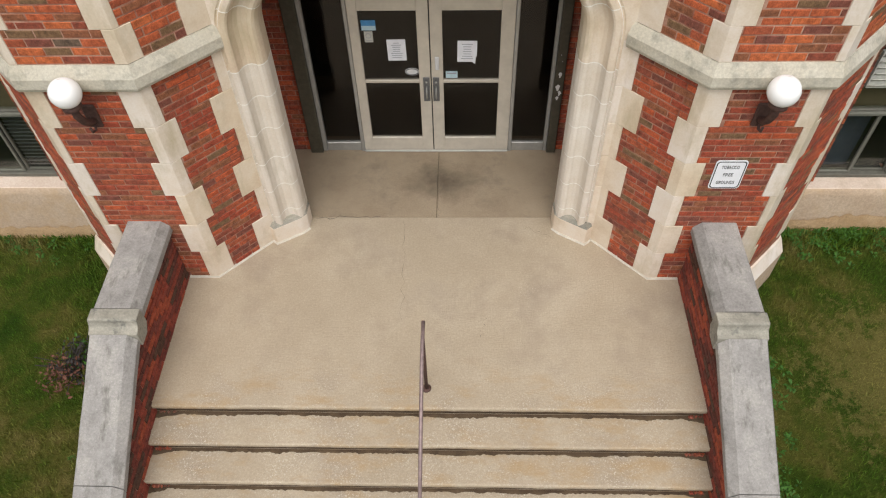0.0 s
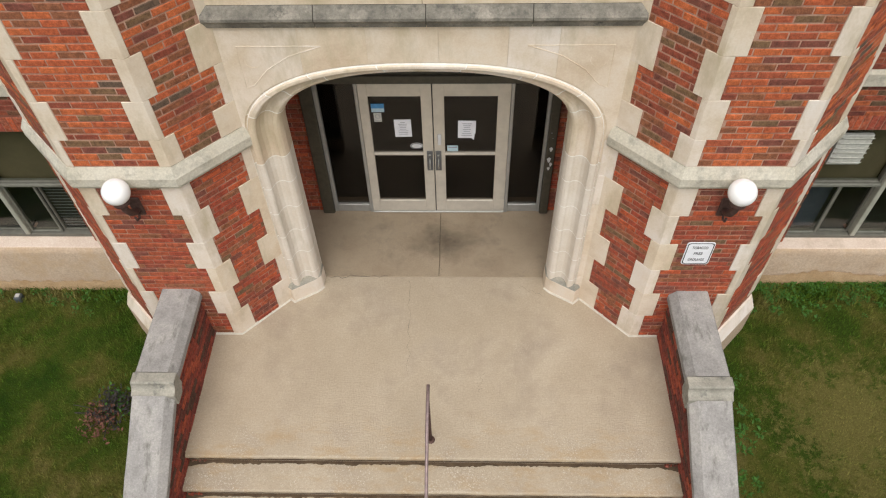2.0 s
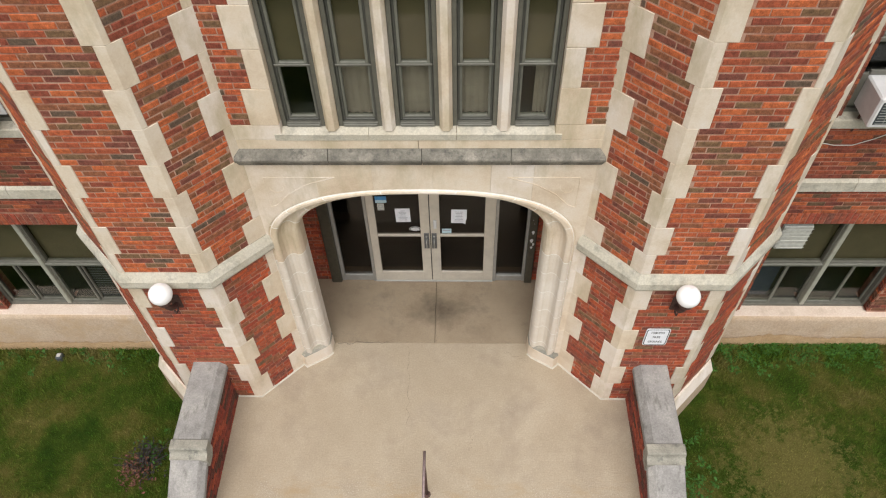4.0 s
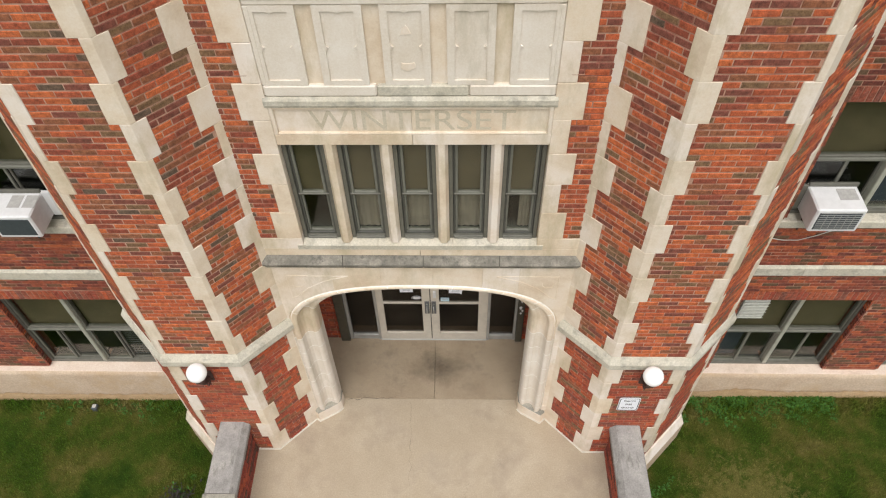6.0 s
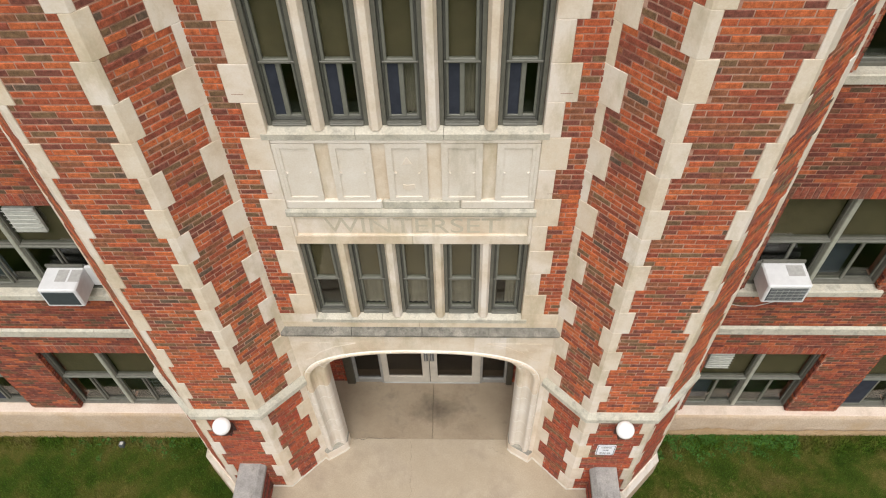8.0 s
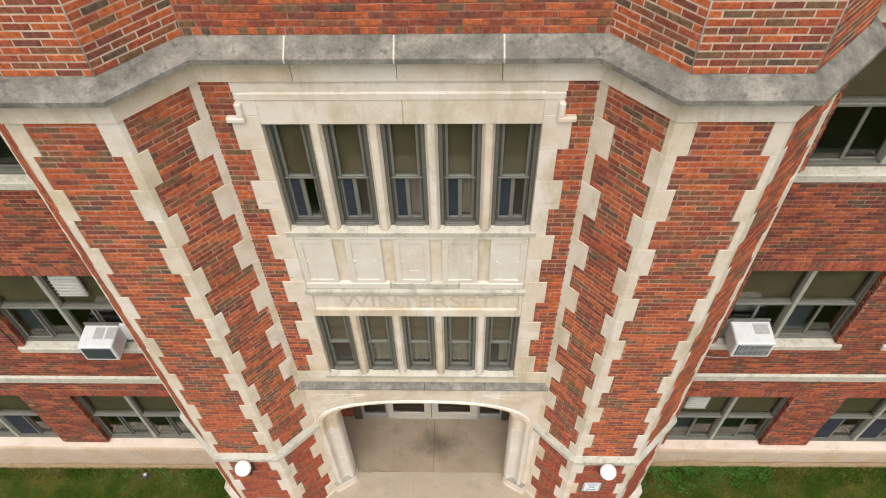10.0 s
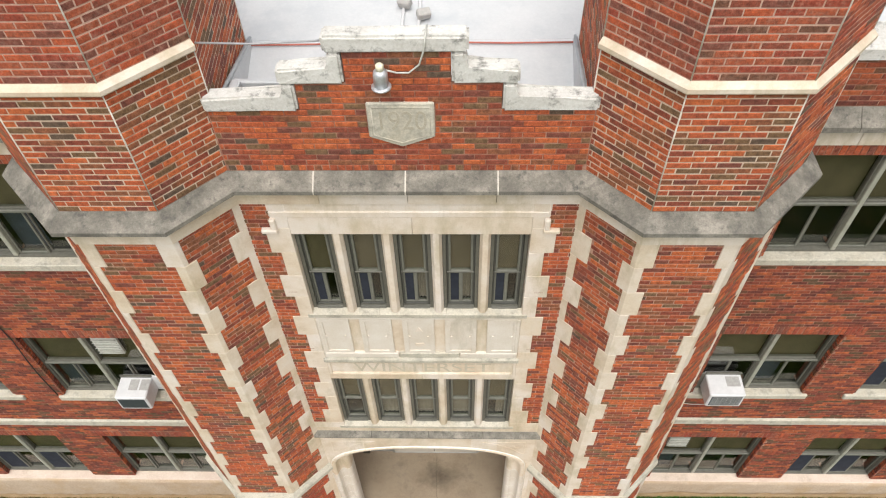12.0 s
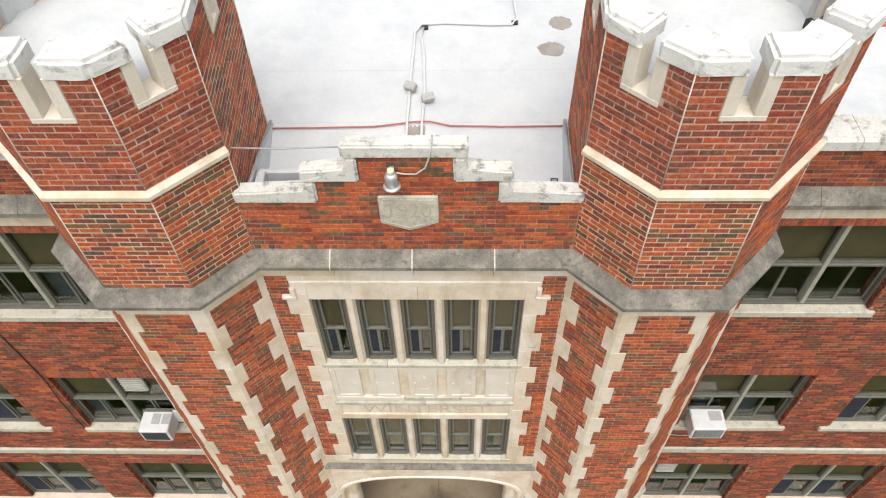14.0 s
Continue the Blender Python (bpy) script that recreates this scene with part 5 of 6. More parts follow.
def bay_window(i, x, z0, z1, lower):
    """A narrow sash window: blind behind the upper light; lower light as told."""
    y = BAY_Y + 0.075
    W = thing("window_%d" % i, "narrow grey-green sash window with an olive blind in its upper light", "window", "structure", "narrow sash windows", at=(x, y, z0))
    x0, x1 = x - WW / 2, x + WW / 2
    zm = z0 + (z1 - z0) * 0.47
    bm = bmesh.new()
    ring_frame(bm, x0, x1, z0, z1, 0.042, y, y + 0.12)
    part("frame", bm, FRAME, W)
    bm = bmesh.new()
    ring_frame(bm, x0 + 0.044, x1 - 0.044, z0 + 0.044, z1 - 0.044, 0.022, y + 0.03, y + 0.11)
    part("stop", bm, FRAME_DARK, W)
    bm = bmesh.new()
    ring_frame(bm, x0 + 0.066, x1 - 0.066, zm, z1 - 0.066, 0.026, y + 0.025, y + 0.07)
    upper = part("upper_sash", bm, SASH, W)
    bm = bmesh.new()
    ring_frame(bm, x0 + 0.06, x1 - 0.06, z0 + 0.06, zm - 0.004, 0.026, y + 0.05, y + 0.095)
    if lower.startswith("split"):
        add_box(bm, x - 0.022, x + 0.022, y + 0.045, y + 0.09, z0 + 0.086, zm - 0.03, 0.005)
    lowsash = part("lower_sash", bm, SASH, W)
    box("meeting_rail", (x0 + 0.044, x1 - 0.044, y + 0.02, y + 0.06, zm - 0.018, zm + 0.006), FRAME, W, bevel=0.005)
    box("inner_sill", (x0 + 0.044, x1 - 0.044, y - 0.015, y + 0.05, z0 + 0.002, z0 + 0.03), FRAME, W, bevel=0.008)
    pane("pane", x0 + 0.092, x1 - 0.092, zm + 0.026, z1 - 0.092, y + 0.045, GLASS, upper)
    pane("pane", x0 + 0.086, x1 - 0.086, z0 + 0.086, zm - 0.03, y + 0.07, GLASS, lowsash)
    # Near-black ledge added to hide the lit wall core behind the glass.
    box("inner_ledge", (x0, x1, y + 0.121, y + 0.31, z0 - 0.003, z0 + 0.035), ROOM, W, bevel=0)
    box("blind", (x0 + 0.07, x1 - 0.07, y + 0.085, y + 0.092, zm - 0.01, z1 - 0.06), SHADE, W, "olive roller blind", 0)
    if lower.startswith("split"):
        pane("insect_screen", x0 + 0.086, x - 0.022, z0 + 0.086, zm - 0.03, y + 0.062, SCREEN, lowsash, 0.003)
    if lower in ("curtain", "split", "drawn"):
        xa = x0 + 0.07 if lower == "curtain" else x
        bm = bmesh.new()
        n = 14
        row = [[bm.verts.new((xa + (x1 - 0.06 - xa) * k / n, y + 0.14 + 0.008 * math.sin(k * 1.7), z)) for z in (z0 + 0.05, zm + 0.05)] for k in range(n + 1)]
        for u, v in zip(row, row[1:]):
            bm.faces.new((u[0], v[0], v[1], u[1]))
        part("curtain", bm, CURTAIN, W, "taupe curtain", smooth=True)


def wing_window(i, xc, z0, z1, yw, s, extra=""):
    """A broad window of two units: a blinded light over two sliding panes each."""
    half = 0.925
    y = yw + 0.10
    W = thing("window_%d" % i, "wide grey aluminium window with olive blinds over sliding panes", "window", "structure", "wing windows", at=(xc, y, z0))
    x0, x1 = xc - half, xc + half
    zt = z0 + (z1 - z0) * 0.51
    bm = bmesh.new()
    ring_frame(bm, x0, x1, z0, z1, 0.055, y, y + 0.12)
    part("frame", bm, FRAME, W)
    box("mullion", (xc - 0.032, xc + 0.032, y - 0.02, y + 0.12, z0 + 0.055, z1 - 0.055), FRAME_LIGHT, W, "pale green mullion", 0.01)
    for k, (a, b) in enumerate(((x0 + 0.055, xc - 0.032), (xc + 0.032, x1 - 0.055))):
        bm = bmesh.new()
        ring_frame(bm, a, b, zt, z1 - 0.055, 0.03, y + 0.02, y + 0.09)
        upper = part("upper_sash", bm, FRAME, W)
        box("transom", (a, b, y - 0.005, y + 0.1, zt - 0.04, zt + 0.003), SASH, W, bevel=0.006)
        m = (a + b) / 2
        for q, (c, d) in enumerate(((a, m), (m, b))):
            bm = bmesh.new()
            ring_frame(bm, c + 0.003, d - 0.003, z0 + 0.057, zt - 0.042, 0.03, y + 0.03 + 0.03 * q, y + 0.06 + 0.03 * q)
            slider = part("sliding_sash", bm, SASH if q == 0 else FRAME, W)
            pane("pane", c + 0.03, d - 0.03, z0 + 0.085, zt - 0.07, y + 0.045 + 0.03 * q, GLASS, slider)
            if q == 0 and i % 3 != 2:
                pane("insect_screen", c + 0.03, d - 0.03, z0 + 0.085, zt - 0.07, y + 0.034, SCREEN, slider, 0.003)
        pane("pane", a + 0.03, b - 0.03, zt + 0.03, z1 - 0.085, y + 0.05, GLASS, upper)
        # Ledge in the near-black room colour, so the reveal inside looks dark.
        box("inner_ledge", (a, b, y + 0.121, y + 0.275, z0 + 0.002, z0 + 0.03), ROOM, W, bevel=0)
        box("blind", (a + 0.01, b - 0.01, y + 0.125, y + 0.132, zt - 0.06, z1 - 0.06), SHADE, W, "olive roller blind", 0)
        if extra == "slats" and k == 1:
            blind = box("slat_blind", (m + 0.02, b - 0.02, y + 0.135, y + 0.14, z0 + 0.06, zt), ROOM, W, "pale slatted blind", 0)
            for j in range(15):
                bm = bmesh.new()
                add_box(bm, m + 0.02, b - 0.02, -0.002, 0.002, -0.022, 0.022, 0, Matrix.Translation((0, y + 0.12, z0 + 0.10 + 0.055 * j)) @ pose(0, 0, 0, 35, 0, 0))
                part("slat", bm, SLAT, blind)
        elif (i * 7 + k * 3) % 4 == 1:
            # Curtain takes slate blue to imitate what the panes reflect.
            box("curtain", (a + 0.02, m - 0.01, y + 0.16, y + 0.17, z0 + 0.06, zt), NAVY, W, "curtain coloured as the bluish reflection in the panes", 0)
        if extra.startswith("vent") and k == (0 if s > 0 else 1):
            # slatted vent in the upper light beside the tower
            va, vb = (a + 0.06, a + 0.43) if s > 0 else (b - 0.47, b - 0.07)
            if extra == "vent_inner":
                va, vb = a + 0.12, a + 0.52
            vent = box("vent", (va, vb, y + 0.0, y + 0.045, z1 - 0.61, z1 - 0.16), LOUVRE, W, "pale slatted metal vent", 0.004)
            for j in range(6):
                bm = bmesh.new()
                add_box(bm, va + 0.008, vb - 0.008, -0.004, 0.004, -0.038, 0.038, 0.002, Matrix.Translation((0, y - 0.012, z1 - 0.572 + 0.0735 * j)) @ pose(0, 0, 0, 38, 0, 0))
                part("slat", bm, LOUVRE, vent)


# ---------------------------------------------------------------- wings
def wing(s, first):
    yw = WING_Y[s]
    X1 = 12.0
    sp = lambda a, b: tuple(sorted((s * a, s * b)))
    Wg = thing("wing_wall", "three-storey red brick wing wall with stone bands", "wall", "structure", "wings", at=(s * 6, yw, GROUND_Z))
    floors = [(-0.085, 1.84) if s > 0 else (0.045, 1.94), (3.55, 5.37), (7.20, 9.00)]
    Z0, ZT = floors[0]
    ZL = Z0 - 0.004
    wins = [(4.40, 6.25), (7.09, 8.94), (9.78, 11.63)]
    holes = [(a, b, z0, z1) for z0, z1 in floors for a, b in wins]
    # wall core as piers and spandrels between the openings
    xs = [3.3] + [v for w in wins for v in w] + [X1]
    for a, b in zip(xs[::2], xs[1::2]):
        box("pier", (*sp(a, b), yw + 0.006, yw + 0.36, -0.3, 10.32), MORTAR, Wg, bevel=0)
    for a, b in wins:
        for z0, z1 in ((-0.3, Z0 - 0.02), (ZT, 3.55), (5.37, 7.20), (9.00, 10.32)):
            box("spandrel", (*sp(a, b), yw + 0.006, yw + 0.36, z0, z1), MORTAR, Wg, bevel=0)
    face = Face((s * 3.3, yw), (s * X1, yw)) if s > 0 else Face((-X1, yw), (-3.3, yw))
    tr = (lambda a, b: (a - 3.3, b - 3.3)) if s > 0 else (lambda a, b: (X1 - b, X1 - a))
    END = 9.9
    SOL = 0.205

    def rows(z):
        cut = []
        for a, b, z0, z1 in holes:
            if (z0 - 0.12 if z0 > 1 else -1) < z < z1:
                cut.append((a, b))
            elif z1 <= z < z1 + SOL:
                cut.append((a - 0.11, b + 0.11))
        out, x = [], 3.6
        for a, b in sorted(cut):
            if a > x:
                out.append(tr(x, min(a, END)))
            x = max(x, b)
            if x > END:
                break
        if x < END:
            out.append(tr(x, END))
        return [(p, q) for p, q in out if q > p + 0.03]
    jobs = []
    for z0, z1 in ((ZL + 0.03, 2.45), (2.64, 3.44), (3.44, 7.09), (7.09, 9.175), (9.69, 10.30)):
        jobs += courses(z0, z1, rows, int(100 * z0) + 7 * s)
    # soldier courses over the windows, turned jamb bricks beside them
    sold = []
    for z0, z1 in floors:
        for a, b in wins[:2]:
            n = 29
            for i in range(n):
                u = tr(a - 0.105 + i * 0.0762, a - 0.105 + (i + 1) * 0.0762 - 0.010)
                if a + i * 0.0762 < END:
                    sold.append((u[0], u[1], z1 + 0.004, min(z1 + SOL - 0.004, 9.17)))
    bricks(Wg, [(face, jobs)], BRICK_WING, 101 + s, 300, key=lambda p: abs(p.z - 3.3) + 0.3 * max(0, abs(p.x) - 5))
    bricks(Wg, [(face, sold)], BRICK_RED, 111 + s)
    # brick returns at the window jambs
    for a, b in wins[:2]:
        for z0, z1 in floors:
            for xj, q in ((a, 1), (b, -1)):
                px = s * xj
                inward = s * q > 0
                f2 = Face((px, yw), (px, yw + 0.10)) if not inward else Face((px, yw + 0.10), (px, yw))
                f2.p = f2.p + f2.n * 0.004
                bricks(Wg, [(f2, courses(z0 + 0.02, z1, lambda z: [(0.004, 0.098)], 5, CH, 0.3))], BRICK_WING, 7)
    # stone bands, sills, cornice and coping, in lengths
    run = [(s * 3.6, yw), (s * X1, yw)] if s > 0 else [(-X1, yw), (-3.6, yw)]
    stones_along("band_stone", run, [(-0.05, 2.452), (0.03, 2.452), (0.03, 2.60), (0.0, 2.637), (-0.05, 2.637)], STONE_SOILED, Wg, 1.3, label="limestone band")
    stones_along("frieze_stone", run, [(-0.05, 9.177), (0.03, 9.177), (0.03, 9.44), (-0.05, 9.44)], STONE, Wg, 1.2)
    stones_along("cornice_stone", run, [(-0.05, 9.442), (0.12, 9.442), (0.16, 9.47), (0.16, 9.54), (0.0, 9.685), (-0.05, 9.685)], STONE_DARK, Wg, 1.1)
    stones_along("coping_stone", run, [(-0.36, 10.30), (0.06, 10.30), (0.06, 10.42), (0.03, 10.45), (-0.36, 10.45)], COPING, Wg, 1.2)
    for a, b in wins:
        for z0 in (3.55, 7.20):
            bm = bmesh.new()
            u0, u1 = sp(a - 0.15, b + 0.08)
            add_box(bm, u0, u1, yw - 0.042, yw + 0.12, z0 - 0.12, z0 + 0.006, 0.012)
            part("window_sill", bm, STONE_SOILED, Wg)
    # plastered base with a smooth ledge under the ground-floor windows
    box("base_ledge", (*sp(3.6, X1), yw - 0.075, yw + 0.20, ZL - 0.12, ZL), LEDGE, Wg, "smooth pinkish plaster ledge", 0.006)
    bm = bmesh.new()
    n = 60
    u0, u1 = sp(3.6, X1)
    cols = []
    for i in range(n + 1):
        x = u0 + (u1 - u0) * i / n
        cols.append([bm.verts.new((x, yw - 0.10 - o + 0.012 * noise.noise(Vector((x * 3, z * 5, s))), z)) for z, o in ((-1.1, 0.07), (-0.85, 0.06), (-0.6, 0.045), (-0.35, 0.03), (ZL - 0.10, 0.01), (ZL - 0.02, -0.005), (ZL - 0.004, -0.03))])
    for c, d in zip(cols, cols[1:]):
        for k in range(6):
            bm.faces.new((c[k], d[k], d[k + 1], c[k + 1]))
    part("plaster_base", bm, PLASTER, Wg, "rough tan plaster base", smooth=True)
    # mud splashed up the foot of the plaster, with a ragged edge
    bm = bmesh.new()
    n = 260
    cols = []
    for i in range(n + 1):
        x = u0 + (u1 - u0) * i / n
        g = float(ground_z(x, 1.2))
        h = 0.17 + 0.20 * max(0, noise.noise(Vector((x * 0.9, 3 * s, 0)))) + 0.05 * noise.noise(Vector((x * 9, 1, s))) + 0.03 * noise.noise(Vector((x * 31, 2, s)))
        cols.append([bm.verts.new((x, yw - 0.10 - o - 0.014 + 0.012 * noise.noise(Vector((x * 3, z * 5, s))), z)) for z, o in ((g - 0.1, 0.066), (g + 0.5 * max(h, 0.01), 0.062), (g + max(h, 0.02), 0.046))])
    for c, d in zip(cols, cols[1:]):
        for k in range(2):
            bm.faces.new((c[k], d[k], d[k + 1], c[k + 1]))
    part("mud_splash", bm, MUD, Wg, "brown mud splashed on the plaster", smooth=True)
    # rooms behind the windows, their dimness painted near-black
    for k, (z0, z1) in enumerate(((-0.30, 2.6), (2.7, 6.2), (6.3, 9.8))):
        bm = bmesh.new()
        a, b = sp(3.95, X1)
        vs = add_box(bm, a, b, yw + 0.38, yw + 4.0, z0, z1)
        front = [f for f in bm.faces if all(abs(v.co.y - yw - 0.38) < 1e-4 for v in f.verts)]
        bmesh.ops.delete(bm, geom=front, context="FACES_ONLY")
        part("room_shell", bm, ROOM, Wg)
    k = first
    for f, (z0, z1) in enumerate(floors):
        for w, (a, b) in enumerate(wins):
            xc = s * (a + b) / 2
            ex = ""
            if w == 0 and f < 2:
                ex = "vent" if (s > 0 and f == 0) else "vent_inner" if s < 0 and f == 1 else "slats" if s < 0 else ""
            wing_window(k, xc, z0, z1, yw, s, ex)
            k += 1
    return k

cheek(1), cheek(-1)
tower(1), tower(-1)
bay()
num = 1
for x, kind in zip(WXS, ("dark", "curtain", "curtain", "curtain", "drawn")):
    bay_window(num, x, 4.205, 5.645, kind)
    num += 1
for x, kind in zip(WXS, ("split_bare", "split_bare", "split", "split", "split_bare")):
    bay_window(num, x, 7.275, 8.75, kind)
    num += 1
num = wing(1, num)
num = wing(-1, num)

# rooms behind the bay windows
for z0, z1 in ((3.95, 6.1), (6.9, 9.4)):
    bm = bmesh.new()
    add_box(bm, -1.75, 1.75, BAY_Y + 0.37, 4.2, z0, z1)
    front = [f for f in bm.faces if all(abs(v.co.y - BAY_Y - 0.37) < 1e-4 for v in f.verts)]
    bmesh.ops.delete(bm, geom=front, context="FACES_ONLY")
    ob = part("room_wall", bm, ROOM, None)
    tagged(ob, "room behind the narrow windows, near-black to look dim", "wall", kind="structure")

# ---------------------------------------------------------------- porch and doors
DY = 1.95
porch = thing("porch_wall", "red brick porch walls beside the entrance doors", "wall", "structure", at=(0, DY, 0))
for sx in (-1, 1):
    a, b = sorted((sx * 1.42, sx * 2.0))
    box("back_core", (a, b, DY + 0.009, DY + 0.2, -0.1, 3.3), MORTAR, porch, bevel=0)
    a, b = sorted((sx * 1.80, sx * 2.0))
    box("side_core", (a, b, BAY_Y + 0.32, DY + 0.005, -0.1, 3.3), MORTAR, porch, bevel=0)
    f1 = Face((min(sx * 1.42, sx * 1.80), DY), (max(sx * 1.42, sx * 1.80), DY))
    f2 = Face((1.791, BAY_Y + 0.33), (1.791, DY)) if sx < 0 else Face((1.791, DY), (1.791, BAY_Y + 0.33))
    if sx < 0:
        f2 = Face((-1.791, BAY_Y + 0.33), (-1.791, DY))
    jobs = [(f1, courses(0.0, 3.2, lambda z: [(0.0, f1.n_len)], 3)), (f2, courses(0.0, 3.2, lambda z: [(0.0, f2.n_len)], 4))]
    bricks(porch, jobs, BRICK_LOW, 131 + sx, 0)
# Ceiling is out of view; its pale colour is chosen to brighten the porch.
soffit = box("ceiling", (-2.0, 2.0, BAY_Y + 0.312, DY + 0.2, 3.30, 3.45), LEDGE, None, bevel=0)
tagged(soffit, "unseen porch ceiling, made pale to bounce light", "ceiling", kind="structure")

surround = thing("door_frame", "dark bronze door surround with aluminium mullions and sidelights", "door frame", "structure", at=(0, DY, 0))
for sx, (p0, p1, q1) in ((-1, (1.38, 1.53, 1.33)), (1, (1.335, 1.44, 1.293))):
    a, b = sorted((sx * p0, sx * p1))
    box("jamb_post", (a, b, DY - 0.06, DY + 0.1, 0.0, 3.29), BRONZE, surround, "dark bronze jamb post", 0.008)
    a, b = sorted((sx * q1, sx * (p0 - 0.002)))
    box("side_stile", (a, b, DY - 0.02, DY + 0.06, 0.0, 2.115), ALU_GREY, surround, bevel=0.005)
    a, b = sorted((sx * 0.868, sx * 0.908))
    box("mullion", (a, b, DY - 0.03, DY + 0.07, 0.0, 2.115), ALU_GREY, surround, "grey aluminium mullion", 0.006)
    a, b = sorted((sx * 0.91, sx * (q1 - 0.002)))
    base = box("side_base", (a, b, DY - 0.012, DY + 0.06, 0.0, 0.13), ALU_GREY, surround, bevel=0.005)
    pane("sidelight", a, b, 0.132, 2.113, DY + 0.02, GLASS_DARK, base)
box("transom_bar", (-1.378, 1.333, DY - 0.03, DY + 0.07, 2.117, 2.22), BRONZE, surround, bevel=0.006)
box("transom_panel", (-1.378, 1.333, DY + 0.005, DY + 0.06, 2.222, 3.29), BRONZE, surround, "dark bronze transom panel", 0)
box("threshold", (-0.866, 0.866, DY - 0.04, DY + 0.06, 0.001, 0.02), ALU_GREY, surround, bevel=0.004)
# flaked patches of pale paint on one post
for x, z, w, h in ((1.385, 1.16, 0.05, 0.075), (1.375, 0.985, 0.06, 0.09), (1.40, 0.91, 0.045, 0.07), (1.38, 0.84, 0.045, 0.055), (1.37, 1.42, 0.012, 0.012), (1.39, 1.34, 0.01, 0.012)):
    bm = bmesh.new()
    pts = [(x + w * 0.5 * math.cos(k) * (0.7 + 0.3 * math.sin(3 * k + x * 50)), DY - 0.063, z + h * 0.5 * math.sin(k)) for k in [2 * math.pi * j / 9 for j in range(9)]]
    lo = [bm.verts.new(p) for p in pts]
    hi = [bm.verts.new((p[0], DY - 0.059, p[2])) for p in pts]
    bm.faces.new(lo)
    for k in range(9):
        bm.faces.new((lo[k], lo[(k + 1) % 9], hi[(k + 1) % 9], hi[k]))
    part("paint_flake", bm, WHITE, surround)


def door(i, x0, x1, hx, sa, sb):
    D = thing("door_%d" % i, "closed champagne aluminium glass entrance door", "door", "structure", "entrance doors", at=((x0 + x1) / 2, DY, 0))
    bm = bmesh.new()
    for d in ((x0, x0 + sa, 0.022, 2.112), (x1 - sb, x1, 0.022, 2.112), (x0 + sa, x1 - sb, 0.022, 0.225), (x0 + sa, x1 - sb, 1.94, 2.112), (x0 + sa, x1 - sb, 1.03, 1.07)):
        add_box(bm, d[0], d[1], DY - 0.025, DY + 0.025, d[2], d[3], 0.004)
    leaf = part("leaf_frame", bm, ALU, D)
    pane("upper_pane", x0 + sa, x1 - sb, 1.07, 1.94, DY, GLASS_DARK, leaf)
    pane("lower_pane", x0 + sa, x1 - sb, 0.225, 1.03, DY, GLASS_DARK, leaf)
    plate = box("push_plate", (hx - 0.036, hx + 0.036, DY - 0.034, DY - 0.026, 0.78, 1.11), HANDLE, D, "grey metal handle plate", 0.003)
    tube("handle", [(hx, DY - 0.03, 0.99), (hx, DY - 0.075, 0.98), (hx, DY - 0.08, 0.92), (hx, DY - 0.075, 0.85), (hx, DY - 0.03, 0.84)], 0.010, ALU_GREY, plate)
    lathe("lock", [(0.014, 0), (0.014, 0.012)], ALU_GREY, plate, at=(hx, DY - 0.045, 1.05), n=12)


door(1, -0.865, -0.033, -0.080, 0.105, 0.125)
door(2, -0.021, 0.865, 0.026, 0.130, 0.145)
box("weather_strip", (-0.0328, -0.0212, DY - 0.01, DY + 0.02, 0.022, 2.11), BLACK, surround, bevel=0)
hall = bmesh.new()
add_box(hall, -1.9, 1.9, DY + 0.22, DY + 4, -0.05, 3.0)
bmesh.ops.delete(hall, geom=[f for f in hall.faces if all(abs(v.co.y - DY - 0.22) < 1e-4 for v in f.verts)], context="FACES_ONLY")
tagged(part("hall_wall", hall, ROOM), "hall behind the entrance doors, near-black to look unlit", "wall", kind="structure")


def sheet(name, x0, x1, z0, z1, mat, label, cat, lines=0, tilt=0.0, fold=False):
    """A notice taped to the door glass, with plain bars for its small print."""
    S = thing(name, label, cat, at=((x0 + x1) / 2, DY - 0.004, z0))
    m = Matrix.Translation(((x0 + x1) / 2, 0, (z0 + z1) / 2)) @ pose(0, 0, 0, 0, tilt, 0) @ Matrix.Translation((-(x0 + x1) / 2, 0, -(z0 + z1) / 2))
    bm = bmesh.new()
    if fold:
        P = [(x0, z0), (x1 - 0.05, z0), (x1 - 0.015, z0 - 0.03), (x1 - 0.01, z0 + 0.07), (x1, z0 + 0.07), (x1, z1), (x0, z1)]
    else:
        P = [(x0, z0), (x1, z0), (x1, z1), (x0, z1)]
    A = [bm.verts.new((x, DY - 0.008, z)) for x, z in P]
    C = [bm.verts.new((x, DY - 0.002, z)) for x, z in P]
    bm.faces.new(A), bm.faces.new(C[::-1])
    for i in range(len(P)):
        bm.faces.new((A[i], A[(i + 1) % len(P)], C[(i + 1) % len(P)], C[i]))
    bmesh.ops.transform(bm, matrix=m, verts=bm.verts)
    paper = part("sheet", bm, mat, S)
    rg = random.Random(int(x0 * 1000))
    for k in range(lines):
        z = z1 - (z1 - z0) * (0.16 + 0.68 * k / max(1, lines - 1))
        w = (x1 - x0) * rg.uniform(0.25, 0.62)
        c = (x0 + x1) / 2
        bm = bmesh.new()
        add_box(bm, c - w / 2, c + w / 2, DY - 0.0095, DY - 0.0078, z - 0.0035, z + 0.0035, 0, m)
        part("print_bar", bm, INK, paper)
    return S


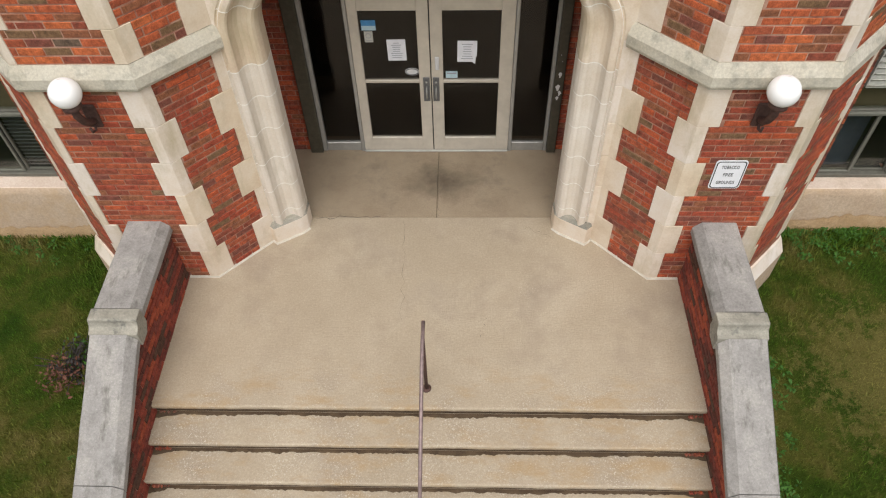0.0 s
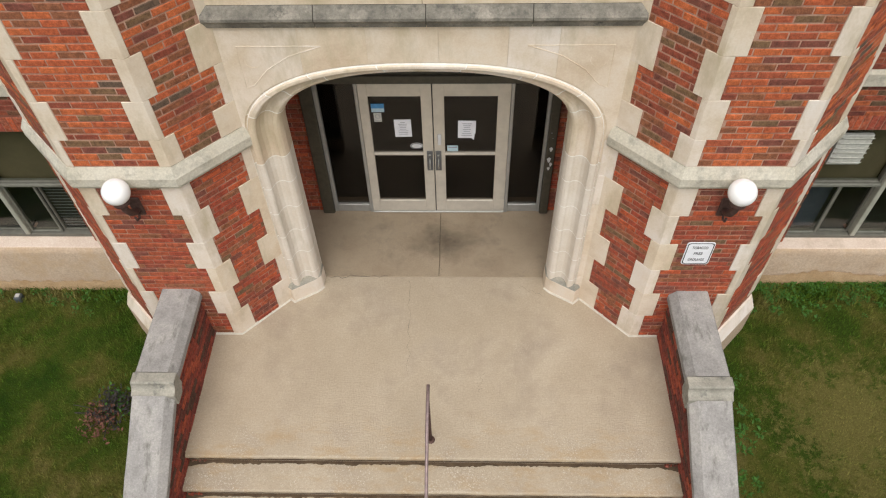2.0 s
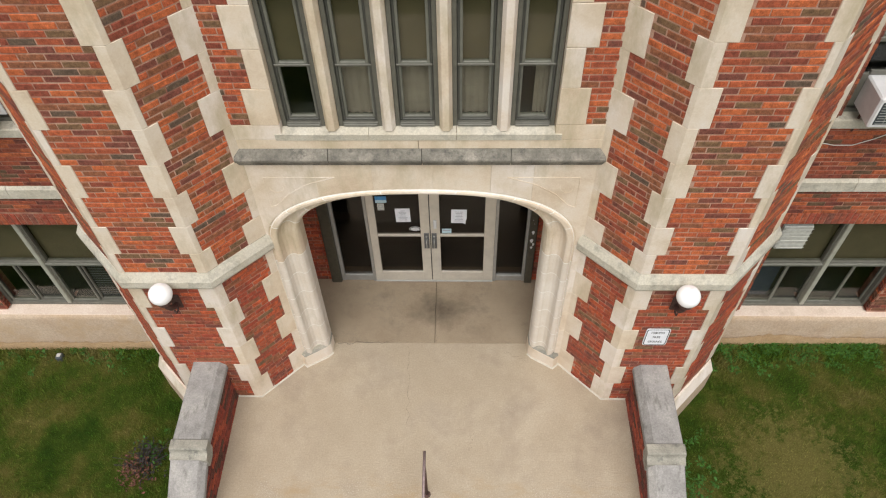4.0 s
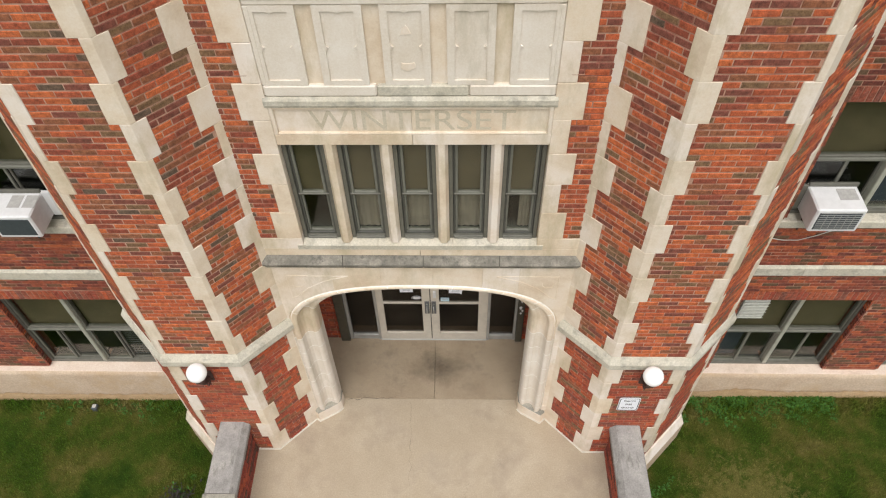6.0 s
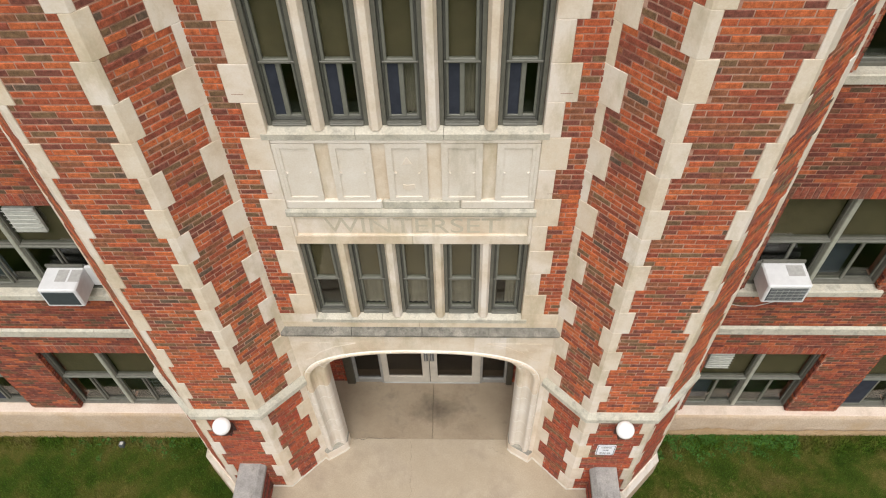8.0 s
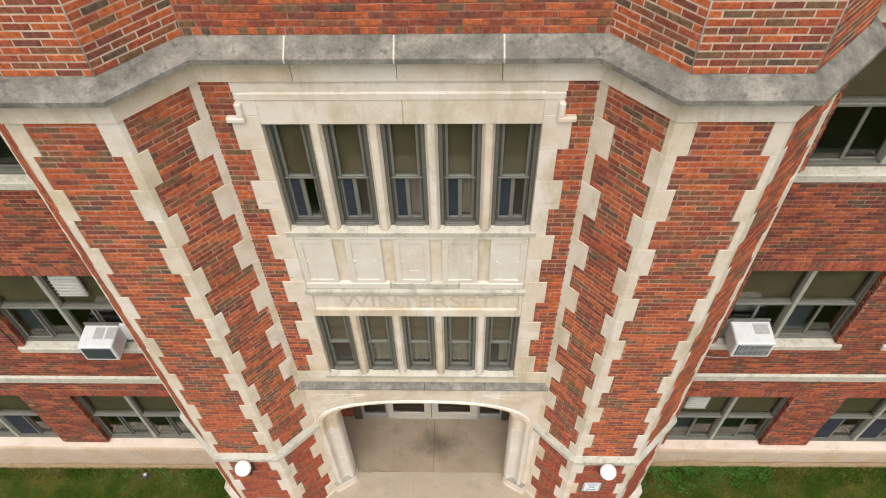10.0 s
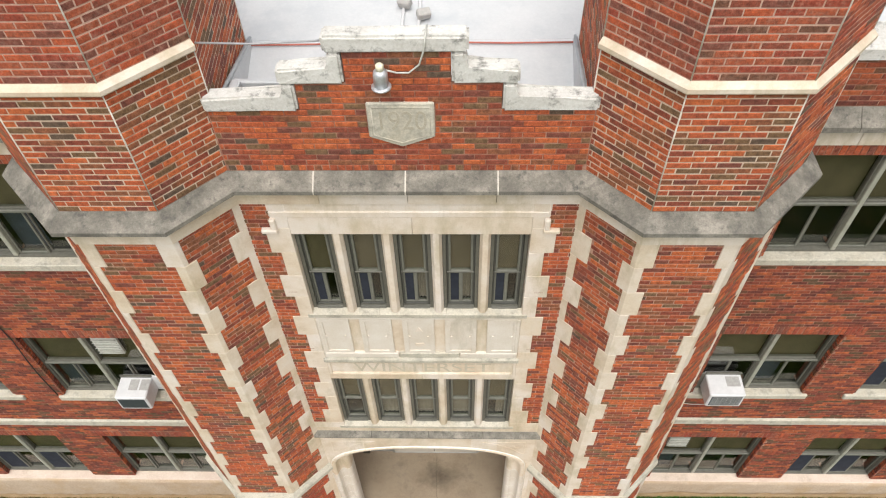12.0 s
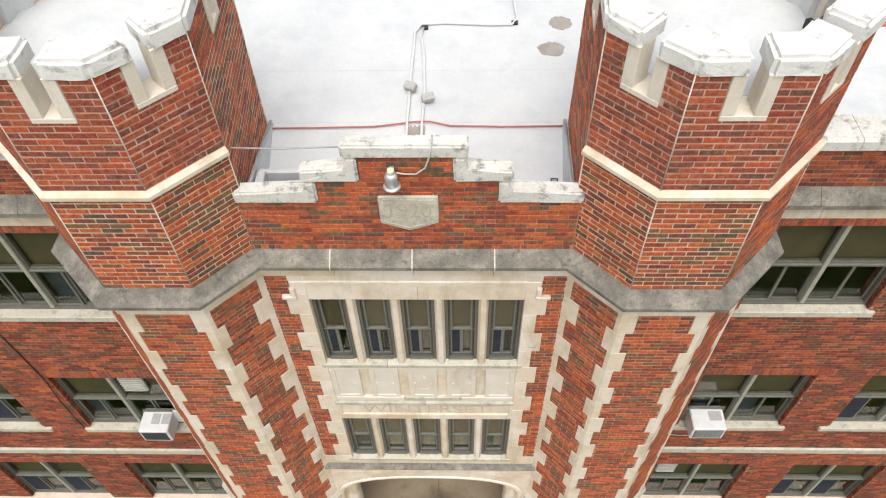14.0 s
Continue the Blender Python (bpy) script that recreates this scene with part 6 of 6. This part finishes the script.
sheet("notice", -0.485, -0.285, 1.32, 1.585, PAPER, "white printed notice taped inside the door glass", "notice", 8, -1)
sheet("notice", 0.265, 0.475, 1.30, 1.565, PAPER, "white printed notice with a torn corner on the door glass", "notice", 7, 1, True)
st = sheet("sticker", -0.735, -0.585, 1.70, 1.82, BLUE, "blue and white rectangular sticker on the door glass", "sticker", 0)
box("lower_field", (-0.733, -0.587, DY - 0.0095, DY - 0.0082, 1.702, 1.755), PALE_BLUE, st, bevel=0)
st = sheet("sticker", -0.715, -0.625, 1.555, 1.685, LOUVRE, "small grey no-smoking sticker on the door glass", "sticker", 0)
ringp = [(-0.67 + 0.028 * math.cos(k * 0.45), DY - 0.009, 1.635 + 0.028 * math.sin(k * 0.45)) for k in range(15)]
tube("ring", ringp, 0.003, INK, st, sides=5)
box("print_bar", (-0.705, -0.635, DY - 0.0095, DY - 0.0082, 1.572, 1.578), INK, st, bevel=0)
st = sheet("sticker", 0.135, 0.265, 1.085, 1.175, PALE_BLUE, "small pale blue sticker on the door glass", "sticker", 0)
box("print_bar", (0.15, 0.25, DY - 0.0095, DY - 0.0082, 1.14, 1.155), INK, st, bevel=0)
st = thing("sticker", "white oval sticker with a dark rim on the door glass", "sticker", at=(-0.235, DY, 1.17))
bm = bmesh.new()
for r, y, z_ in ((1.0, DY - 0.006, 0),):
    A = [bm.verts.new((-0.235 + 0.078 * math.cos(k * math.pi / 12), y, 1.17 + 0.048 * math.sin(k * math.pi / 12))) for k in range(24)]
    C = [bm.verts.new((v.co.x, DY - 0.001, v.co.z)) for v in A]
    bm.faces.new(A)
    for k in range(24):
        bm.faces.new((A[k], A[(k + 1) % 24], C[(k + 1) % 24], C[k]))
part("oval", bm, WHITE, st)
tube("rim", [(-0.235 + 0.068 * math.cos(k * 0.3), DY - 0.007, 1.17 + 0.040 * math.sin(k * 0.3)) for k in range(22)], 0.005, BLACK, st, sides=5)
bx = thing("card_reader", "pale plastic card reader on the door stile", "card reader", at=(0.055, DY - 0.03, 1.22))
box("case", (0.022, 0.066, DY - 0.045, DY - 0.026, 1.215, 1.385), WHITE, bx, bevel=0.006)

# ---------------------------------------------------------------- things on the facade


def globe_lamp(s):
    x, y, z = s * 2.74, -0.19, 2.60
    Lm = thing("wall_lamp", "white opal globe on a rusty iron wall bracket", "lamp", "", "globe lamps", at=(x, 0, 2.3))
    R = 0.122
    lathe("globe", [(0.05, -0.112)] + [(R * math.cos(a), R * math.sin(a)) for a in [(-68 + 8 * k) * math.pi / 180 for k in range(20)]] + [(0.012, R)], OPAL, Lm, "white opal glass globe", (x, y, z), 28)
    bm = bmesh.new()
    add_tube(bm, [(x, -0.01, z - 0.42), (x, -0.07, z - 0.40), (x, -0.14, z - 0.33), (x, y, z - 0.23), (x, y, z - 0.15)], 0.032, 10)
    arm = part("arm", bm, RUST, Lm, smooth=True)
    lathe("collar", [(0.055, 0), (0.075, 0.012), (0.075, 0.035), (0.06, 0.05)], RUST, arm, at=(x, y, z - 0.155), n=20)
    box("wall_plate", (x - 0.06, x + 0.06, -0.022, 0.0, z - 0.50, z - 0.26), RUST, Lm, bevel=0.012)
    tube("scroll", [(x, -0.02, z - 0.45), (x, -0.05, z - 0.50), (x, -0.10, z - 0.48), (x, -0.11, z - 0.43)], 0.012, RUST, Lm)


globe_lamp(1), globe_lamp(-1)

sg = thing("sign", "white sign with black border reading tobacco free grounds", "sign", at=(2.665, 0, 1.36))
bm = bmesh.new()
corner = [(cx_ + 0.03 * math.cos(math.radians(a_ + d_)), cz_ + 0.03 * math.sin(math.radians(a_ + d_))) for cx_, cz_, a_ in ((2.77, 1.675, 0), (2.555, 1.675, 90), (2.555, 1.395, 180), (2.77, 1.395, 270)) for d_ in (0, 30, 60, 90)]
A = [bm.verts.new((x, -0.012, z)) for x, z in corner]
C = [bm.verts.new((x, -0.004, z)) for x, z in corner]
bm.faces.new(A), bm.faces.new(C[::-1])
for i in range(16):
    bm.faces.new((A[i], A[(i + 1) % 16], C[(i + 1) % 16], C[i]))
part("plate", bm, PAPER, sg)
bm = bmesh.new()
inner = [(2.6625 + (x - 2.6625) * 0.87, 1.535 + (z - 1.535) * 0.895) for x, z in corner]
outer = [(2.6625 + (x - 2.6625) * 0.94, 1.535 + (z - 1.535) * 0.95) for x, z in corner]
A = [bm.verts.new((x, -0.0135, z)) for x, z in outer]
C = [bm.verts.new((x, -0.0135, z)) for x, z in inner]
for i in range(16):
    bm.faces.new((A[i], A[(i + 1) % 16], C[(i + 1) % 16], C[i]))
part("border", bm, BLACK, sg)
for txt, z, w in (("TOBACCO", 1.625, 0.155), ("FREE", 1.535, 0.085), ("GROUNDS", 1.44, 0.16)):
    written("words", txt, 0.055, BLACK, sg, Matrix.Translation((2.662, -0.013, z)) @ pose(0, 0, 0, 90, 0, 0), w)


def air_conditioner(s):
    yw = WING_Y[s]
    x0, x1 = (4.53, 5.10) if s > 0 else (-5.10, -4.58)
    y0, y1, z0, z1 = yw - 0.31, yw + 0.14, 3.68, 4.06
    A = thing("air_conditioner", "white window air conditioner with a dark coil grille", "air conditioner", "", "window units", at=((x0 + x1) / 2, y0, z0))
    case = box("case", (x0, x1, y0, y1, z0, z1), WHITE, A, bevel=0.018)
    coil = box("coil", (x0 + 0.04, x1 - 0.04, y0 - 0.006, y0 + 0.02, z0 + 0.05, z1 - 0.05), GRILLE, A, "dark fin coil", 0.004)
    if s > 0:
        for k in range(9):
            box("grille_bar", (x0 + 0.05, x1 - 0.05, y0 - 0.014, y0 - 0.007, z0 + 0.065 + 0.034 * k, z0 + 0.070 + 0.034 * k), ALU_GREY, coil, bevel=0.001)
        for k in range(1, 6):
            xx = x0 + 0.05 + (x1 - x0 - 0.10) * k / 6
            box("grille_bar", (xx - 0.003, xx + 0.003, y0 - 0.018, y0 - 0.0145, z0 + 0.06, z1 - 0.06), ALU_GREY, coil, bevel=0.001)
        box("top_vent", (x0 + 0.30, x1 - 0.05, y0 + 0.16, y0 + 0.34, z1 + 0.0005, z1 + 0.004), BOX_GREY, case, bevel=0.001)
        for xx in (x0 + 0.08, x1 - 0.1):
            bm = bmesh.new()
            add_tube(bm, [(xx, y0 + 0.30, z0 - 0.005), (xx, yw - 0.01, z0 - 0.30)], 0.014, 6)
            part("strut", bm, RUST, A)
    else:
        for xx in (x0 + 0.19, x0 + 0.37):
            box("top_vent", (xx, xx + 0.15, y0 + 0.14, y0 + 0.34, z1 + 0.0005, z1 + 0.004), BOX_GREY, case, bevel=0.001)
        tube("drain", [(x1 - 0.09, y0 + 0.05, z0), (x1 - 0.09, y0 + 0.04, z0 - 0.05)], 0.012, BLACK, A)
    xa, xb = (x0 - 0.16, x0 - 0.002) if s > 0 else (x1 + 0.002, x1 + 0.1)
    box("side_filler", (xa, xb, yw + 0.06, yw + 0.10, z0, z1 + 0.02), WHITE if s < 0 else FRAME, A, bevel=0.003)
    box("head_filler", (x0, x1, yw + 0.06, yw + 0.09, z1 + 0.004, z1 + 0.06), FRAME, A, bevel=0.003)


air_conditioner(1), air_conditioner(-1)
cb = tube("cable", [(4.1, 1.44, 3.30)] + [(4.1 + 0.2 * k, 1.445, 3.30 - 0.13 * math.sin(min(1, k / 5) * math.pi) + 0.045 * max(0, k - 3)) for k in range(1, 9)] + [(6.0, 1.40, 3.62)], 0.005, LOUVRE)
tagged(cb, "thin pale cable looped along the brick wall", "cable")

# crumbled brick at the ends of the steps
rg = random.Random(17)
for s in (-1, 1):
    bm = bmesh.new()
    for k in range(70):
        st_ = rg.choice((0, 1, 1, 2, 2, 3))
        yy = -1.52 - 0.30 * st_ + 0.03 + abs(rg.gauss(0, 0.05))
        zz = -0.155 * (st_ + 1)
        m_ = Matrix.Translation((s * (2.55 - abs(rg.gauss(0, 0.06))), min(yy, -1.50 - 0.30 * st_), zz)) @ pose(0, 0, 0, rg.uniform(0, 90), rg.uniform(0, 90), rg.uniform(0, 90))
        r_ = rg.uniform(0.006, 0.02)
        add_box(bm, -r_, r_, -r_ * 0.8, r_ * 0.8, -r_ * 0.5, r_ * 0.5, 0, m_)
    tagged(part("brick_rubble", bm, BRICK_RED), "crumbled red brick bits on the step ends", "rubble", kind="stuff")

# handrail
hr = thing("handrail", "purple-brown steel handrail down the middle of the steps", "handrail", at=(0, -1.3, 0))
xr = -0.005
SL = 0.155 / 0.30
tube("rail", [(xr, -1.15, 0.90), (xr, -1.30, 0.90), (xr, -1.50, 0.86), (xr, -1.50 - 1.75, 0.86 - SL * 1.75)], 0.017, RAIL, hr)
post = tube("post", [(xr, -1.31, 0.0), (xr, -1.31, 0.885)], 0.017, RUST, hr)
tube("post", [(xr, -3.05, -0.80), (xr, -3.05, 0.045)], 0.017, RUST, hr)
lathe("flange", [(0.045, 0), (0.045, 0.008), (0.025, 0.014)], RUST, post, at=(xr, -1.31, 0.0005), n=14)

# ---------------------------------------------------------------- roof
roof = thing("roof", "flat roof with a white membrane", "roof", "structure", at=(0, 4, 9.9))
box("deck", (-12, 12, 2.28, 16, 9.55, 9.95), MEMBRANE, roof, bevel=0.01)
box("deck", (1.75, 12, 1.7, 2.279, 9.55, 9.95), MEMBRANE, roof, bevel=0)
box("deck", (-12, -1.75, 1.7, 2.279, 9.55, 9.95), MEMBRANE, roof, bevel=0)
bm = bmesh.new()
pr = [(2.279, 9.95), (2.15, 9.945), (1.15, 9.84), (1.05, 9.70), (0.672, 9.70), (0.672, 9.5), (2.279, 9.5)]
A = [bm.verts.new((-1.80, y, z)) for y, z in pr]
C = [bm.verts.new((1.80, y, z)) for y, z in pr]
bm.faces.new(A), bm.faces.new(C[::-1])
for i in range(7):
    bm.faces.new((A[i], A[(i + 1) % 7], C[(i + 1) % 7], C[i]))
part("cricket", bm, MEMBRANE, roof)
for i in range(7):
    box("membrane_lap", (-12, 12, 3.3 + 1.7 * i, 3.36 + 1.7 * i, 9.951, 9.9535), MEMBRANE, roof, bevel=0.001)
for sx in (-1, 1):
    # upstand against the tower, falling from the parapet to the deck
    bm = bmesh.new()
    pr = [(0.675, 9.68), (2.26, 9.68), (2.26, 9.99), (0.675, 10.42)]
    A = [bm.verts.new((sx * (1.625 + 0.071 * (y - 0.675)), y, z)) for y, z in pr]
    C = [bm.verts.new((sx * (1.70 + 0.071 * (y - 0.675)), y, z)) for y, z in pr]
    bm.faces.new(A), bm.faces.new(C[::-1])
    for i in range(4):
        bm.faces.new((A[i], A[(i + 1) % 4], C[(i + 1) % 4], C[i]))
    part("side_flashing", bm, MEMBRANE, roof)
    tube("flashing_rail", [(sx * 1.645, 0.68, 10.44), (sx * 1.76, 2.26, 10.005)], 0.020, FLASHING, roof, "grey metal flashing")
# small well behind the parapet, with upturned sides
for d in ((-1.62, -1.53, 0.675, 1.03, 9.69, 10.40), (-1.10, -1.02, 0.675, 1.03, 9.69, 10.40), (-1.62, -1.02, 1.032, 1.10, 9.69, 10.36)):
    box("hollow_kerb", d, MEMBRANE, roof, bevel=0.015)
for x, y, w, h in ((1.72, 3.74, 0.22, 0.20), (1.89, 4.34, 0.20, 0.20)):
    bm = bmesh.new()
    rgp = random.Random(int(100 * x))
    pts = [(x + w * (0.78 + rgp.uniform(-0.08, 0.10)) * math.cos(2 * math.pi * k / 26), y + h * (0.78 + rgp.uniform(-0.08, 0.12)) * math.sin(2 * math.pi * k / 26)) for k in range(26)]
    add_prism(bm, pts, 9.951, 9.954)
    part("bare_patch", bm, SOIL_SPOT, roof, "worn brown patch")
bm = bmesh.new()
add_prism(bm, [(-0.11 + 0.2 * k / 8 + (0.03 if k % 2 else 0), 1.75 + 0.05 * (k % 3)) for k in range(9)] + [(0.10 - 0.2 * k / 8, 2.20 + 0.04 * (k % 2)) for k in range(9)], 9.9505, 9.953)
part("bare_patch", bm, SOIL_SPOT, roof)

for nm, d in (("wall_north", (-12, 12, 15.7, 15.98)), ("wall_east", (11.7, 12, 2.3, 15.69)), ("wall_west", (-12, -11.7, 2.3, 15.69))):
    tagged(box(nm, (*d, -1.3, 9.548), BRICK_FAR, None, bevel=0), "plain red-brown brick wall closing the building", "wall", kind="structure")
cd = thing("roof_conduit", "white conduit pipes on the flat roof", "conduit", at=(0, 3, 9.95))
tube("pipe", [(-0.12, 1.9, 9.955), (-0.12, 2.2, 9.985), (-0.115, 3.0, 9.985), (-0.10, 4.1, 9.985), (-0.02, 4.28, 9.985), (0.30, 4.32, 9.985), (0.9, 4.27, 9.985), (1.22, 4.27, 9.985), (1.30, 4.40, 9.985), (1.27, 5.0, 9.985), (1.20, 6.2, 9.985)], 0.017, WHITE, cd)
tube("pipe", [(0.06, 1.9, 9.955), (0.06, 2.2, 9.985), (0.07, 2.8, 9.985), (0.04, 3.6, 9.985), (-0.02, 4.0, 9.985), (0.01, 4.2, 9.985)], 0.017, WHITE, cd)
for x, y in ((0.03, 4.22), (1.26, 4.32)):
    box("clip", (x - 0.045, x + 0.045, y - 0.03, y + 0.03, 9.951, 9.995), BLACK, cd, bevel=0.004)
for x, y, rz in ((-0.087, 2.90, -25), (0.103, 2.68, 20)):
    fl = thing("floodlight", "small grey box floodlight on the roof", "floodlight", "", "roof floodlights", at=(x, y, 9.95))
    bm = bmesh.new()
    add_box(bm, -0.075, 0.075, -0.05, 0.05, 0.05, 0.15, 0.012, Matrix.Translation((x, y, 9.95)) @ pose(0, 0, 0, 25, 0, rz))
    part("housing", bm, BOX_GREY, fl)
    tube("stem", [(x, y + 0.02, 9.951), (x, y + 0.02, 10.05)], 0.015, BLACK, fl)
cb = tube("cable", [(-2.0, 2.16, 9.975), (-1.2, 2.17, 9.975), (-0.5, 2.19, 9.975), (0.0, 2.26, 9.99), (0.15, 2.26, 9.99), (0.4, 2.20, 9.975), (1.0, 2.18, 9.975), (1.9, 2.19, 9.975)], 0.010, CABLE_RED)
tagged(cb, "red cable lying across the white roof", "cable")
cb = tube("cable", [(-1.68, 0.65, 11.06), (-1.2, 0.65, 11.046), (-0.56, 0.62, 11.10)], 0.009, CABLE_GREY)
tagged(cb, "grey wire stretched from the tower to the parapet", "cable")
hk = tube("roof_hook", [(1.54, 1.36, 9.855), (1.54, 1.38, 9.905), (1.61, 1.38, 9.905), (1.61, 1.36, 9.855)], 0.009, BLACK)
tagged(hk, "small black bracket on the roof behind the parapet", "bracket")
tagged(box("roof_rail", (4.7, 9.0, 4.2, 4.26, 9.951, 10.0), CABLE_RED, None), "red-brown bar lying on the roof", "bar")

# security lamp under the date stone's parapet
sl = thing("security_lamp", "galvanised security lamp with a cream sensor on top", "lamp", at=(-0.128, 0.4, 10.785))
xl, yl, zl = -0.128, 0.40, 10.785
lathe("skirt", [(0.062, 0.0), (0.085, 0.004), (0.085, 0.016), (0.062, 0.024)], GALV, sl, at=(xl, yl, zl))
lamp_body = lathe("body", [(0.062, 0.0), (0.062, 0.11), (0.055, 0.14), (0.038, 0.155)], GALV, sl, at=(xl, yl, zl + 0.024))
lathe("sensor", [(0.034, 0), (0.034, 0.045), (0.022, 0.057)], LAMP_CAP, lamp_body, at=(xl, yl, zl + 0.18))
box("bracket", (xl - 0.02, xl + 0.02, yl + 0.055, BAY_Y, zl + 0.10, zl + 0.15), GALV, sl, bevel=0.004)
cb = tube("cable", [(xl + 0.05, 0.44, 10.93), (0.0, 0.485, 10.87), (0.10, 0.485, 10.87), (0.19, 0.485, 10.95), (0.235, 0.475, 11.10), (0.25, 0.48, 11.235), (0.26, 0.62, 11.235)], 0.008, LOUVRE)
tagged(cb, "pale cable from the security lamp over the coping", "cable")

# small things inside the crenels of one tower
for x, y, r in ((3.55, 1.12, 20), (3.68, 1.16, -30)):
    cl = thing("clamp", "small black metal clamp on the tower parapet", "clamp", "", "parapet clamps", at=(x, y, 12.0))
    bm = bmesh.new()
    add_box(bm, -0.03, 0.03, -0.05, 0.05, 0.0, 0.10, 0.008, Matrix.Translation((x, y, 11.988)) @ pose(0, 0, 0, 0, 0, r))
    part("body", bm, BLACK, cl)

# ---------------------------------------------------------------- on the lawn
sh = thing("shrub", "small bare dying shrub with red-brown leaves on the lawn", "shrub", at=(-4.00, -0.56, float(ground_z(-4))))
rg = random.Random(9)
bm = bmesh.new()
for k in range(46):
    a, l = rg.uniform(0, 2 * math.pi), rg.uniform(0.10, 0.34)
    p = Vector((-4.00 + rg.uniform(-0.12, 0.12), -0.56 + rg.uniform(-0.12, 0.12), float(ground_z(-4.1, -0.7)) - 0.02))
    q = p + Vector((l * math.cos(a), l * math.sin(a), rg.uniform(0.08, 0.28)))
    add_tube(bm, [p, p.lerp(q, 0.5) + Vector((0, 0, 0.03)), q], 0.005, 4)
part("twig_mass", bm, TWIG, sh)
for nm, mt, n, cx_, cy_, sp_ in (("dead_foliage", DEAD, 230, -4.09, -0.68, 0.17), ("green_foliage", WEED, 110, -3.92, -0.44, 0.17), ("dark_foliage", TWIG, 260, -3.96, -0.50, 0.18)):
    bm = bmesh.new()
    for k in range(n):
        c = Vector((rg.gauss(cx_, sp_ * 0.7), rg.gauss(cy_, sp_ * 0.7), float(ground_z(-4.1, -0.7)) + rg.uniform(0.0, 0.2)))
        m = Matrix.Translation(c) @ pose(0, 0, 0, rg.uniform(-60, 60), rg.uniform(-60, 60), rg.uniform(0, 360))
        l = rg.uniform(0.015, 0.035)
        bm.faces.new([bm.verts.new(m @ Vector(p)) for p in ((-l, 0, 0), (0, -l * 0.5, 0.004), (l, 0, 0), (0, l * 0.5, 0.004))])
    part(nm, bm, mt, sh)
gl = thing("ground_light", "small clear box light in the lawn", "light", at=(-5.65, 1.0, float(ground_z(-5.6, 1.0))))
box("housing", (-5.74, -5.64, 0.96, 1.06, float(ground_z(-5.6, 1.0)) - 0.02, float(ground_z(-5.6, 1.0)) + 0.09), GRILLE, gl, bevel=0.015)
box("lens", (-5.72, -5.66, 0.98, 1.04, float(ground_z(-5.6, 1.0)) + 0.091, float(ground_z(-5.6, 1.0)) + 0.10), BOX_GREY, gl, bevel=0.003)

wc = tube("wall_cable", [(-6.36, 1.325, 6.90), (-6.33, 1.325, 6.45), (-6.30, 1.322, 5.95), (-6.27, 1.318, 5.30), (-6.30, 1.30, 4.75), (-6.33, 1.31, 4.20), (-6.28, 1.285, 3.66)], 0.009, BLACK)
tagged(wc, "thin black cable hanging down the brick wall to the window sill", "cable")
